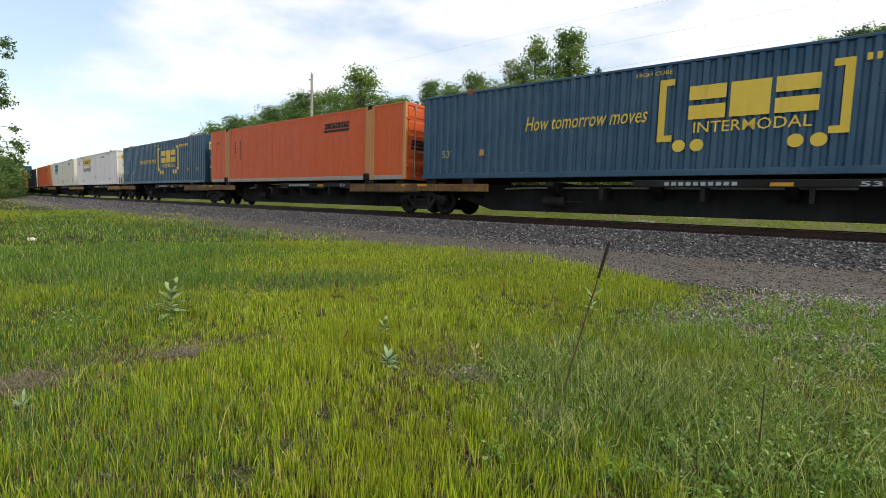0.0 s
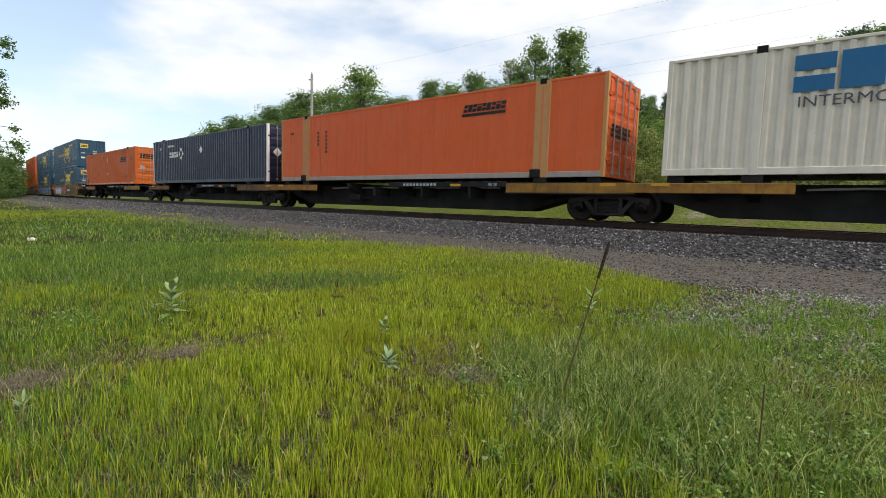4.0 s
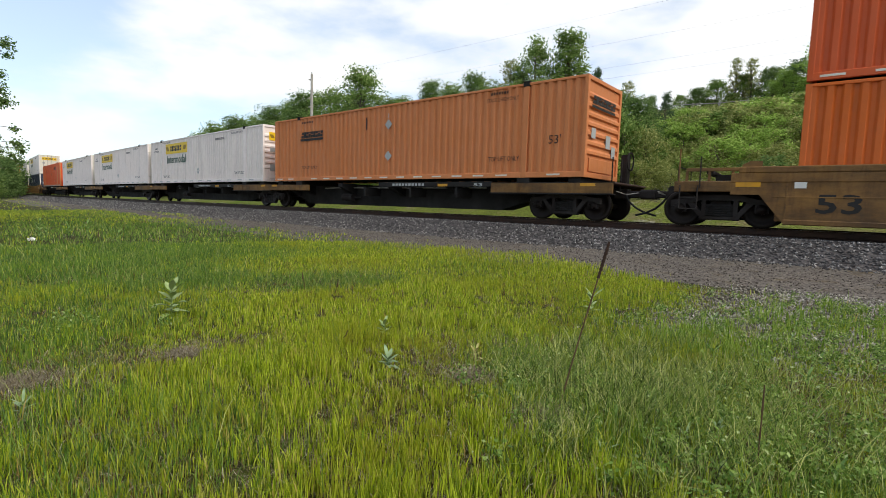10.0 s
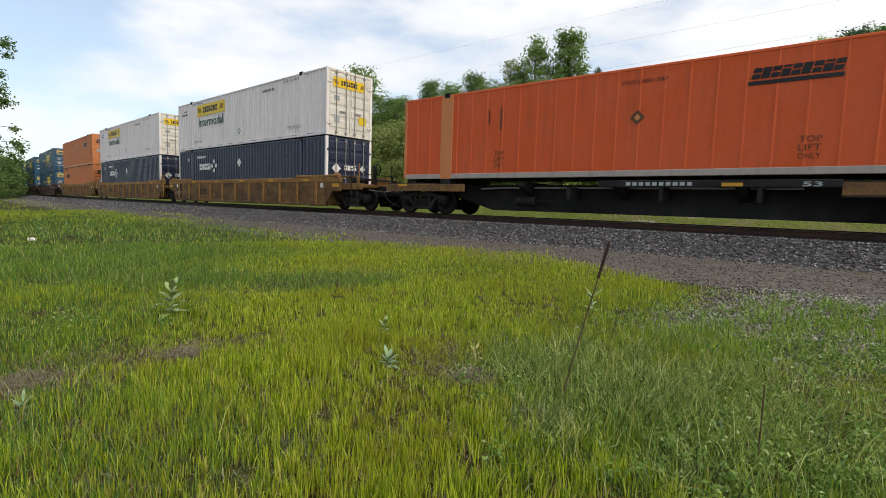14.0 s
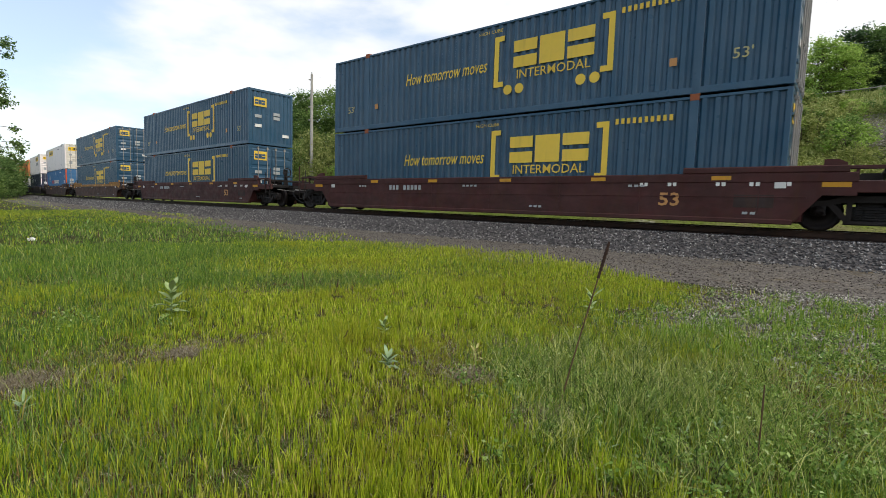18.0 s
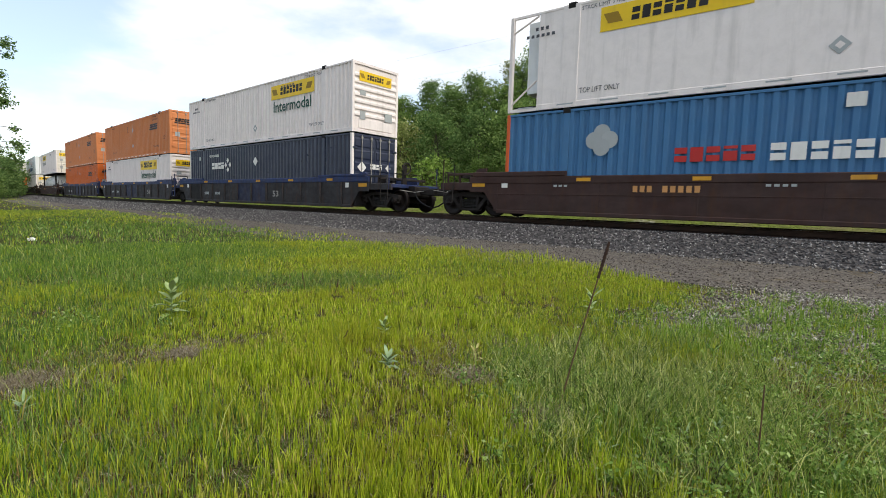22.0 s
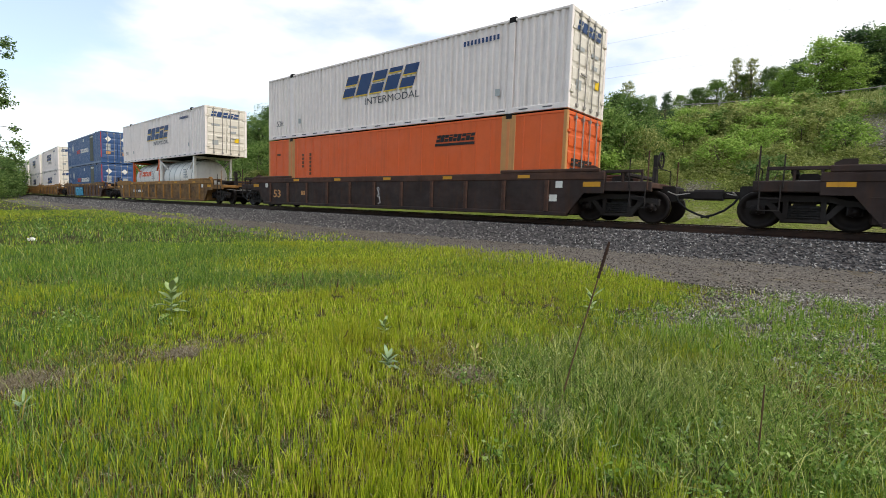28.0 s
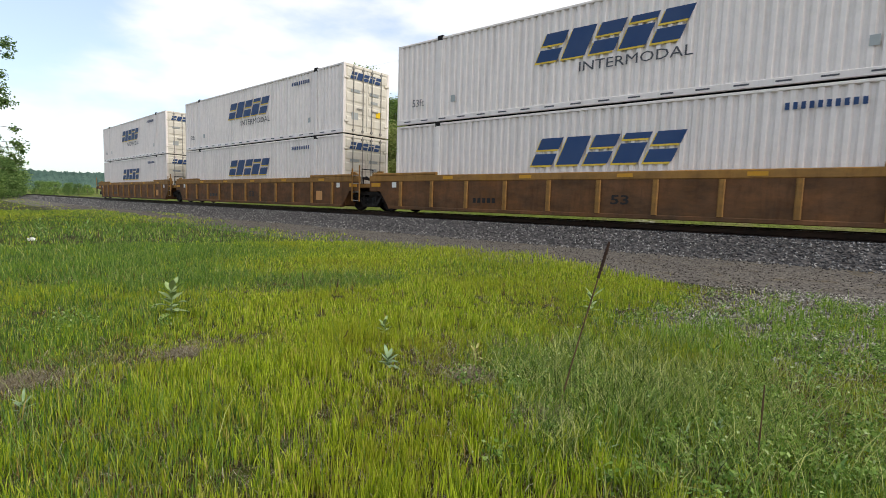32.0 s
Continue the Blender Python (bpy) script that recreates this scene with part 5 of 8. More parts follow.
MOVERS = []      # (thing, place along the track at 0 s, height)
WHEELS = []      # (wheelset, its place in the wagon, the wagon's place)
STOCK = {}


def load(kind, make, i, z):
    """Puts a container on unit i, its base at height z."""
    if kind not in STOCK:
        ob = make()
        STOCK[kind] = ob
    else:
        ob = copy_thing(STOCK[kind], Matrix.Identity(4))
    MOVERS.append((ob, START[i], z))
    return ob


BOX = {
    "blu_d": lambda: blue_box("door"), "blu_f": lambda: blue_box("front"),
    "orn_d": lambda: orange_box("orange", "door"), "orn_r": lambda: orange_box("red_orange", "door"), "orn_fl": lambda: orange_box("orange", "louvre", "left"),
    "orn_old": lambda: orange_box("orange_old", "door"), "orn_oldl": lambda: orange_box("orange_old", "louvre", "left"),
    "orn_s": lambda: smooth_orange_box(True), "orn_p": lambda: smooth_orange_box(False),
    "wht_d": lambda: white_box("door"), "wht_l": lambda: white_box("louvre"), "wht_r": lambda: white_box("door", "white", 0.26, "right"), "wht_rl": lambda: white_box("louvre", "white", 0.26, "right"),
    "wht_s": lambda: white_box("door", "white", 0.26, "left", True, True),
    "blu_w": rusty_white_box, "nvy": navy_box, "mid_f": lambda: steel_blue_box(True), "mid": lambda: steel_blue_box(False),
    "slw": lambda: slant_logo_box(False), "slp": lambda: slant_logo_box(True), "gry": grey_box,
}

# unit: wagon kind, lower box, upper box
CONSIST = [
    ("spine", "blu_d", None), ("spine", "orn_s", None), ("spine", "blu_f", None), ("spine", "wht_d", None), ("spine", "blu_w", None), ("spine", "orn_s", None), ("spine", "nvy", None), ("spine", "orn_d", None),
    ("wellA", "blu_d", "blu_f"), ("wellA", "blu_d", "blu_d"), ("wellA", "orn_fl", "orn_r"),
    ("spine", "orn_oldl", None), ("spine", "wht_l", None), ("spine", "wht_d", None), ("spine", "wht_d", None), ("spine", "orn_p", None),
    ("wellB", "nvy", "wht_d"), ("wellB", "nvy", "wht_d"), ("wellB", "orn_oldl", "orn_old"),
    ("red", "blu_d", "blu_d"), ("red", "blu_d", "blu_f"), ("brown", "blu_d", "blu_d"),
    ("maroon", "mid_f", "wht_s"), ("wellC", "nvy", "wht_rl"), ("wellC", "wht_rl", "orn_old"), ("wellC", "orn_d", "orn_old"),
    ("maroon", "tank40", "wht_d"), ("plain_brown", "wht_d", "gry"), ("dark", "orn_s", "slw"), ("yellow1", "tank20", "slw"), ("brownrib", "mid", "mid"),
    ("wellD", "slp", "slw"), ("wellD", "slp", "slw"), ("wellD", "slp", "slw"),
]


def same_car(i, j):
    """Whether units i and j share a bogie."""
    if not (0 <= j < len(CONSIST)):
        return False
    a, b = CONSIST[i][0], CONSIST[j][0]
    if {i, j} == {2, 3}:
        return False
    return a == b and a in ("spine", "wellA", "wellB", "wellC", "wellD")


def build_train():
    for i, (kind, low, up) in enumerate(CONSIST):
        fj, rj = same_car(i, i - 1), same_car(i, i + 1)
        if kind == "spine":
            front = 0 if fj else (7.4 if i else 7.9)
            if not rj:
                rear = (-6.5, False) if i == 7 else (-7.3, False)
            else:
                rear = ({0: -8.3, 1: -8.1, 3: -9.8, 11: -8.9}.get(i, -9.5), True)
            w, sets = spine_wagon("black spine wagon with dirty yellow side plates", front, rear, "spine_yellow" if i in (3, 4, 5, 7) else "yellow_brown")
            MOVERS.append((w, START[i], 0.0))
            WHEELS.extend((ob, x, START[i]) for ob, x in sets)
            box = load(low, BOX[low], i, 1.27)
            if i == 7:
                box.scale.x = 1.024
                MOVERS[-1] = (box, START[i] - 0.2, 1.27)
            continue
        half = 9.75
        spec = {
            "wellA": ("dirty yellow well wagon with sprayed graffiti", "yellow_brown", "yellow_brown", False),
            "wellB": ("dirty yellow ribbed well wagon", "yellow_brown", "rib_yellow", True),
            "wellC": ("ribbed well wagon with royal blue top chord and charcoal sides", "charcoal", "royal", True),
            "wellD": ("rusty yellow-brown ribbed well wagon", "rusty_yellow", "rib_yellow", True),
            "red": ("oxide red well wagon with smooth sides", "red", "red", False),
            "brown": ("brown well wagon with a dirty yellow top band", "brown", "rib_yellow", False),
            "maroon": ("maroon well wagon with smooth sides", "maroon", "maroon", False),
            "plain_brown": ("dark brown well wagon with smooth sides", "dark_brown", "dark_brown", False),
            "dark": ("dark brown ribbed well wagon", "dark_brown", "brown", True),
            "yellow1": ("dirty yellow ribbed well wagon", "yellow_brown", "rib_yellow", True),
            "brownrib": ("brown ribbed well wagon with a cyan graffito", "brown", "yellow_brown", True),
        }[kind]
        w, sets, yo = well_wagon(spec[0], MAT[spec[1]], MAT[spec[2]], spec[3], half, fj, rj)
        wagon_marks(i, kind, w, yo)
        MOVERS.append((w, START[i], 0.0))
        WHEELS.extend((ob, x, START[i]) for ob, x in sets)
        if low == "tank40":
            t = tank_box(12.19, MAT["soot"], False, "long white banded tank in a dark steel frame")
            MOVERS.append((t, START[i], 0.36))
            load(up, BOX[up], i, 2.97)
        elif low == "tank20":
            t = tank_box(6.06, MAT["orange_frame"])
            MOVERS.append((t, START[i] - 3.06, 0.36))
            t = tank_box(6.06, MAT["tank"], False, "white tank container in a white steel frame")
            MOVERS.append((t, START[i] + 3.06, 0.36))
            load(up, BOX[up], i, 2.97)
        else:
            load(low, BOX[low], i, 0.34)
            load(up, BOX[up], i, 0.34 + CH + 0.06)


MAT["royal_dark"] = paint("dark_blue_paint", srgb(22, 32, 66), 0.45, 0.2, 0.6, (0.02, 0.02, 0.03, 1), grime=0.60)
MAT["g_coral"] = paint("coral_spray_paint", srgb(190, 88, 76), 0.35, 0.1, 0.6)
MAT["g_blush"] = paint("pale_pink_spray_paint", srgb(206, 168, 140), 0.35, 0.1, 0.6)
MAT["g_teal"] = paint("dark_teal_spray_paint", srgb(34, 88, 108), 0.35, 0.1, 0.6)
MAT["g_pale"] = paint("pale_blue_spray_paint", srgb(142, 186, 206), 0.3, 0.1, 0.6)
MAT["g_ochre"] = paint("ochre_spray_paint", srgb(196, 138, 40), 0.35, 0.1, 0.6)
MAT["rib_yellow"] = paint("worn_yellow_rib_paint", srgb(164, 118, 54), 0.5, 0.4, 0.65, (0.07, 0.045, 0.025, 1), grime=0.55)
MAT["spine_yellow"] = paint("dirty_spine_yellow", srgb(172, 122, 44), 0.6, 0.4, 0.65, (0.06, 0.04, 0.022, 1), grime=0.70)
MAT["rusty_yellow"] = paint("rusty_yellow_brown_paint", srgb(122, 80, 44), 0.6, 0.5, 0.75, (0.05, 0.033, 0.02, 1), grime=0.80)


def wagon_marks(i, kind, w, yo):
    """Numbers as bars, the readable 53s, and graffiti."""
    W, K, Y = MAT["m_white"], MAT["m_black"], MAT["m_yellow"]
    if kind == "wellA":
        rng = random.Random(60 + i)
        D = MAT["g_dark"]
        mark_bars(w, 10, {8: 2.0, 9: -2.0, 10: -5.3}[i], 0.62, 2.0, 0.2, W, yo, K) if i != 9 else None
        if i != 10:
            part("mark_panel", Geo().box(-9.34, -8.35, -yo - 0.011, -yo, 0.82, 1.078), K, w, "black marking panel")
            mark_text(w, "125 T", -9.27, 0.875, 0.86, 0.15, W, yo + 0.009)
            part("mark_panel", Geo().box(-8.35, -7.9, -yo - 0.010, -yo, 0.84, 1.078), MAT["yellow"], w, "orange-yellow marking panel")
        if i == 8:
            spots(w, rng, -8.4, -6.3, 14, -yo)
            spots(w, rng, -2.2, 1.0, 18, -yo)
            sprayed_patch(w, rng, -4.3, 0.64, 2.5, 0.47, MAT["g_coral"], -yo, 0.003)
            sprayed_patch(w, rng, -3.6, 0.7, 1.9, 0.42, MAT["g_cyan"], -yo, 0.0045)
            graffiti(w, -6.4, -2.5, 0.30, 1.02, [MAT["g_white"]], D, -yo, 3, 7, MAT["g_lilac"], 0.35)
            mark_text(w, "53", -7.9, 0.40, 0.78, 0.42, K, yo + 0.02)
        elif i == 9:
            for cx, rx, m in ((-4.6, 0.6, "g_pink"), (0.4, 0.7, "g_pink"), (1.9, 1.1, "g_pink"), (5.4, 2.7, "g_yellow"), (7.6, 0.8, "g_pink")):
                sprayed_patch(w, rng, cx, 0.6, rx, 0.42, MAT[m], -yo, 0.0030 + 0.0003 * rng.random())
            graffiti(w, -4.0, 0.1, 0.28, 1.04, [MAT["g_teal"], MAT["g_cyan"]], D, -yo, 4, 4, MAT["g_cyan"])
            mark_bars(w, 3, 1.1, 0.45, 1.5, 0.45, MAT["g_coral"], yo)
            graffiti(w, 3.1, 7.9, 0.27, 1.0, [MAT["g_ochre"]], D, -yo + 0.012, 8, 5)
            graffiti(w, 3.0, 7.7, 0.33, 1.03, [MAT["g_cyan"], MAT["g_teal"]], D, -yo - 0.014, 18, 5, MAT["g_pale"], 0.3)
            mark_text(w, "53", -7.7, 0.40, 0.78, 0.42, K, yo)
            mark_bars(w, 4, -6.7, 0.68, 0.7, 0.2, W, yo)
        else:
            sprayed_patch(w, rng, 4.0, 0.64, 4.2, 0.45, MAT["g_ochre"], -yo, 0.003)
            sprayed_patch(w, rng, 3.9, 0.55, 3.3, 0.36, MAT["g_pink"], -yo, 0.0045)
            graffiti(w, 0.7, 7.0, 0.32, 1.0, [MAT["g_lilac"], MAT["g_pink"], MAT["g_lilac"]], D, -yo, 5, 11, MAT["g_pale"], 0.4)
            mark_text(w, "53", -7.7, 0.40, 0.78, 0.42, K, yo)
            for x in (-1.3, -0.6, 0.1, 7.7, 8.1):
                sprayed_patch(w, rng, x, rng.uniform(0.5, 0.95), 0.16, 0.13, MAT["g_yellow"], -yo, 0.007, "sprayed_dot")
    elif kind == "wellC":
        mark_bars(w, 4, -5.6, 0.55, 0.6, 0.15, MAT["m_grey"], yo)
        mark_bars(w, 4, -4.2, 0.55, 0.6, 0.15, MAT["m_grey"], yo)
        part("repaint_patch", Geo().box(-7.55, -6.2, -yo - 0.003, -yo, 0.26, 1.16), MAT["soot"], w, "sooty black repaint patch")
        mark_text(w, "53", 3.75 if i == 24 else 2.1, 0.50, 0.55, 0.30, MAT["lock"], yo)
        for x in (-1.45, 0.08):
            part("repaint_patch", Geo().box(x, x + 1.37, -yo - 0.003, -yo, 0.26, 1.16), MAT["royal_dark"], w, "royal blue repaint patch")
    elif kind in ("red", "maroon"):
        z, h = (0.84, 0.17) if kind == "maroon" else (0.87, 0.17)
        x = -4.0 if kind == "maroon" else -4.55
        mark_bars(w, 3, x, z, 0.55, h, MAT["tan"] if kind == "maroon" else MAT["m_grey"], yo)
        mark_bars(w, 5, x + 0.75, z, 0.95, h, MAT["tan"] if kind == "maroon" else MAT["m_grey"], yo)
        mark_text(w, "53", 5.4, 0.5, 0.5, 0.34, MAT["tan"] if kind == "red" else MAT["faint_mark"], yo)
        part("data_panel", Geo().box(7.1, 7.9, -yo - 0.006, -yo, 0.5, 0.8), MAT["dark_brown"], w)
        for x in (4.9, 5.6, 6.7, 7.4, 8.0):
            mark_bars(w, 2, x, 1.0, 0.25, 0.12, W, yo)
    elif kind == "brown":
        mark_bars(w, 3, -4.1, 0.93, 0.9, 0.2, K, yo)
        mark_bars(w, 5, -2.9, 0.93, 1.4, 0.2, K, yo)
    elif kind == "plain_brown":
        mark_bars(w, 3, -3.7, 0.88, 0.6, 0.16, MAT["m_grey"], yo)
        mark_bars(w, 5, -3.0, 0.88, 0.95, 0.16, MAT["m_grey"], yo)
        mark_text(w, "53", 6.4, 0.5, 0.5, 0.34, MAT["m_grey"], yo)
    elif kind == "dark":
        mark_text(w, "53", -7.35, 0.46, 0.62, 0.38, MAT["tan"], yo)
        mark_bars(w, 3, -5.0, 0.6, 0.5, 0.2, MAT["tan"], yo)
        scribble(w, 0.2, 0.62, yo)
        part("data_plate", Geo().box(7.7, 7.95, -yo - 0.006, -yo, 0.55, 0.75), W, w)
    elif kind == "yellow1":
        mark_bars(w, 4, -5.1, 0.62, 0.75, 0.18, W, yo, K)
        mark_bars(w, 6, -4.0, 0.62, 1.1, 0.18, W, yo, K)
        mark_text(w, "53", -0.9, 0.62, 0.4, 0.26, K, yo)
    elif kind == "brownrib":
        graffiti(w, -2.8, 0.85, 0.22, 1.02, [MAT["g_cyan"]], MAT["g_dark"], -yo - 0.08, 12, 5, MAT["g_pale"], 0.3)
    elif kind == "wellB":
        mark_bars(w, 8, -5.1, 0.62, 1.3, 0.18, MAT["faint_mark"], yo, MAT["dark_brown"])
        part("mark_panel", Geo().box(-8.15, -7.3, -yo - 0.004, -yo, 0.28, 1.17), MAT["dark_brown"], w, "dark brown marking panel")
        mark_text(w, "125T", -8.05, 0.52, 0.66, 0.2, MAT["m_grey"], yo + 0.001)
        mark_text(w, "53", 3.4, 0.55, 0.5, 0.3, K, yo)
    elif kind == "wellD":
        mark_bars(w, 5, -4.3, 0.45, 0.95, 0.16, K, yo)
        mark_text(w, "53", 0.35, 0.5, 0.5, 0.26, K, yo)
        part("data_plate", Geo().box(6.4, 6.85, -yo - 0.006, -yo, 0.4, 0.8), MAT["tan"], w)


build_train()


# ---------------- ground ----------------
def interp(x, xs, ys):
    return np.interp(x, xs, ys)


def ground_z(s, q):
    """Height of the ground. q > 0 is the camera's side of the track."""
    s, q = np.asarray(s, float), np.asarray(q, float)
    base = interp(q, [-3.2, -1.75, 1.75, 2.75, 6.4, 8.0, 12.0, 40.0, 300.0], [-0.72, -0.2, -0.2, -0.64, -0.80, -0.85, -0.86, -1.0, -2.0])
    ridge = interp(s, [-160, -60, -20, 0, 60], [3.0, 4.5, 7.6, 8.3, 8.8])
    d = -q
    rise = interp(d, [3.2, 4.6, 8.0, 11.0, 26.0, 29.0, 45.0, 250.0, 700.0, 2500.0], [0.0, 0.03, 0.17, 0.30, 0.97, 1.0, 1.02, 1.2, 6.0, 8.0])
    z = np.where(q < -3.2, -0.72 + rise * (ridge + 0.72), base)
    wob = 0.5 * np.sin(s * 0.13 + q * 0.11) + 0.35 * np.sin(s * 0.41 - q * 0.27) + 0.15 * np.sin(s * 1.3 + q * 1.1)
    amp = np.where(q > 7, 0.03, np.where(q < -13, 0.22, np.where(q < -8, 0.06, 0.0)))
    return z + wob * amp


def graded(cuts):
    out = []
    for a, b, n in cuts:
        out += list(np.linspace(a, b, n, endpoint=False))
    return np.array(out + [cuts[-1][1]])


def ground_materials():
    out = []
    # grassy soil
    m, nt, bs = base_mat("thatch_and_soil", 0.95, 0, 0.15)
    v = tex(nt)
    c = mix_col(nt, noise_fac(nt, v, 0.5, 0.35, 0.7), srgb(82, 92, 36), srgb(84, 74, 44))
    c = mix_col(nt, noise_fac(nt, v, 9.0, 0.34, 0.60, 8, 0.7), c, srgb(50, 50, 26))
    nt.links.new(c, bs.inputs["Base Color"])
    bump(nt, bs, noise_fac(nt, v, 14, 0.2, 0.8, 8), 0.8, 0.05)
    out.append(m)
    # service road: fine grey grit with pale wheel ways
    m, nt, bs = base_mat("grey_grit_road", 0.95, 0, 0.2)
    v = tex(nt)
    vo = nt.nodes.new("ShaderNodeTexVoronoi")
    vo.inputs["Scale"].default_value = 26
    nt.links.new(v, vo.inputs["Vector"])
    g = mix_col(nt, noise_fac(nt, v, 0.8, 0.3, 0.7), srgb(98, 90, 80), srgb(80, 74, 67))
    sep = nt.nodes.new("ShaderNodeSeparateColor")
    nt.links.new(vo.outputs["Color"], sep.inputs[0])
    mr = nt.nodes.new("ShaderNodeMapRange")
    mr.inputs[3].default_value, mr.inputs[4].default_value = 0.0, 1.0
    nt.links.new(sep.outputs[0], mr.inputs[0])
    c = mix_col(nt, mr.outputs[0], mix_col(nt, 0.6, g, srgb(52, 48, 46)), mix_col(nt, 0.5, g, srgb(146, 138, 130)))
    c = mix_col(nt, noise_fac(nt, v, 2.2, 0.56, 0.72, 6, 0.6), c, srgb(92, 80, 56))
    nt.links.new(c, bs.inputs["Base Color"])
    bump(nt, bs, vo.outputs["Distance"], 0.7, 0.03)
    out.append(m)
    # ballast under the loose stones
    m, nt, bs = base_mat("ballast_bed", 0.95, 0, 0.2)
    v = tex(nt)
    vo = nt.nodes.new("ShaderNodeTexVoronoi")
    vo.inputs["Scale"].default_value = 13
    nt.links.new(v, vo.inputs["Vector"])
    sep = nt.nodes.new("ShaderNodeSeparateColor")
    nt.links.new(vo.outputs["Color"], sep.inputs[0])
    c = mix_col(nt, sep.outputs[0], srgb(56, 53, 53), srgb(98, 94, 93))
    nt.links.new(c, bs.inputs["Base Color"])
    bump(nt, bs, vo.outputs["Distance"], 1.0, 0.06)
    out.append(m)
    # mown verge and bank
    m, nt, bs = base_mat("bank_turf", 0.95, 0, 0.1)
    v = tex(nt)
    c = mix_col(nt, noise_fac(nt, v, 0.25, 0.35, 0.65), srgb(104, 122, 48), srgb(124, 134, 60))
    c = mix_col(nt, noise_fac(nt, v, 6, 0.4, 0.8, 8, 0.7), c, srgb(72, 74, 42))
    c = mix_col(nt, noise_fac(nt, v, 0.7, 0.5, 0.7, 7, 0.7), c, srgb(126, 116, 84))
    c = mix_col(nt, noise_fac(nt, v, 0.16, 0.60, 0.68, 9, 0.78), c, srgb(176, 170, 156))
    nt.links.new(c, bs.inputs["Base Color"])
    bump(nt, bs, noise_fac(nt, v, 8, 0.2, 0.8, 8), 1.0, 0.12)
    out.append(m)
    # far wooded hill
    m, nt, bs = base_mat("far_woodland", 1.0, 0, 0.0)
    v = tex(nt)
    c = mix_col(nt, noise_fac(nt, v, 0.05, 0.35, 0.7, 8, 0.7), srgb(70, 92, 84), srgb(98, 120, 108))
    nt.links.new(c, bs.inputs["Base Color"])
    bump(nt, bs, noise_fac(nt, v, 0.08, 0.2, 0.8, 8), 1.0, 6.0)
    out.append(m)
    return out


def grid_mesh(name, ss, qs, zfun, mats, pick):
    S, Q = np.meshgrid(ss, qs, indexing="ij")
    x, y = spot(S, Q)
    z = zfun(S, Q)
    n, k = S.shape
    co = np.stack([x, y, z], -1).reshape(-1, 3)
    idx = np.arange(n * k).reshape(n, k)
    f = np.stack([idx[:-1, :-1], idx[:-1, 1:], idx[1:, 1:], idx[1:, :-1]], -1).reshape(-1, 4)
    me = bpy.data.meshes.new(name)
    me.vertices.add(len(co))
    me.vertices.foreach_set("co", co.ravel())
    me.loops.add(len(f) * 4)
    me.loops.foreach_set("vertex_index", f.ravel().astype(np.int32))
    me.polygons.add(len(f))
    me.polygons.foreach_set("loop_start", (np.arange(len(f)) * 4).astype(np.int32))
    for m in mats:
        me.materials.append(m)
    qm = (Q[:-1, :-1] + Q[:-1, 1:]) / 2
    me.polygons.foreach_set("material_index", pick(qm).ravel().astype(np.int32))
    me.update()
    me.validate()
    if me.polygons[0].normal.z < 0:
        me.flip_normals()
    me.shade_smooth()
    return me


GROUND_MATS = ground_materials()
ground = tagged(new("ground", grid_mesh(
    "ground",
    graded([(-2500, -600, 8), (-600, -200, 20), (-200, -80, 60), (-80, 40, 240), (40, 200, 60), (200, 600, 20), (600, 2500, 8)]),
    graded([(-2500, -300, 6), (-300, -80, 16), (-80, -46, 12), (-46, -9, 50), (-9, -3.2, 12), (-3.2, -1.75, 2), (-1.75, 1.75, 2), (1.75, 2.75, 4), (2.75, 6.4, 6), (6.4, 30, 60), (30, 300, 12), (300, 2500, 5)]),
    ground_z, GROUND_MATS,
    lambda q: np.where(q < -300, 4, 0) + np.where(q < -300, 0, 1) * np.where(q < -3.1, 3, np.where(q < 2.75, 2, np.where(q < 6.3, 1, 0))))), "grassy ground with a grit road and ballast", "ground", kind="structure")


def far_ridge(s, q):
    """Height of the wooded hill at the end of the valley."""
    across = np.exp(-((q + 60) / 330.0) ** 2) * np.sin(np.pi * np.clip((s + 890) / 130.0, 0, 1)) ** 0.8
    crowns = 1.6 * np.sin(q * 0.31 + s * 0.2) + 1.2 * np.sin(q * 0.83 + 1.0) + 0.9 * np.sin(q * 1.9 + s)
    return -2.5 + across * (36 + 5 * np.sin(q * 0.021) + crowns)


tagged(new("backdrop", grid_mesh("backdrop", np.linspace(-890, -760, 14), np.linspace(-700, 600, 700), far_ridge, [GROUND_MATS[4]], lambda q: np.zeros_like(q))), "distant wooded hill beyond the track", "hill", kind="structure")


# ---------------- rails and sleepers ----------------
def rail_profile():
    return [(-0.07, -0.18), (0.07, -0.18), (0.07, -0.165), (0.012, -0.14), (0.012, -0.045), (0.036, -0.035), (0.036, -0.006), (0.028, 0.0), (-0.028, 0.0), (-0.036, -0.006), (-0.036, -0.035), (-0.012, -0.045), (-0.012, -0.14), (-0.07, -0.165)]


def sweep(name, prof, q0, ss):
    g = Geo()
    n = len(prof)
    for s in ss:
        for dq, z in prof:
            x, y = spot(s, q0 + dq)
            g.v.append((float(x), float(y), z))
    for a in range(len(ss) - 1):
        for k in range(n):
            j = (k + 1) % n
            g.f.append((a * n + k, a * n + j, a * n + n + j, a * n + n + k))
    return g.mesh(name)


def rail_mat():
    m, nt, bs = base_mat("rail_steel", 0.55, 0.5)
    v = tex(nt)
    c = mix_col(nt, noise_fac(nt, v, 4, 0.3, 0.7), srgb(74, 54, 44), srgb(52, 42, 38))
    nt.links.new(c, bs.inputs["Base Color"])
    return m


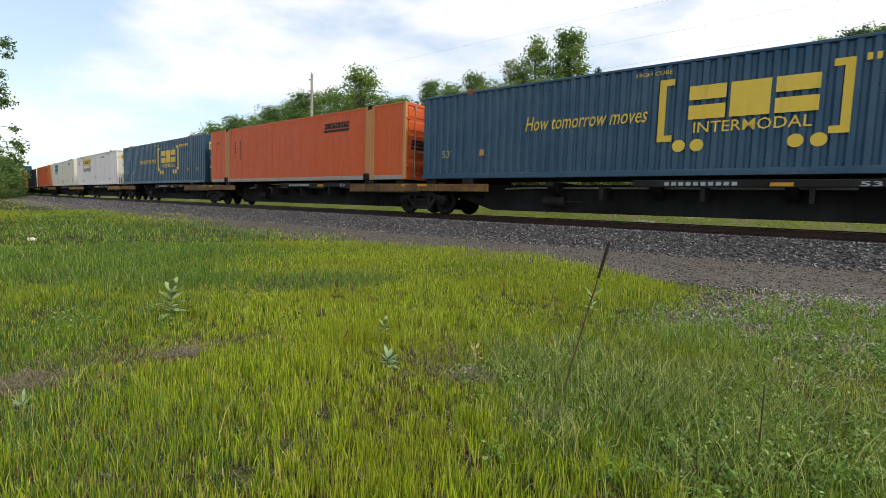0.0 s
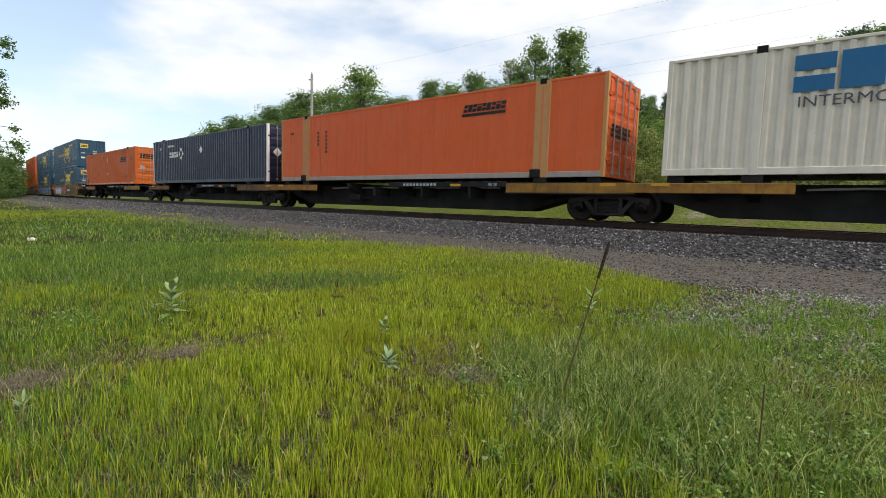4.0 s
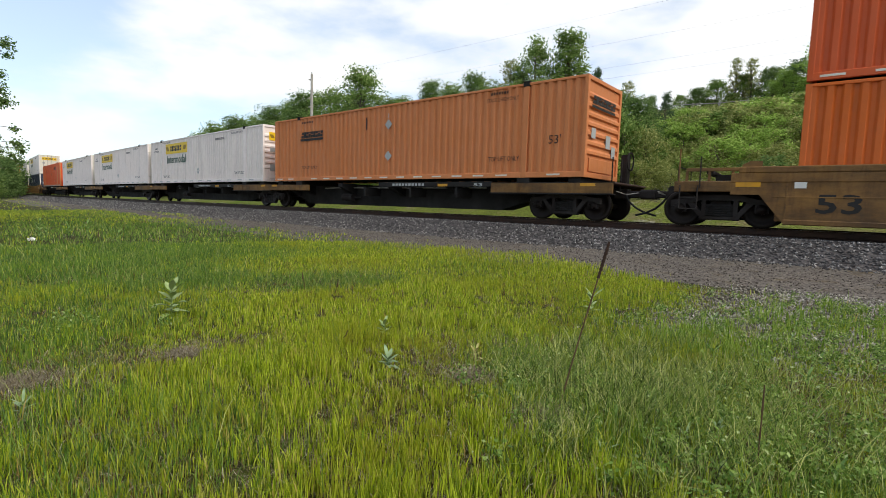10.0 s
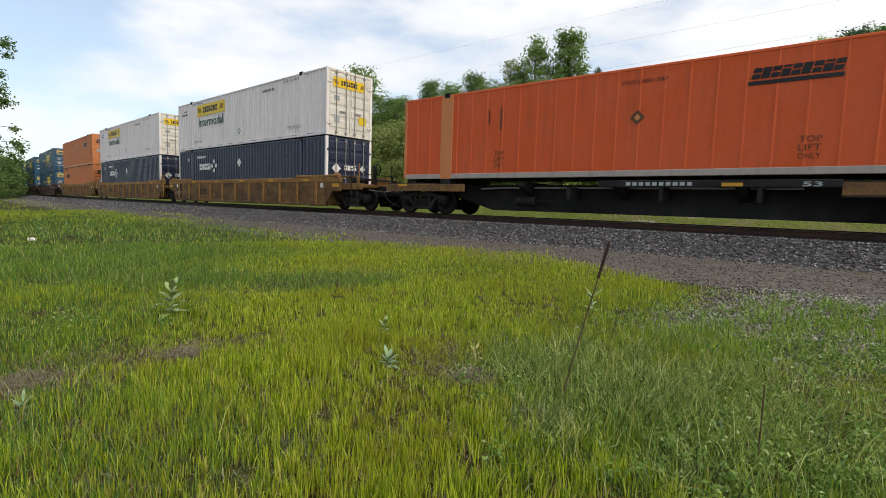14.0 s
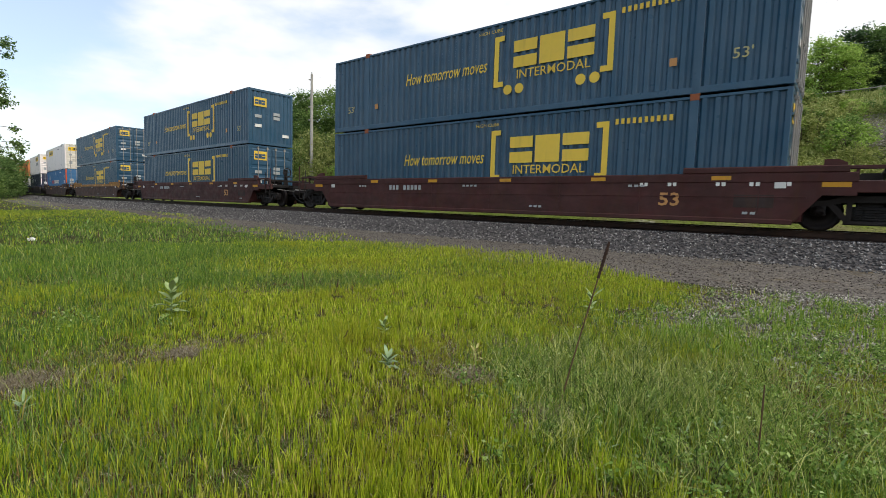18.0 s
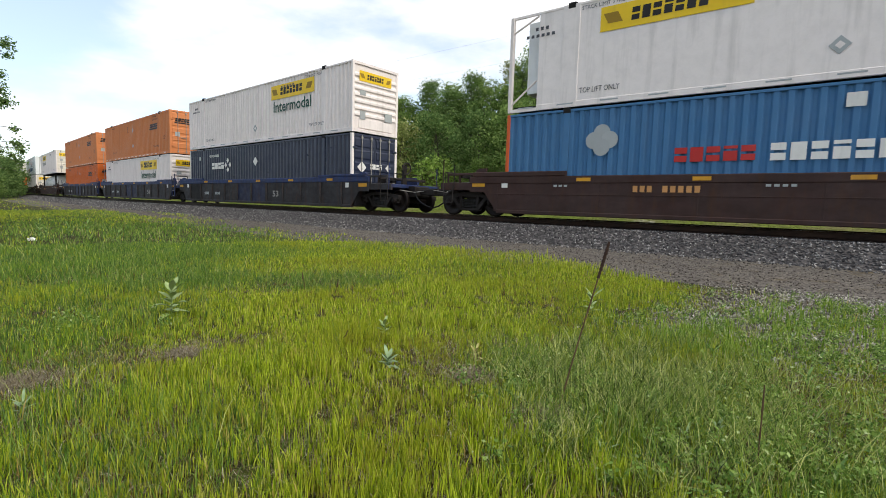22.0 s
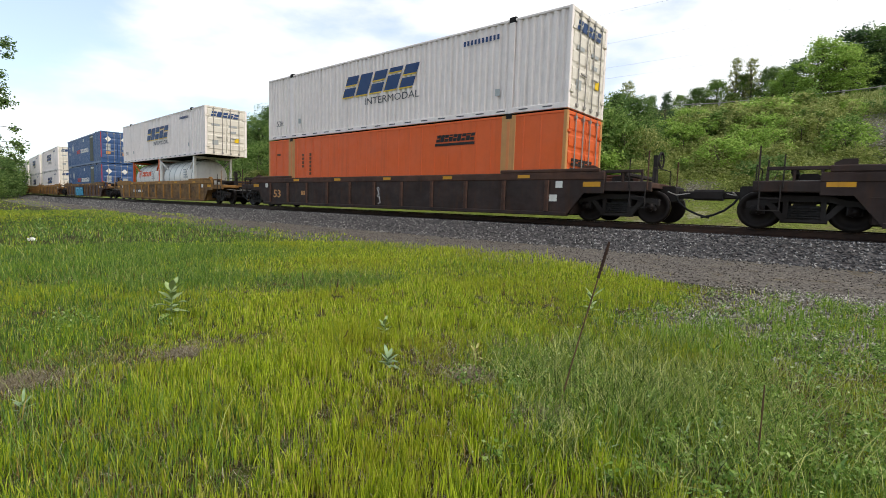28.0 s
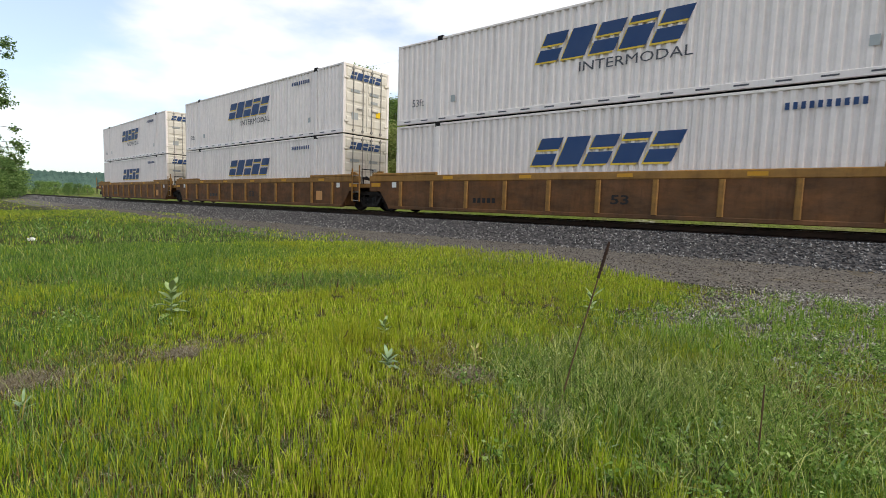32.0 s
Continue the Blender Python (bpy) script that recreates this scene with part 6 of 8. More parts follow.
MAT["rail"] = rail_mat()
for q0 in (0.755, -0.755):
    me = sweep("rail", rail_profile(), q0, graded([(-700, -120, 60), (-120, 40, 160), (40, 700, 40)]))
    me.materials.append(MAT["rail"])
    tagged(new("rail", me), "brown steel rail with a worn head", "rail", "rails", "structure")
    me = sweep("rail_head", [(-0.024, 0.0005), (0.024, 0.0005), (0.024, 0.0015), (-0.024, 0.0015)], q0, graded([(-700, -120, 60), (-120, 40, 160), (40, 700, 40)]))
    me.materials.append(MAT["steel"])
    tagged(new("rail_running_band", me), "bright worn running band of the rail", "rail", "rails", "structure")


def sleepers():
    m, nt, bs = base_mat("creosoted_wood", 0.9)
    v = tex(nt)
    c = mix_col(nt, noise_fac(nt, v, 6, 0.3, 0.7), srgb(62, 50, 42), srgb(84, 74, 66))
    nt.links.new(c, bs.inputs["Base Color"])
    me = Geo().bbox(-0.115, 0.115, -1.3, 1.3, -0.36, -0.182, 0.012).mesh("sleeper")
    me.materials.append(m)
    s = -95.0
    k = 0
    first = None
    while s < 24:
        if first is None:
            first = tagged(new("sleeper", me), "creosoted wooden sleeper set in ballast", "sleeper", "track sleepers")
            first.matrix_basis = place(s)
        else:
            copy_thing(first, place(s))
        s += 0.53


sleepers()


# ---------------- loose stones of the ballast and the road ----------------
def stones(name, label, s_q_r, mat, seed):
    """Many small angular stones as one mesh; s_q_r: arrays of place and radius."""
    rs = np.random.RandomState(seed)
    s, q, r = s_q_r
    n = len(s)
    x, y = spot(s, q)
    z = ground_z(s, q) + r * 0.25
    shape = np.array([(1, 0, 0), (-1, 0, 0), (0, 1, 0), (0, -1, 0), (0, 0, 1), (0, 0, -1)], float)
    tri = np.array([(0, 2, 4), (2, 1, 4), (1, 3, 4), (3, 0, 4), (2, 0, 5), (1, 2, 5), (3, 1, 5), (0, 3, 5)])
    v = shape[None] * rs.uniform(0.55, 1.25, (n, 6, 1)) + rs.uniform(-0.3, 0.3, (n, 6, 3))
    v *= np.array([1.0, 0.85, 0.7])[None, None] * r[:, None, None]
    a = rs.uniform(0, 6.28, n)
    ca, sa = np.cos(a)[:, None], np.sin(a)[:, None]
    vx, vy = v[..., 0] * ca - v[..., 1] * sa, v[..., 0] * sa + v[..., 1] * ca
    co = np.stack([vx + x[:, None], vy + y[:, None], v[..., 2] + z[:, None]], -1).reshape(-1, 3)
    f = (np.arange(n)[:, None, None] * 6 + tri[None]).reshape(-1, 3)
    return tagged(raw_object(name, co, f, mat), label, "gravel", kind="stuff")


def raw_object(name, co, f, mat, smooth=False):
    k = f.shape[1]
    me = bpy.data.meshes.new(name)
    me.vertices.add(len(co))
    me.vertices.foreach_set("co", np.ascontiguousarray(co, dtype=np.float32).ravel())
    me.loops.add(f.size)
    me.loops.foreach_set("vertex_index", f.ravel().astype(np.int32))
    me.polygons.add(len(f))
    me.polygons.foreach_set("loop_start", (np.arange(len(f)) * k).astype(np.int32))
    me.materials.append(mat)
    me.update()
    if smooth:
        me.shade_smooth()
    return new(name, me)


def island_mat(name, stops, rough=0.9, trans=0.0, patch=None, patch_scale=0.5, spec=0.2, brown=None):
    """Colour picked piece by piece, and drifting in patches over the place."""
    m, nt, bs = base_mat(name, rough, 0, spec)
    g = nt.nodes.new("ShaderNodeNewGeometry")
    cr = nt.nodes.new("ShaderNodeValToRGB")
    els = cr.color_ramp.elements
    while len(els) < len(stops):
        els.new(0.5)
    for e, (p, c) in zip(els, stops):
        e.position, e.color = p, c
    nt.links.new(g.outputs["Random Per Island"], cr.inputs[0])
    c = cr.outputs[0]
    if patch:
        tc = nt.nodes.new("ShaderNodeTexCoord")
        c = mix_col(nt, noise_fac(nt, tc.outputs["Object"], patch_scale, 0.42, 0.66, 4), c, mix_col(nt, 0.75, c, patch))
    if brown:
        tc = nt.nodes.new("ShaderNodeTexCoord")
        c = mix_col(nt, noise_fac(nt, tc.outputs["Object"], 4.5, 0.54, 0.78, 5), c, mix_col(nt, 0.5, c, brown))
    nt.links.new(c, bs.inputs["Base Color"])
    if trans:
        t = nt.nodes.new("ShaderNodeBsdfTranslucent")
        nt.links.new(c, t.inputs[0])
        mx = nt.nodes.new("ShaderNodeMixShader")
        mx.inputs[0].default_value = trans
        out = nt.nodes["Material Output"]
        nt.links.new(bs.outputs[0], mx.inputs[1])
        nt.links.new(t.outputs[0], mx.inputs[2])
        nt.links.new(mx.outputs[0], out.inputs[0])
    return m


def ballast():
    rs = np.random.RandomState(3)
    m = island_mat("crushed_granite", [(0.0, srgb(54, 52, 54)), (0.5, srgb(88, 86, 86)), (0.8, srgb(118, 115, 113)), (1.0, srgb(172, 168, 164))])
    n = 66000
    s = np.concatenate([rs.uniform(-14, 18, n // 2), rs.uniform(-45, -14, n // 3), rs.uniform(-100, -45, n // 6)])
    q = rs.uniform(-0.6, 2.95, len(s)) + rs.exponential(0.12, len(s))
    far = np.clip((-s - 10) / 60, 0, 1)
    r = rs.uniform(0.020, 0.042, len(s)) * (1 + 0.7 * far)
    stones("ballast_stones", "grey crushed stone ballast beside the rail", (s, q, r), m, 5)
    m2 = island_mat("road_grit", [(0.0, srgb(52, 47, 42)), (0.6, srgb(84, 78, 70)), (1.0, srgb(142, 134, 122))])
    n = 17000
    s = np.concatenate([rs.uniform(-12, 16, n * 2 // 3), rs.uniform(-40, -12, n // 3)])
    q = 2.8 + 3.9 * rs.beta(1.2, 1.0, len(s)) + rs.exponential(0.35, len(s))
    r = rs.uniform(0.008, 0.024, len(s))
    stones("road_grit", "fine grey grit on the service road", (s, q, r), m2, 6)


ballast()


# ---------------- plants ----------------
def sq_of(x, y):
    """s and q of a plan place (near the visible stretch)."""
    x, y = np.asarray(x, float), np.asarray(y, float)
    s = np.zeros_like(x)
    for _ in range(6):
        px, py = spot(s)
        h = heading(s)
        s = s + (x - px) * np.cos(h) + (y - py) * np.sin(h)
    px, py = spot(s)
    h = heading(s)
    return s, (x - px) * np.sin(h) - (y - py) * np.cos(h)


def height_at(x, y):
    s, q = sq_of(np.array([x]), np.array([y]))
    return float(ground_z(s, q)[0])


def field_noise(x, y, k, seed):
    """A smooth patchy value between 0 and 1."""
    rs = np.random.RandomState(seed)
    v = np.zeros_like(x)
    for j in range(6):
        a = rs.uniform(0, 6.28)
        f = k * rs.uniform(0.6, 2.2)
        v += np.sin(f * (x * np.cos(a) + y * np.sin(a)) + rs.uniform(0, 6.28))
    return 0.5 + v / 6.0


def blades(name, label, x, y, h, w, lean, mat, seed, droop=0.5):
    """Bent tapered blades of three triangles each."""
    rs = np.random.RandomState(seed)
    n = len(x)
    s, q = sq_of(x, y)
    z = ground_z(s, q)
    a = rs.uniform(0, 6.28, n)
    d = rs.uniform(0, 6.28, n)
    ux, uy = np.cos(a) * w / 2, np.sin(a) * w / 2
    lx, ly = np.cos(d) * lean * h, np.sin(d) * lean * h
    p = np.zeros((n, 5, 3))
    b = np.stack([x, y, z - 0.004], -1)
    off = np.stack([ux, uy, 0 * ux], -1)
    up = np.sqrt(np.clip(1 - lean * lean, 0.02, 1))
    p[:, 0], p[:, 1] = b - off, b + off
    mid = b + np.stack([lx * 0.42, ly * 0.42, h * 0.58 * (0.4 + 0.6 * up)], -1)
    p[:, 2], p[:, 3] = mid - off * 0.85, mid + off * 0.85
    p[:, 4] = b + np.stack([lx, ly, h * up], -1)
    tri = np.array([(0, 1, 3), (0, 3, 2), (2, 3, 4)])
    f = (np.arange(n)[:, None, None] * 5 + tri[None]).reshape(-1, 3)
    return tagged(raw_object(name, p.reshape(-1, 3), f, mat), label, "grass", kind="stuff")


def wedge(rs, n, r0, r1, a0=-46, a1=46):
    """Plan places in the fan before the camera, even over its area."""
    u = rs.uniform(0, 1, n)
    r = np.sqrt(r0 * r0 + u * (r1 * r1 - r0 * r0))
    t = np.radians(rs.uniform(a0, a1, n))
    return r * np.sin(t), r * np.cos(t)


# patches of coarse dark grass, and bare spots, most of dead straw: x, y, reach, strength
COARSE = [(-12.0, 16.0, 5.0, 0.8), (-1.3, 2.05, 0.7, 0.5), (-2.1, 2.5, 0.7, 0.4), (-6.5, 9.5, 3.6, 0.75), (-9.0, 14.0, 4.0, 0.6), (1.2, 2.75, 0.75, 0.8), (1.55, 2.2, 0.6, 0.8), (2.2, 2.9, 0.7, 0.35), (2.5, 3.9, 0.9, 0.3), (-2.0, 7.0, 0.9, 0.95), (-3.6, 6.9, 1.2, 0.85), (3.9, 3.4, 0.9, 0.3), (-2.9, 3.6, 0.8, 0.6), (-3.2, 4.6, 1.4, 0.5), (0.75, 3.5, 0.6, 0.6), (-1.3, 7.3, 0.7, 0.8), (-4.6, 7.4, 1.4, 0.9), (-6.4, 7.6, 1.6, 0.85), (3.4, 4.8, 1.1, 0.4), (5.0, 5.8, 1.3, 0.4)]
# the spot at 1.2, 2.1 stands in for deep shade among tall grass
BARE = [(-1.95, 3.62, 0.13, 1.0), (-2.6, 2.95, 0.22, 1.0), (0.22, 3.28, 0.13, 0.7), (0.56, 2.62, 0.22, 0.75), (1.0, 3.05, 0.16, 0.7), (-0.72, 2.35, 0.12, 0.6), (-1.35, 2.55, 0.10, 0.6), (0.2, 2.1, 0.12, 0.6), (1.75, 2.45, 0.16, 0.6), (1.2, 2.1, 0.30, 0.6), (-9.6, 12.6, 0.3, 0.6)]
# where the field runs out over gravel: x, y, reach, strength
GRAVEL = [(2.2, 4.9, 0.55, 0.6), (3.0, 5.2, 0.8, 0.85), (4.0, 5.9, 1.1, 0.95), (5.2, 6.2, 1.1, 0.95), (3.9, 4.6, 0.9, 0.8), (4.9, 5.0, 1.1, 0.85), (3.0, 3.9, 0.5, 0.55), (6.0, 6.6, 1.2, 0.95)]


def blobs(x, y, spots):
    v = np.zeros_like(x)
    for cx, cy, r, k in spots:
        v = np.maximum(v, k * np.exp(-(((x - cx) ** 2 + (y - cy) ** 2) / (r * r)) ** 1.5))
    return v


def grass_edge(s):
    """Where the grass ends towards the service road."""
    return np.interp(s, [-70, -30, -8, 2.5, 6.4, 9.0, 10.8, 12.5], [4.0, 4.5, 4.9, 5.4, 5.7, 6.2, 6.6, 6.9])


def grass():
    rs = np.random.RandomState(11)
    rust = srgb(128, 92, 44)
    bright = island_mat("young_grass", [(0.0, srgb(80, 104, 18)), (0.35, srgb(140, 162, 30)), (0.72, srgb(190, 204, 52)), (0.92, srgb(214, 216, 96)), (1.0, srgb(196, 166, 104))], 0.5, 0.36, srgb(160, 166, 40), 0.9, 0.35, rust)
    dark = island_mat("coarse_grass", [(0.0, srgb(36, 66, 26)), (0.5, srgb(84, 120, 44)), (0.85, srgb(130, 158, 72)), (1.0, srgb(174, 170, 108))], 0.5, 0.25, srgb(110, 142, 40), 1.4, 0.35)
    dead = island_mat("dead_straw", [(0.0, srgb(74, 64, 50)), (0.5, srgb(126, 114, 92)), (0.85, srgb(160, 150, 124)), (1.0, srgb(196, 188, 164))], 0.8, 0.15)
    stub = island_mat("brown_stubble", [(0.0, srgb(76, 58, 34)), (0.4, srgb(118, 94, 50)), (0.7, srgb(146, 124, 64)), (1.0, srgb(116, 136, 46))], 0.7, 0.2)
    bands = [(1.5, 3.0, 33000, 1.0), (3.0, 5.0, 62000, 1.05), (5.0, 8.0, 98000, 1.25), (8.0, 14.0, 150000, 1.8), (14.0, 42.0, 170000, 4.2), (42.0, 120.0, 40000, 9.0)]
    for k, (r0, r1, n, sc) in enumerate(bands):
        # blades grow in tufts
        per = 14 if r0 < 8 else 4
        tx, ty = wedge(rs, n // per, r0, r1)
        sp = 0.020 * sc
        x = np.repeat(tx, per) + rs.normal(0, sp, (n // per) * per)
        y = np.repeat(ty, per) + rs.normal(0, sp, (n // per) * per)
        tuft = np.repeat(rs.gamma(4, 0.25, n // per), per)
        n = len(x)
        s, q = sq_of(x, y)
        edge = grass_edge(s) + 0.9 * (field_noise(x, y, 1.1, 3) - 0.5) + rs.normal(0, 0.25, n)
        thin = np.clip((q - edge) * 0.9, 0, 1)
        bare = np.clip(blobs(x, y, BARE) * 1.5, 0, 0.97)
        stony = np.clip(blobs(x, y, GRAVEL) * (0.9 + 0.4 * field_noise(x, y, 6.0, 15)), 0, 0.96)
        low = np.clip((0.30 - field_noise(x, y, 6.5, 9)) * 3, 0, 0.35) * (r0 < 5)
        strip = (s < -9) & (q > 3.0) & (rs.uniform(0, 1, n) < np.clip((field_noise(s, q * 3, 0.5, 77) - 0.5) * 1.6, 0, 0.5))
        keep = ((q > edge) & (rs.uniform(0, 1, n) < thin + 0.25) | strip) & (rs.uniform(0, 1, n) > bare) & (rs.uniform(0, 1, n) > low) & (rs.uniform(0, 1, n) > stony)
        x, y, tuft = x[keep], y[keep], tuft[keep]
        tone = blobs(x, y, COARSE) + 0.34 * (field_noise(x, y, 0.9, 21) - 0.5) + 0.2 * np.clip((-x - 0.5) / 3, 0, 1) + (0.2 if r0 >= 14 else 0.0)
        tall = 0.55 + 0.8 * field_noise(x, y, 1.6, 4) + 0.35 * (field_noise(x, y, 5.5, 31) - 0.5)
        if r0 >= 8:
            tall = np.maximum(tall, 0.85)
        is_dark = rs.uniform(0, 1, len(x)) < np.clip(tone * 1.15, 0.05, 0.92)
        for flag, mat, nm, lab in ((False, bright, "young_grass", "yellow-green young grass on rough ground"), (True, dark, "coarse_grass", "darker coarse grass in loose tufts")):
            i = is_dark == flag
            m = int(i.sum())
            h = (0.022 + 0.066 * rs.beta(1.6, 2.2, m) + 0.028 * tuft[i]) * tall[i] * (1.25 if flag else 1.0)
            w = (0.0026 + 0.0066 * rs.beta(1.4, 2.0, m)) * sc * (0.7 if flag else 1.0)
            blades(nm, lab, x[i], y[i], h, w, rs.beta(1.5, 3.0, m) * (1.0 if flag else 0.55), mat, 100 + k * 2 + flag)
    # short brown stubble under the young grass
    for k, (r0, r1, n, sc) in enumerate([(1.5, 4.5, 44000, 1.0), (4.5, 10.0, 52000, 1.7)]):
        x, y = wedge(rs, n, r0, r1)
        s, q = sq_of(x, y)
        i = (q > grass_edge(s) + 0.3) & (rs.uniform(0, 1, n) < 0.1 + 0.8 * field_noise(x, y, 2.6, 45) - 0.5 * blobs(x, y, GRAVEL))
        x, y = x[i], y[i]
        m = len(x)
        blades("brown_stubble", "short brown stubble under the grass", x, y, rs.uniform(0.025, 0.085, m), rs.uniform(0.0022, 0.0045, m) * sc, rs.beta(1.6, 1.6, m), stub, 320 + k)
    # dead straw lying between the tufts
    for k, (r0, r1, n, sc) in enumerate([(1.5, 4.5, 26000, 1.0), (4.5, 9.0, 16000, 1.6)]):
        x, y = wedge(rs, n, r0, r1)
        bx = rs.randint(0, 4, n // 3)
        cx = np.array([c[0] for c in BARE])[bx] + rs.normal(0, 0.6, n // 3) * np.array([c[2] for c in BARE])[bx]
        cy = np.array([c[1] for c in BARE])[bx] + rs.normal(0, 0.6, n // 3) * np.array([c[2] for c in BARE])[bx]
        if k == 0:
            x, y = np.concatenate([x, cx]), np.concatenate([y, cy])
        s, q = sq_of(x, y)
        i = q > 6.6
        x, y = x[i], y[i]
        m = len(x)
        blades("dead_straw", "dead straw lying between the grass tufts", x, y, rs.uniform(0.05, 0.14, m), rs.uniform(0.002, 0.0045, m) * sc, rs.uniform(0.90, 0.995, m), dead, 300 + k)
    # long leaning stems in the coarse patches
    n = 5200
    j = rs.choice(len(COARSE), n, p=np.array([0.03, 0.02, 0.02, 0.09, 0.06, 0.18, 0.12, 0.12, 0.08, 0.03, 0.03, 0.03, 0.01, 0.0, 0.10, 0.02, 0.02, 0.01, 0.02, 0.01]))
    C = np.array(COARSE)
    x, y = C[j, 0] + rs.normal(0, 0.6, n) * C[j, 2], C[j, 1] + rs.normal(0, 0.6, n) * C[j, 2]
    s, q = sq_of(x, y)
    i = (q > 6.6) & (y > 1.6)
    x, y = x[i], y[i]
    m = len(x)
    stem = island_mat("pale_grass_stems", [(0.0, srgb(104, 134, 44)), (0.6, srgb(146, 166, 76)), (1.0, srgb(196, 196, 126))], 0.5, 0.3)
    far = np.clip(np.hypot(x, y) / 5, 1, 3)
    blades("grass_stems", "long pale leaning grass stems", x, y, rs.uniform(0.14, 0.36, m), rs.uniform(0.0022, 0.004, m) * far, rs.beta(2.5, 2.0, m), stem, 350)


grass()


def low_leaves():
    """Small round-leaved weeds that spread over the gravelly and coarse ground."""
    rs = np.random.RandomState(71)
    m = island_mat("small_weed_leaves", [(0.0, srgb(70, 100, 40)), (0.5, srgb(116, 146, 58)), (0.85, srgb(150, 174, 88)), (1.0, srgb(188, 200, 146))], 0.6, 0.3, spec=0.3)
    spread = [(x, y, r, 0.2 * k) for x, y, r, k in GRAVEL] + [(1.3, 2.6, 0.8, 0.6), (1.9, 2.2, 0.7, 0.7), (2.4, 3.0, 0.9, 0.3), (0.7, 3.2, 0.5, 0.3), (-3.0, 4.4, 0.8, 0.15), (3.4, 3.7, 0.8, 0.3)]
    A = np.array(spread)
    n = 850
    j = rs.choice(len(A), n, p=A[:, 2] * A[:, 3] / (A[:, 2] * A[:, 3]).sum())
    x, y = A[j, 0] + rs.normal(0, 0.55, n) * A[j, 2], A[j, 1] + rs.normal(0, 0.55, n) * A[j, 2]
    s, q = sq_of(x, y)
    i = (q > grass_edge(s) - 0.1) & (y > 1.6)
    x, y, s, q = x[i], y[i], s[i], q[i]
    r = rs.uniform(0.04, 0.12, len(x))
    c = np.stack([x, y, ground_z(s, q) + r * 0.75], -1)
    co, f = leaf_cloud(rs, c, r, 24000, 0.0105, 0.7)
    tagged(raw_object("small_weed_leaves", co, f, m), "spreading weeds with small round green leaves", "weeds", kind="stuff")


def tussocks():
    """Tangled clumps of long thin grass, and broad blades over the gravelly edge."""
    rs = np.random.RandomState(51)
    mixed = island_mat("tangled_grass", [(0.0, srgb(34, 52, 18)), (0.45, srgb(88, 114, 40)), (0.7, srgb(160, 174, 80)), (1.0, srgb(208, 204, 140))], 0.45, 0.3, spec=0.35)
    k = 95
    cx, cy = 1.25 + rs.normal(0, 0.55, k), 2.75 + rs.normal(0, 0.42, k)
    cx[60:], cy[60:] = rs.uniform(0.5, 2.4, 35), rs.uniform(3.0, 4.2, 35)
    per = 105
    x, y = np.repeat(cx, per) + rs.normal(0, 0.07, k * per), np.repeat(cy, per) + rs.normal(0, 0.07, k * per)
    s, q = sq_of(x, y)
    i = (q > 6.3) & (y > 1.5)
    x, y = x[i], y[i]
    m = len(x)
    blades("tussock_grass", "tangled tussocks of long dark and pale grass", x, y, rs.uniform(0.08, 0.28, m), rs.uniform(0.0024, 0.0052, m), rs.beta(3.0, 1.2, m), mixed, 52)
    broad = island_mat("broad_grass", [(0.0, srgb(92, 126, 34)), (0.5, srgb(128, 158, 46)), (1.0, srgb(164, 186, 84))], 0.5, 0.34, spec=0.35)
    k = 190
    a = rs.uniform(0, 1, k)
    cx, cy = 2.0 + 4.6 * a, 4.3 + 2.4 * a * rs.uniform(0.2, 1.2, k) + rs.normal(0, 0.5, k)
    per = 9
    x, y = np.repeat(cx, per) + rs.normal(0, 0.03, k * per), np.repeat(cy, per) + rs.normal(0, 0.03, k * per)
    s, q = sq_of(x, y)
    i = q > grass_edge(s) + 0.15
    x, y = x[i], y[i]
    m = len(x)
    blades("broad_grass", "single broad grass blades standing on gravelly soil", x, y, rs.uniform(0.07, 0.20, m), rs.uniform(0.007, 0.012, m), rs.beta(1.5, 3.5, m), broad, 53)
    # stones showing between them
    n = 30000
    A = np.array(GRAVEL + [(0.56, 2.62, 0.25, 0.3), (1.0, 3.05, 0.2, 0.2)])
    j = rs.choice(len(A), n, p=A[:, 2] ** 2 * A[:, 3] / (A[:, 2] ** 2 * A[:, 3]).sum())
    x, y = A[j, 0] + rs.normal(0, 0.6, n) * A[j, 2], A[j, 1] + rs.normal(0, 0.6, n) * A[j, 2]
    s, q = sq_of(x, y)
    i = (q > 6.0) & (y > 1.6)
    m2 = island_mat("field_gravel", [(0.0, srgb(64, 60, 54)), (0.6, srgb(112, 107, 98)), (1.0, srgb(184, 178, 166))])
    stones("field_gravel", "grey stones scattered among the grass", (s[i], q[i], 0.009 + 0.030 * rs.beta(1.2, 2.4, int(i.sum()))), m2, 54)


tussocks()


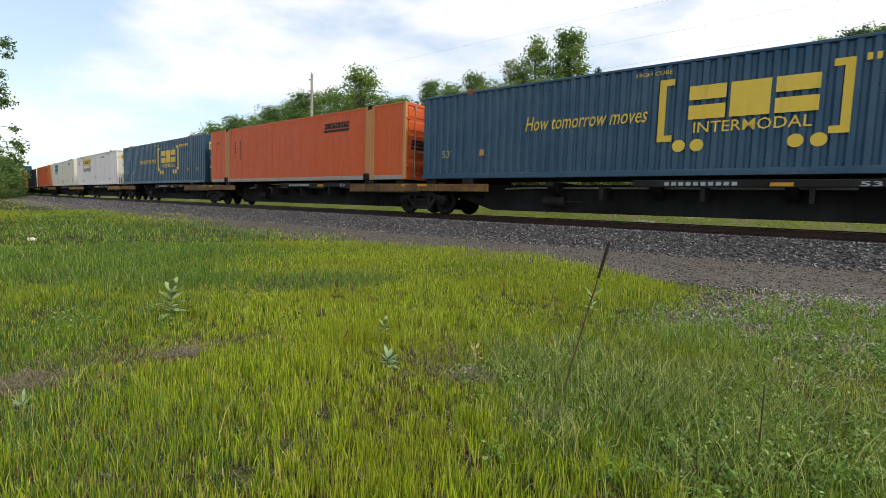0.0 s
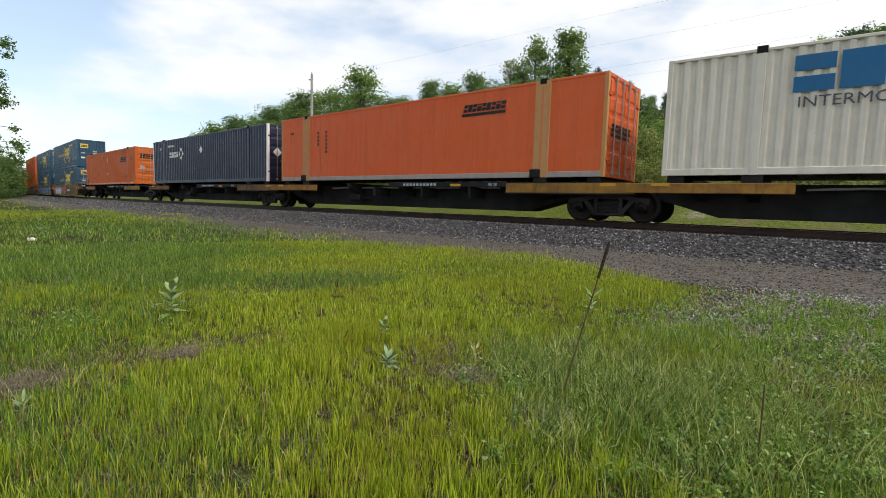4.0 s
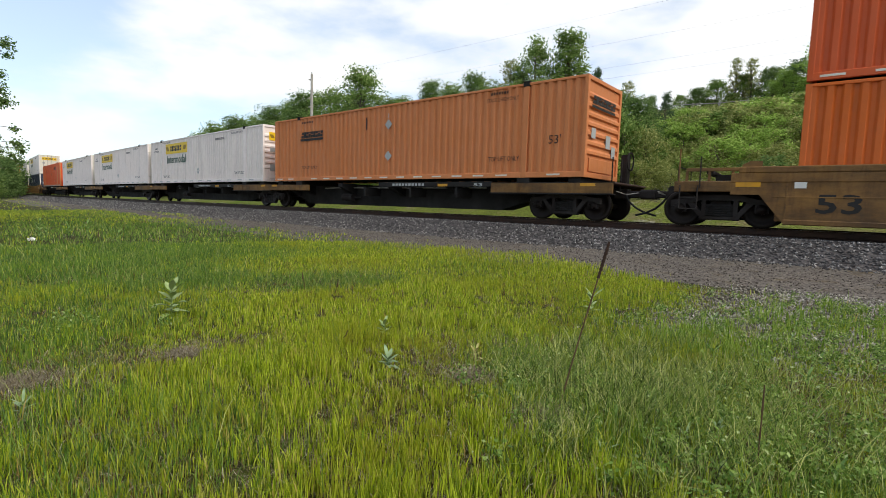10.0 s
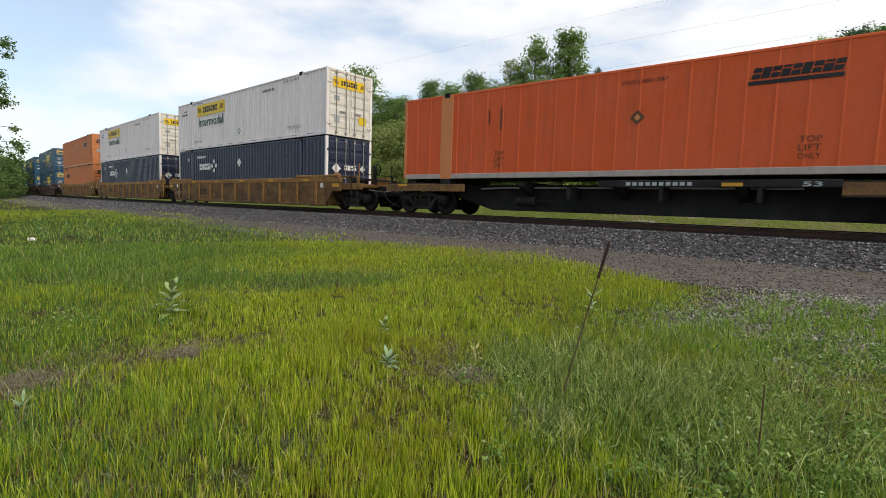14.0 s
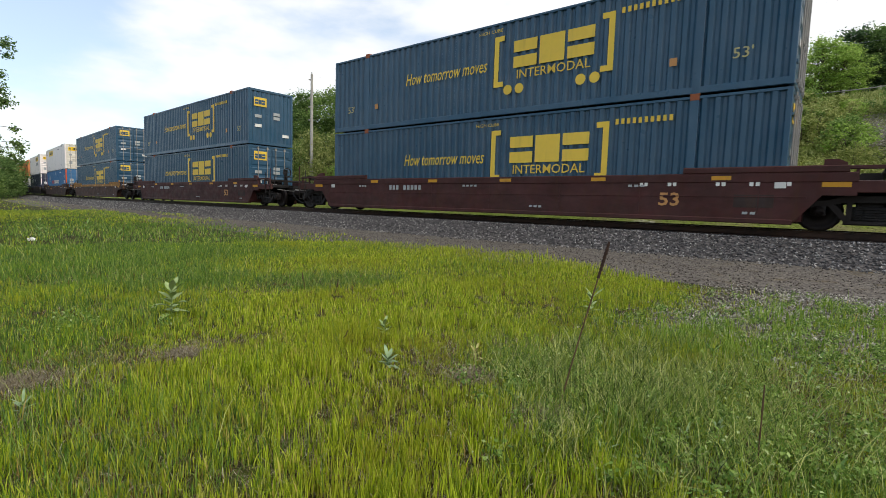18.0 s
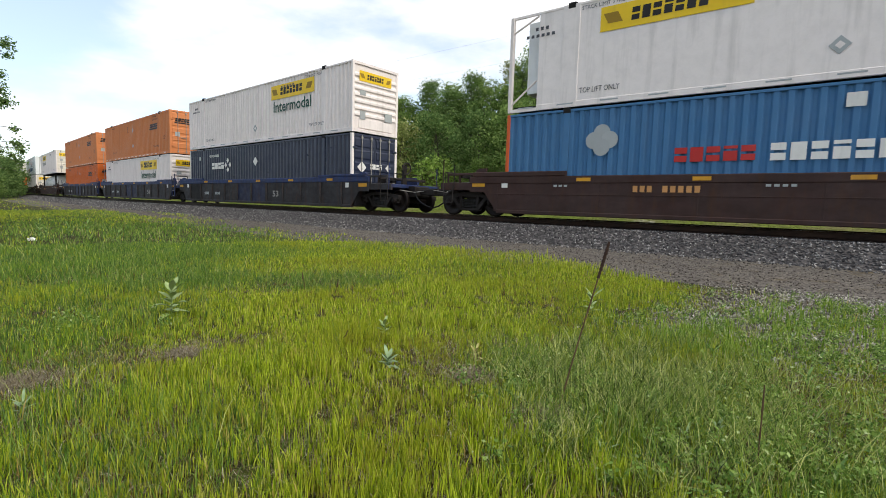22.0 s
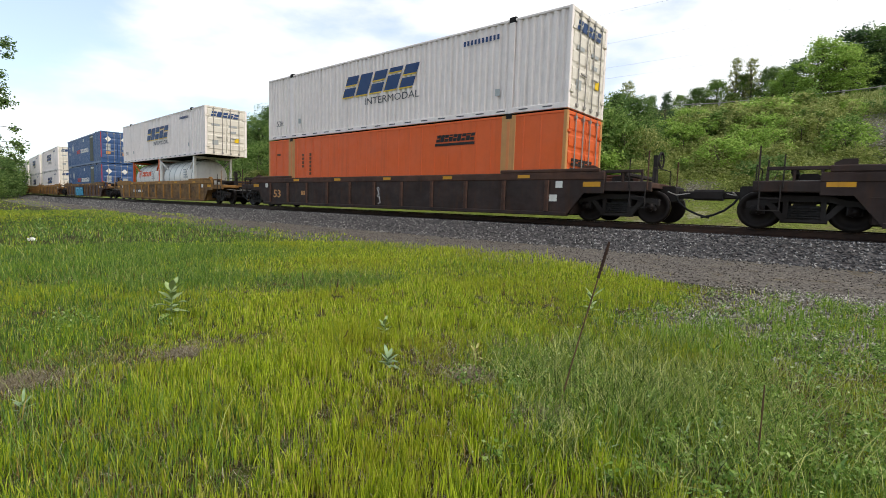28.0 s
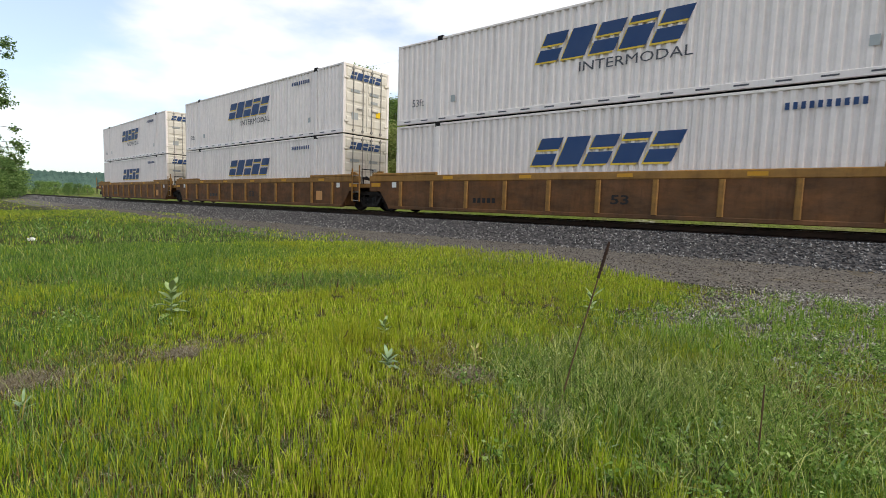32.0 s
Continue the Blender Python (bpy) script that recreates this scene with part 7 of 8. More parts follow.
def leaf_cloud(rs, centres, radii, count, size, flat=0.8, shell=0.35):
    """Small leaf quads scattered in the given clumps."""
    n = len(centres)
    k = rs.choice(n, count, p=radii ** 2 / (radii ** 2).sum())
    d = rs.normal(0, 1, (count, 3))
    d /= np.linalg.norm(d, axis=1)[:, None]
    rad = radii[k] * np.minimum(np.abs(rs.normal(0, 0.62, count)) ** 0.8, 0.95)
    p = centres[k] + d * rad[:, None] * np.array([1, 1, flat])
    nrm = d * 0.5 + rs.normal(0, 0.6, (count, 3)) + np.array([0, 0, 0.5])
    nrm /= np.linalg.norm(nrm, axis=1)[:, None]
    up = rs.normal(0, 1, (count, 3))
    u = np.cross(nrm, up)
    u /= np.linalg.norm(u, axis=1)[:, None]
    v = np.cross(nrm, u)
    sz = size * rs.uniform(0.75, 1.6, count)[:, None]
    u, v = u * sz, v * sz * 0.62
    co = np.stack([p - u, p - v * 0.9, p + u, p + v * 0.9], 1).reshape(-1, 3)
    return co, np.arange(count * 4).reshape(-1, 4)


low_leaves()


def tree_parts(seed, height, spread, trunk_h, leaves, leaf, shape="round", clumps=60, tight=1.0):
    """Meshes of a tree: trunk with limbs, and a crown of leaves in uneven clumps."""
    rs = np.random.RandomState(seed)
    g = Geo()
    r = height * 0.016
    top = Vector((rs.uniform(-0.3, 0.3), rs.uniform(-0.3, 0.3), height * 0.9))
    pts = [Vector((0, 0, -0.4)), Vector((0.05, 0, trunk_h)), (Vector((0.0, 0.05, trunk_h)) + top) / 2 + Vector((rs.uniform(-0.2, 0.2), rs.uniform(-0.2, 0.2), 0)), top]
    rr = [r * 1.3, r, r * 0.6, r * 0.12]
    for a in range(3):
        g.tube(pts[a], pts[a + 1], rr[a], 8, rr[a + 1])
    cs, ra = [], []
    for k in range(clumps):
        f = ((k + 0.5) / clumps) ** 0.9
        z = trunk_h + (height - trunk_h) * f
        if shape == "round":
            wide = spread * (1 - (2 * f - 0.85) ** 2 * 0.75) if f < 0.93 else spread * 0.35
        elif shape == "tall":
            wide = spread * (0.5 + 0.5 * math.sin(math.pi * min(1, f * 1.15))) * (1 - 0.45 * f)
        elif shape == "bush":
            wide = spread * math.sqrt(max(0.05, 1 - f * f * 0.9))
        else:
            wide = spread * (1.05 - f) ** 0.85
        a = k * 2.399 + rs.uniform(-0.5, 0.5)
        d = wide * math.sqrt(rs.uniform(0.05, 1.0))
        c = Vector((math.cos(a) * d, math.sin(a) * d, z + rs.uniform(-0.04, 0.04) * height))
        if k % 2 == 0:
            base = pts[1].lerp(pts[3], max(0, f - 0.2))
            g.tube(base, c, r * 0.26, 5, r * 0.05)
        cs.append(tuple(c))
        ra.append(spread * rs.uniform(0.20, 0.42) * tight)
    co, f = leaf_cloud(rs, np.array(cs), np.array(ra), leaves, leaf)
    return g.mesh("trunk"), co, f


def quad_mesh(name, co, f, mat):
    ob = raw_object(name, co, f, mat)
    me = ob.data
    bpy.data.objects.remove(ob)
    return me


LEAF = {}


def leaf_mats():
    LEAF["green"] = island_mat("fresh_leaves", [(0.0, srgb(92, 119, 59)), (0.5, srgb(123, 150, 79)), (1.0, srgb(163, 183, 108))], 0.75, 0.55, spec=0.1)
    LEAF["deep"] = island_mat("deep_green_leaves", [(0.0, srgb(80, 106, 58)), (0.5, srgb(108, 136, 76)), (1.0, srgb(146, 168, 102))], 0.75, 0.55, spec=0.1)
    LEAF["bright"] = island_mat("bright_leaves", [(0.0, srgb(119, 150, 66)), (0.5, srgb(154, 183, 88)), (1.0, srgb(189, 211, 119))], 0.75, 0.55, spec=0.1)
    LEAF["pine"] = island_mat("pine_needles", [(0.0, srgb(67, 92, 64)), (0.6, srgb(92, 116, 82)), (1.0, srgb(122, 145, 102))], 0.75, 0.5, spec=0.1)
    LEAF["olive"] = island_mat("olive_leaves", [(0.0, srgb(114, 128, 68)), (0.5, srgb(147, 156, 88)), (1.0, srgb(189, 191, 128))], 0.75, 0.55, spec=0.1)
    m, nt, bs = base_mat("bark", 0.9)
    v = tex(nt, "Object", (6, 6, 1.2))
    c = mix_col(nt, noise_fac(nt, v, 3, 0.3, 0.7), srgb(72, 62, 54), srgb(112, 104, 94))
    nt.links.new(c, bs.inputs["Base Color"])
    bump(nt, bs, noise_fac(nt, v, 5, 0.2, 0.8), 0.6, 0.03)
    LEAF["bark"] = m


leaf_mats()
TREES = {}


def make_trees():
    def kind(key, seed, height, spread, trunk_h, leaves, leaf, mat, shape, label, clumps=60, tight=1.0):
        tr, co, f = tree_parts(seed, height, spread, trunk_h, leaves, leaf, shape, clumps, tight)
        tr.materials.append(LEAF["bark"])
        TREES[key] = (tr, quad_mesh("crown", co, f, LEAF[mat]), label, height)
    kind("oak", 1, 10, 3.0, 0.8, 13000, 0.088, "green", "round", "broad leafy tree with a fresh green crown", 110)
    kind("maple", 2, 10, 2.9, 0.6, 12500, 0.088, "deep", "tall", "tall leafy tree with a deep green crown", 110)
    kind("ash", 3, 10, 2.3, 1.2, 9500, 0.085, "green", "tall", "slender tree with bright open foliage", 90)
    kind("dark", 12, 10, 2.6, 0.8, 7200, 0.098, "pine", "tall", "dark green tree with a ragged pointed crown", 100)
    kind("lime", 21, 10, 3.0, 0.8, 9000, 0.10, "bright", "round", "broad tree with pale fresh green leaves", 110)
    kind("pine", 4, 10, 2.0, 1.0, 5000, 0.095, "pine", "cone", "dark green conifer with a ragged top", 60)
    kind("thin", 13, 10, 1.9, 1.5, 4200, 0.075, "olive", "tall", "sparse thin tree with open twigs", 50)
    kind("shrub_a", 5, 4, 2.2, 0.2, 4300, 0.078, "green", "bush", "dense green shrub on the bank", 70, 1.0)
    kind("shrub_b", 6, 4, 2.4, 0.1, 4000, 0.078, "olive", "bush", "olive green shrub on the bank", 70, 1.0)
    kind("shrub_d", 14, 4, 2.2, 0.2, 4300, 0.078, "deep", "bush", "dark green shrub on the bank", 70, 1.0)
    kind("shrub_c", 7, 1.5, 1.2, 0.1, 1500, 0.05, "bright", "bush", "low bright green bush on the bank", 24, 1.0)
    kind("low_a", 15, 1.5, 1.0, 0.1, 1300, 0.055, "green", "bush", "low green bush on the bank", 24, 1.0)
    kind("low_b", 16, 1.5, 1.1, 0.1, 1300, 0.055, "olive", "bush", "low olive green bush on the bank", 24, 1.0)
    kind("low_d", 18, 1.5, 1.0, 0.1, 1300, 0.055, "deep", "bush", "low dark green bush on the bank", 24, 1.0)


make_trees()


def tree(kind, s, q, turn, scale=1.0, top=None, category="tree", group="trees beyond the track", wide=1.0):
    """A tree at s, q; top: the height of its tip over the rail, in place of a scale."""
    tr, me, lab, tall = TREES[kind]
    g = float(ground_z(s, q))
    k = (top - g) / tall if top is not None else scale
    t = tagged(new(category), lab, category, group)
    part("trunk", tr, LEAF["bark"], t)
    part("crown", me, None, t)
    x, y = spot(s, q)
    t.matrix_basis = Matrix.Translation((float(x), float(y), g)) @ Matrix.Rotation(turn, 4, "Z") @ Matrix.Diagonal((k * wide, k * wide, k, 1))
    return t


def woods():
    rng = random.Random(8)
    T = lambda: rng.uniform(0, 6.28)
    # skyline trees: kind, s, q, height of the tip, width
    rows = [
        ("oak", -55.9, -15, 10.2, 1.3), ("maple", -49.6, -15, 10.3, 1.3), ("oak", -44.1, -15.5, 10.2, 1.2), ("maple", -39.8, -15, 10.6, 1.3), ("oak", -36.0, -15.5, 10.9, 1.0), ("maple", -32.8, -15, 11.2, 1.2), ("oak", -29.2, -15.5, 11.2, 1.0),
        ("oak", -23.6, -15, 12.3, 0.92), ("maple", -26.4, -16.5, 10.6, 1.2), ("maple", -20.4, -16, 9.4, 1.2), ("oak", -18.0, -15, 9.1, 0.9), ("maple", -15.3, -15.5, 10.1, 0.85), ("oak", -12.3, -15, 9.4, 0.9), ("maple", -10.5, -15.5, 10.0, 0.85), ("oak", -8.9, -15, 9.2, 0.8),
        ("thin", -8.4, -17, 11.2, 0.9), ("maple", -7.7, -17.5, 10.2, 0.9), ("oak", -6.1, -17, 12.1, 0.68), ("ash", -3.4, -17, 12.2, 0.95), ("maple", -4.6, -18.5, 10.3, 0.8), ("pine", -1.3, -17, 9.5, 0.6), ("thin", 0.4, -18, 8.7, 1.0), ("maple", 1.4, -20, 8.0, 0.7), ("dark", 2.4, -20, 8.1, 0.8),
        ("oak", -64, -16, 9.8, 1.3), ("maple", -73, -17, 9.2, 1.3), ("oak", -83, -17, 8.8, 1.3), ("oak", -94, -16, 8.0, 1.3), ("maple", -104, -15, 7.4, 1.3),
        # on the ridge
        ("oak", -0.3, -33, 10.7, 1.3), ("maple", 1.4, -32, 10.9, 1.5), ("oak", 2.9, -32.5, 11.5, 1.3), ("thin", 4.4, -32, 13.0, 0.9), ("thin", 5.7, -32, 12.8, 0.9), ("ash", 5.1, -32.5, 11.7, 1.5), ("maple", 7.0, -33, 12.0, 1.3), ("dark", 8.8, -34, 12.6, 1.3), ("dark", 7.9, -34.5, 11.8, 1.3), ("thin", 10.2, -32, 13.4, 0.8),
        ("lime", 10.7, -29.6, 12.6, 1.25), ("lime", 11.9, -29.8, 12.2, 1.15), ("lime", 8.3, -29.8, 11.0, 1.0), ("lime", 7.5, -30.2, 10.4, 0.9), ("dark", 12.6, -33, 14.0, 1.4), ("maple", 14.0, -33, 13.9, 1.3), ("dark", 15.3, -33, 13.4, 1.4), ("maple", 16.8, -32.5, 13.6, 1.3), ("oak", 18.5, -32.5, 13.4, 1.4), ("oak", 21.5, -32, 13.4, 1.4), ("maple", 25, -33, 13.2, 1.4),
    ]
    for k, s, q, top, wd in rows:
        tree(k, s, q, T(), 1, top, wide=wd * 1.3)
    # lower trees that close the gaps between them
    for s in (-58, -52.5, -47, -42, -38, -34.5, -31, -27.8, -25, -22, -19.2, -16.6, -13.8, -11.4, -9.6, -7.0, -4.4, -2.2, -0.2, 1.2, 2.6):
        top = 8.2 + rng.uniform(-0.5, 0.6) + (0.8 if -8 < s < -4 else 0) - (1.7 if s > -3 else 0)
        tree(rng.choice(("oak", "maple", "oak", "ash")), s, -13.6 - rng.uniform(0, 1.5), T(), 1, top, wide=rng.uniform(1.2, 1.6))
    for s in (0.6, 2.2, 3.8, 6.4, 7.4, 9.4, 11.2, 13.3, 14.7, 16.0, 17.6, 19.6, 23):
        tree(rng.choice(("oak", "maple", "dark")), s, -33.5 - rng.uniform(0, 2), T(), 1, 10.4 + max(0, min(1, (s - 6) / 8)) * 2.0 + rng.uniform(-0.3, 0.3), wide=rng.uniform(1.5, 2.0))
    # high shrubs in front of the trees
    for s, top in ((-60, 5.0), (-54, 5.4), (-48, 5.0), (-43, 5.6), (-38, 5.2), (-33, 5.8), (-28.5, 5.6), (-24, 6.0), (-20, 5.8), (-16.5, 6.1), (-13.3, 6.1), (-10, 6.2), (-6.1, 6.0), (-3.6, 6.4), (-1.4, 6.1), (1.3, 5.9), (2.9, 5.1), (4.4, 4.3)):
        tree(rng.choice(("shrub_a", "shrub_d", "shrub_a", "shrub_b")), s, -10 - rng.uniform(0, 1.0), T(), 1, top, "shrub", "shrubs on the bank", rng.uniform(0.9, 1.15))
        tree(rng.choice(("shrub_b", "shrub_a", "shrub_c")), s + 1.6, -8.6 - rng.uniform(0, 0.5), T(), 1, top * 0.52, "shrub", "shrubs on the bank", rng.uniform(1.0, 1.3))
    # bushes over the bank's face
    for k in range(120):
        s = rng.uniform(2.5, 20)
        q = -8.8 - 13.0 * rng.random() ** 0.8
        if ((s - 13.7) / 2.1) ** 2 + ((q + 17.2) / 3.8) ** 2 < 1 or ((s - 6.4) / 1.6) ** 2 + ((q + 9.5) / 1.4) ** 2 < 1:
            continue
        tree(rng.choice(("low_b", "low_b", "low_a", "shrub_c", "low_d")), s, q, T(), rng.uniform(0.42, 1.05), None, "shrub", "shrubs on the bank", rng.uniform(1.1, 1.7))
    # bushes beside the line far off
    for s, q, top in ((-92, 6.0, 5.4), (-98, 4.6, 5.6), (-104, 5.6, 6.4), (-110, 4.0, 6.2), (-116, 5.5, 7.2), (-124, 4.5, 7.4), (-86, 8.5, 5.6), (-95, 9.5, 6.6), (-130, 7.0, 8.2), (-160, -4.8, 3.4), (-150, -5.6, 3.2), (-125, -7, 2.4), (-118, -8, 2.4), (-132, -8, 2.8), (-140, -6, 3.2), (-110, -8.5, 2.2), (-118, 5.2, 5.2), (-128, 5.4, 5.0), (-140, 5.6, 5.0), (-150, 5.6, 4.8), (-84, 7.2, 4.6), (-80, 8.4, 3.8), (-76, 9.2, 3.0)):
        tree(rng.choice(("shrub_a", "shrub_d")), s, q, T(), 1, top, "shrub", "bushes beside the far track", rng.uniform(0.9, 1.2))


woods()


def bank_brush():
    """Low growth that covers the bank."""
    rs = np.random.RandomState(17)
    n = 7500
    s = rs.uniform(-6, 26, n)
    q = -8.2 - 14.5 * rs.uniform(0, 1, n)
    bare = (((s - 13.7) / 2.1) ** 2 + ((q + 17.2) / 3.8) ** 2 < 1) | (((s - 6.4) / 1.5) ** 2 + ((q + 9.5) / 1.4) ** 2 < 1)
    s, q = s[~bare], q[~bare]
    x, y = spot(s, q)
    c = np.stack([x, y, ground_z(s, q) + 0.12], -1)
    co, f = leaf_cloud(rs, c, rs.uniform(0.15, 0.5, len(c)), 90000, 0.06, 0.8)
    tagged(raw_object("bank_brush", co, f, LEAF["olive"]), "low olive green brush over the bank", "brush", kind="stuff")


bank_brush()


def crest_grass():
    """Tall pale grass along the bank's crest."""
    rs = np.random.RandomState(61)
    m = island_mat("tall_pale_grass", [(0.0, srgb(104, 120, 60)), (0.5, srgb(142, 152, 86)), (1.0, srgb(188, 188, 132))], 0.7, 0.4)
    n = 30000
    s, q = rs.uniform(-5, 26, n), -21.0 - 8.0 * rs.uniform(0, 1, n) ** 0.9
    x, y = spot(s, q)
    blades("crest_grass", "tall pale grass along the bank's crest", x, y, rs.uniform(0.12, 0.38, n), rs.uniform(0.02, 0.045, n), rs.beta(1.6, 3, n), m, 62)


crest_grass()


def scree():
    """Pale stones on the bank's bare spots."""
    rs = np.random.RandomState(41)
    m = island_mat("pale_scree", [(0.0, srgb(92, 88, 76)), (0.6, srgb(124, 120, 108)), (1.0, srgb(158, 154, 142))])
    n = 13000
    pick = rs.uniform(0, 1, n) < 0.72
    s = np.where(pick, 13.7 + rs.normal(0, 1.0, n), 6.4 + rs.normal(0, 0.7, n))
    q = np.where(pick, -17.2 + rs.normal(0, 1.9, n), -9.4 + rs.normal(0, 0.6, n))
    stones("scree", "pale stones on the bare bank", (s, q, 0.015 + 0.05 * rs.beta(1.2, 3, n)), m, 42)


scree()


# ---------------- the tree whose branches hang in from the side ----------------
def edge_tree():
    rs = np.random.RandomState(23)
    x0, y0 = -17.8, 14.6
    z0 = height_at(x0, y0)
    t = tagged(new("tree"), "leafy tree with thin hanging branches", "tree")
    g = Geo()
    g.tube((0, 0, -0.3), (0.1, 0, 2.2), 0.17, 10, 0.13)
    g.tube((0.1, 0, 2.2), (0.3, 0.1, 5.2), 0.13, 8, 0.04)
    cs, ra = [], []
    for k in range(230):
        a = rs.uniform(0, 6.28)
        f = rs.uniform(0, 1)
        z = 2.2 + 4.2 * f
        reach = (3.6 + rs.uniform(-0.6, 1.1)) * (1 - 0.12 * f)
        p = Vector((0.1, 0, 2.0 + 3.0 * f))
        tip = Vector((math.cos(a) * reach, math.sin(a) * reach, z - 0.5 * rs.uniform(0, 1)))
        mid = p.lerp(tip, 0.55) + Vector((0, 0, 0.25))
        g.tube(p, mid, 0.035, 5, 0.018)
        g.tube(mid, tip, 0.018, 5, 0.006)
        for u in (0.55, 0.75, 0.95):
            c = p.lerp(tip, u)
            cs.append((c.x, c.y, c.z))
            ra.append(rs.uniform(0.18, 0.40))
    part("trunk", g, LEAF["bark"], t)
    co, f = leaf_cloud(rs, np.array(cs), np.array(ra), 90000, 0.042)
    part("crown", quad_mesh("crown", co, f, LEAF["deep"]), None, t)
    t.matrix_basis = Matrix.Translation((x0, y0, z0))


edge_tree()


# ---------------- poles and wires ----------------
def wire_line():
    m, nt, bs = base_mat("weathered_pole_wood", 0.9)
    v = tex(nt, "Object", (8, 8, 0.8))
    c = mix_col(nt, noise_fac(nt, v, 3, 0.3, 0.7), srgb(150, 146, 138), srgb(184, 180, 172))
    nt.links.new(c, bs.inputs["Base Color"])
    first = None
    for s in (-22.43, 27.0):
        q = -9.0
        z0 = float(ground_z(s, q))
        p = tagged(new("utility_pole"), "pale grey wooden utility pole", "pole", "utility poles")
        part("shaft", Geo().tube((0, 0, -0.5), (0, 0, 10.5 - z0), 0.15, 12, 0.10), m, p)
        part("insulator", Geo().tube((0, 0, 10.5 - z0), (0, 0, 10.68 - z0), 0.04, 8), MAT["m_grey"], p)
        for z in (10.05, 8.6, 7.9, 6.85):
            part("wire_bracket", Geo().bbox(-0.05, 0.05, -0.28, -0.1, z - z0 - 0.05, z - z0 + 0.05), MAT["lock"], p)
        p.matrix_basis = place(s, z0, q)
    wm, nt, bs = base_mat("dark_wire", 0.6)
    bs.inputs["Base Color"].default_value = (0.42, 0.43, 0.45, 1)
    for dq, z, sag in ((0.2, 10.05, 0.35), (0.2, 8.6, 0.3), (0.2, 7.9, 0.75), (0.2, 6.85, 0.2)):
        g = Geo()
        pts = []
        for k in range(25):
            f = k / 24
            s = -22.43 + f * 49.43
            x, y = spot(s, -9.0 + dq)
            pts.append((float(x), float(y), z - sag * 4 * f * (1 - f)))
        g.path(pts, 0.0032, 4)
        me = g.mesh("overhead_wire")
        me.materials.append(wm)
        tagged(new("overhead_wire", me), "thin dark overhead wire between poles", "wire", "overhead wires")
    # guard rail along the ridge
    gr = tagged(new("guard_rail"), "grey steel guard rail along the ridge road", "guard rail")
    beam = Geo()
    ss = np.linspace(-4, 30, 35)
    for a, b in zip(ss[:-1], ss[1:]):
        (x0, y0), (x1, y1) = spot(a, -28.4), spot(b, -28.4)
        za, zb = float(ground_z(a, -28.4)), float(ground_z(b, -28.4))
        beam.tube((float(x0), float(y0), za + 0.62), (float(x1), float(y1), zb + 0.62), 0.035, 6)
    part("beam", beam, MAT["lock"], gr)
    for a in ss[::2]:
        x, y = spot(a, -28.6)
        z = float(ground_z(a, -28.6))
        part("post", Geo().bbox(float(x) - 0.07, float(x) + 0.07, float(y) - 0.07, float(y) + 0.07, z - 0.2, z + 0.7), MAT["lock"], gr)


wire_line()


# ---------------- single plants in the grass ----------------
def lobe(g, base, out, up, length, width, curl):
    """One broad pointed leaf of six quads."""
    side = out.cross(Vector((0, 0, 1)))
    side = side.normalized() if side.length > 1e-4 else Vector((1, 0, 0))
    prof = [(0.0, 0.15), (0.25, 0.8), (0.5, 1.0), (0.75, 0.75), (1.0, 0.05)]
    i = len(g.v)
    for f, w in prof:
        c = base + out * (length * f) + Vector((0, 0, 1)) * (up * length * f - curl * length * f * f)
        for sgn in (-1, 0, 1):
            g.v.append(tuple(c + side * (sgn * w * width / 2) + Vector((0, 0, 0.12 * width * abs(sgn)))))
    for a in range(len(prof) - 1):
        for b in range(2):
            k = i + a * 3 + b
            g.f.append((k, k + 1, k + 4, k + 3))


def rosette_plant(name, label, x, y, height, leaves, length, width, mat, seed, group=""):
    """A leafy weed: a stem with broad leaves set round it in tiers."""
    rng = random.Random(seed)
    z = height_at(x, y)
    p = tagged(new(name), label, "weed", group)
    part("stem", Geo().tube((0, 0, -0.02), (0.01, 0, height * 0.9), 0.008, 6, 0.004), mat, p)
    for k in range(leaves):
        g = Geo()
        f = k / max(1, leaves - 1)
        a = k * 2.4 + rng.uniform(-0.3, 0.3)
        b = Vector((0, 0, height * (0.08 + 0.8 * f)))
        lobe(g, b, Vector((math.cos(a), math.sin(a), 0)), 0.35 + 0.9 * f, length * (1 - 0.35 * f) * rng.uniform(0.8, 1.15), width * (1 - 0.3 * f), 0.55 * (1 - f) + 0.15)
        part("leaf", g, mat, p, "", True)
    p.matrix_basis = Matrix.Translation((x, y, z)) @ Matrix.Rotation(rng.uniform(0, 6), 4, "Z")
    return p


def weed_mat(name, a, b):
    m, nt, bs = base_mat(name, 0.75, 0, 0.2)
    v = tex(nt)
    c = mix_col(nt, noise_fac(nt, v, 14, 0.3, 0.7), a, b)
    nt.links.new(c, bs.inputs["Base Color"])
    return m


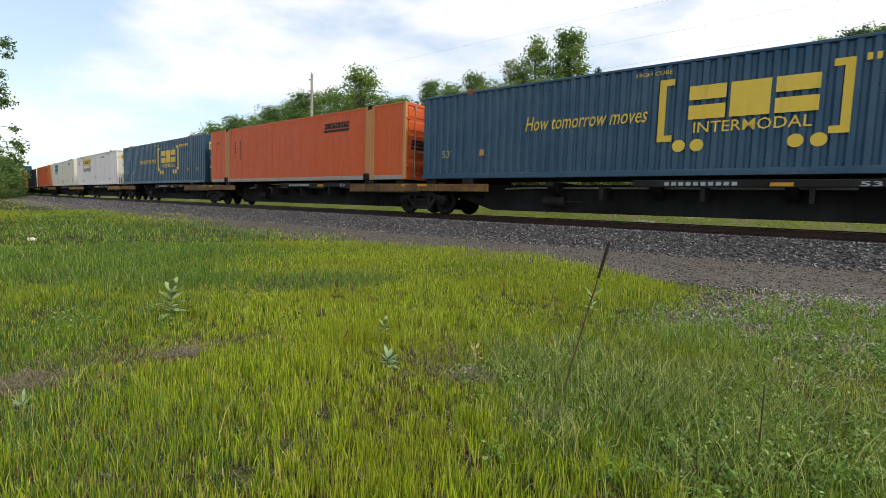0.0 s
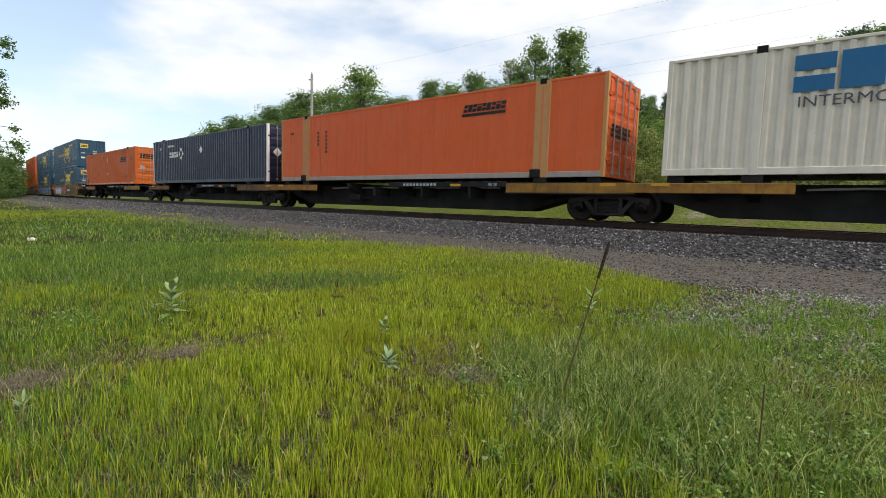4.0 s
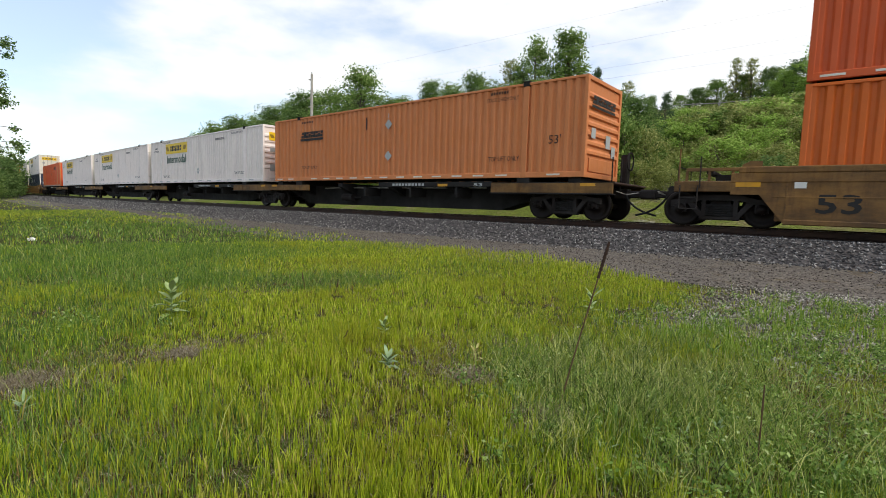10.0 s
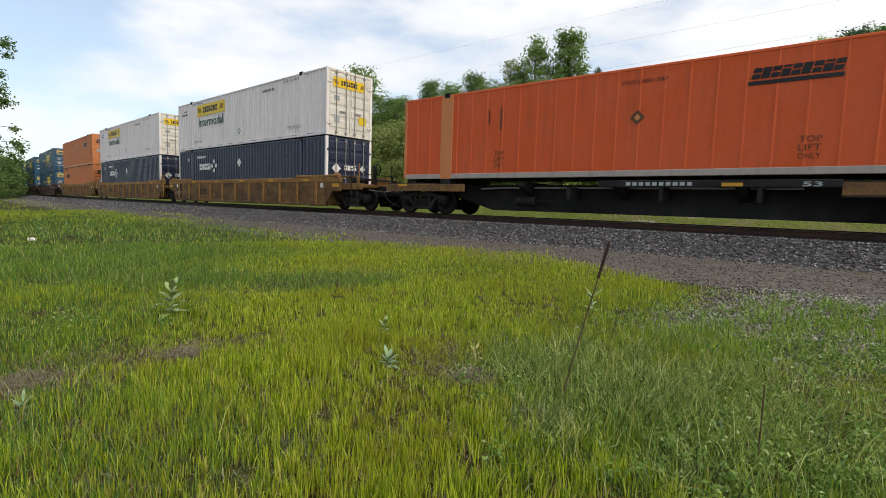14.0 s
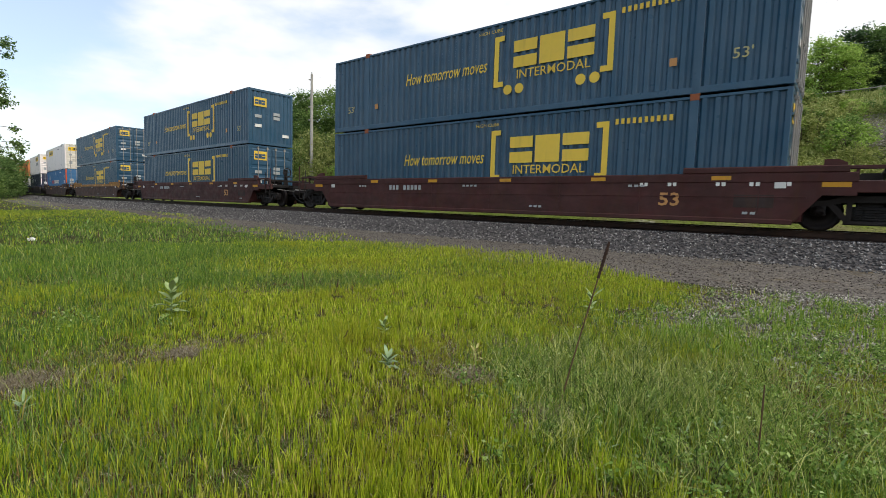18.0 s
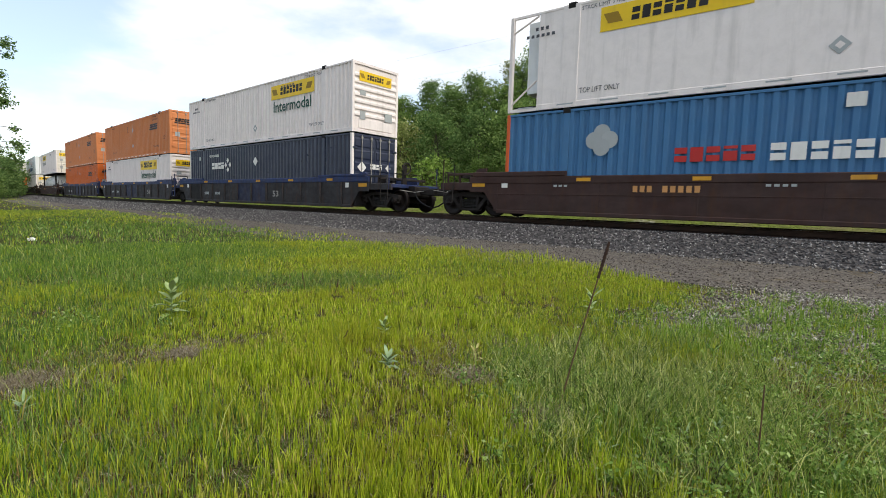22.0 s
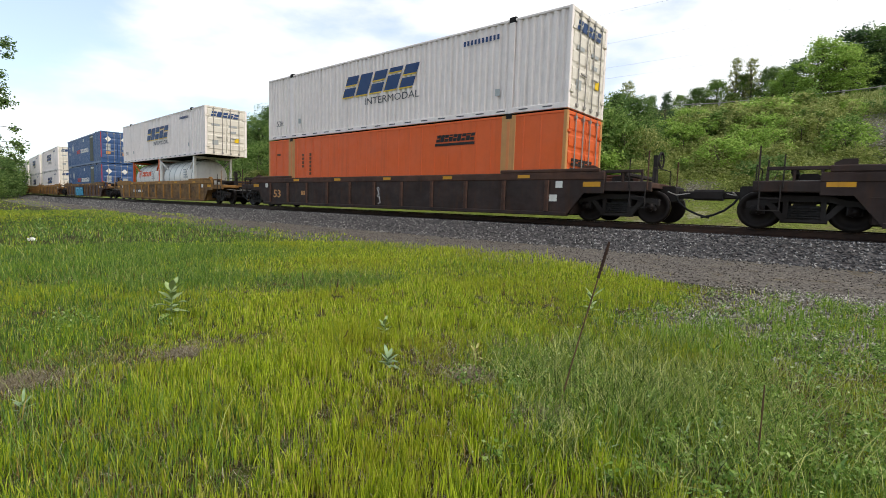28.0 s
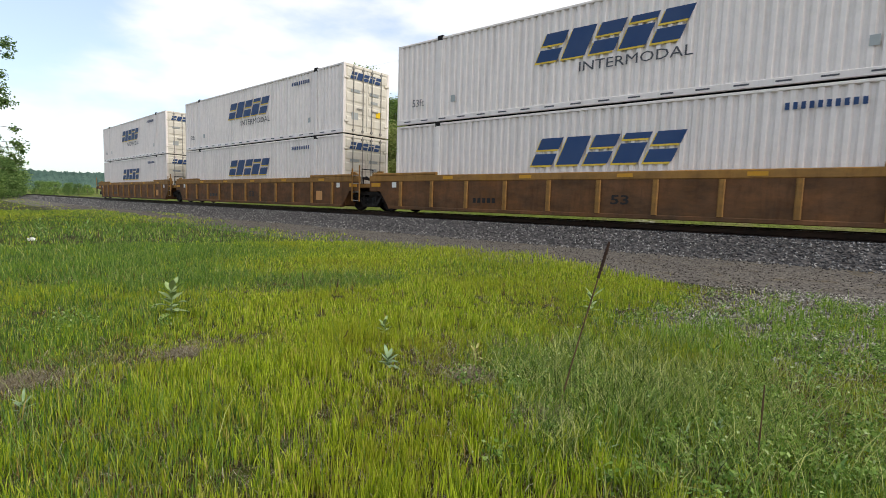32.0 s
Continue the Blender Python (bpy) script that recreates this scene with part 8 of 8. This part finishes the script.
def weeds():
    felt = weed_mat("felty_pale_leaf", srgb(118, 140, 84), srgb(158, 172, 118))
    pale = weed_mat("dry_pale_leaf", srgb(160, 150, 90), srgb(196, 186, 128))
    green = weed_mat("weed_leaf", srgb(92, 124, 62), srgb(128, 154, 86))
    grey = weed_mat("grey_green_leaf", srgb(118, 140, 100), srgb(150, 168, 128))
    rosette_plant("mullein", "tall pale felty mullein plant in the grass", -2.63, 4.70, 0.36, 20, 0.17, 0.085, felt, 1, "pale mullein plants")
    rosette_plant("mullein", "small pale felty mullein plant in the grass", -0.50, 4.25, 0.15, 14, 0.09, 0.045, felt, 2, "pale mullein plants")
    rosette_plant("mullein", "low grey-green mullein rosette", -0.37, 3.42, 0.10, 18, 0.10, 0.042, grey, 3, "pale mullein plants")
    rosette_plant("dry_weed", "pale dry weed with curled leaves", 0.27, 3.6, 0.13, 11, 0.08, 0.025, pale, 4)
    rosette_plant("mullein", "pale felty mullein plant in the grass", 1.70, 5.45, 0.26, 12, 0.17, 0.065, felt, 5, "pale mullein plants")
    rng = random.Random(31)
    spots = [(1.55, 2.55), (1.85, 2.75), (2.15, 2.6), (1.35, 2.35), (2.5, 3.3), (2.9, 3.7), (3.2, 4.4), (2.2, 3.9), (1.0, 2.6), (2.75, 4.9), (3.6, 4.9), (4.2, 5.3), (0.75, 2.2), (1.75, 2.1), (3.0, 3.0), (-2.3, 2.6), (3.9, 4.2)]
    for k, (x, y) in enumerate(spots):
        rosette_plant("weed", "low leafy green weed among the grass" if k % 3 else "low grey-green weed among the grass", x + rng.uniform(-0.08, 0.08), y + rng.uniform(-0.08, 0.08), rng.uniform(0.05, 0.14), rng.randint(7, 12), rng.uniform(0.06, 0.11), rng.uniform(0.014, 0.028), green if k % 3 else grey, 40 + k, "low weeds")
    # tufts of sparse taller weeds far to the side
    for k in range(7):
        rosette_plant("weed", "upright green weed at the field's edge", -9.5 + rng.uniform(-1.2, 1.5), 12.2 + rng.uniform(-1, 1.5), rng.uniform(0.3, 0.6), 12, 0.16, 0.05, green, 70 + k, "upright weeds")
    # dry brown seed stalk
    brown = weed_mat("dry_brown_stalk", srgb(70, 54, 40), srgb(104, 84, 62))
    z = height_at(0.70, 2.77)
    st = tagged(new("seed_stalk"), "tall dry brown stalk with a dark seed head", "weed")
    pts = [Vector((0, 0, -0.02)), Vector((0.055, 0, 0.25)), Vector((0.12, 0, 0.52)), Vector((0.19, 0.0, 0.80)), Vector((0.235, 0, 0.985))]
    part("stem", Geo().path([tuple(p) for p in pts[:4]], 0.0045, 6), brown, st)
    g = Geo()
    rr = random.Random(4)
    for k in range(9):
        f = k / 8
        c = pts[3].lerp(pts[4], f)
        g.tube(c, c + Vector((0.006, 0, 0.026)), 0.007 + 0.005 * math.sin(math.pi * (0.15 + 0.75 * f)) + rr.uniform(0, 0.002), 7, 0.006)
    part("seed_head", g, weed_mat("dark_seed_head", srgb(44, 32, 26), srgb(66, 48, 38)), st, "dark brown seed head")
    st.matrix_basis = Matrix.Translation((0.70, 2.77, z))
    for x, y, h, ln in ((1.47, 2.15, 0.43, 0.0), (-1.25, 5.6, 0.30, 0.04), (-1.72, 6.1, 0.30, -0.03), (-0.83, 3.9, 0.16, 0.06), (-7.2, 10.2, 0.45, 0.0), (-8.0, 12.2, 0.5, 0.02), (2.35, 2.2, 0.2, 0.15)):
        z = height_at(x, y)
        s2 = tagged(new("dry_spike"), "thin dry weed spike", "weed", "dry weed spikes")
        part("stem", Geo().path([(0, 0, -0.02), (ln * 0.5, 0, h * 0.55), (ln, 0, h * 0.7)], 0.0035, 5), brown, s2)
        part("seed_head", Geo().tube((ln, 0, h * 0.7), (ln * 1.3, 0, h), 0.011 if y > 4 else 0.005, 6, 0.003), brown, s2)
        s2.matrix_basis = Matrix.Translation((x, y, z))
    # white scrap far in the grass
    x, y = -10.15, 12.0
    sc = Geo().prism_y([(-0.09, 0.0), (-0.05, 0.06), (0.02, 0.075), (0.07, 0.05), (0.09, 0.0)], -0.06, 0.06)
    ob = tagged(new("white_stone", sc.mesh("white_stone")), "white stone lying in the grass", "stone")
    ob.data.materials.append(MAT["m_white"])
    ob.matrix_basis = Matrix.Translation((x, y, height_at(x, y)))
    # two low bushes by the far ballast foot
    for s, q in ((5.55, -3.3), (9.8, -3.3)):
        tree("low_d", s, q, 1.0, 0.24, None, "shrub", "low bushes by the ballast", 1.3)


weeds()


# ---------------- movement ----------------
def motions():
    times = [0.0] + [k * 1.0 for k in range(1, 33)]
    for ob, s0, z in MOVERS:
        walk(ob, [(t, place(s0 + gone(t), z)) for t in times])
    # wheels turn while their wagon is near
    for ob, x, s0 in WHEELS:
        rows = []
        for f in range(0, 961):
            t = f / 30
            s = s0 + x + gone(t)
            if f in (0, 960) or -42 < s < 22:
                c = min(max(s, -42), 22)
                rows.append((t, Matrix.Translation((x, 0, WR)) @ Matrix.Rotation((c + 42) / WR, 4, "Y")))
        walk(ob, rows)


motions()
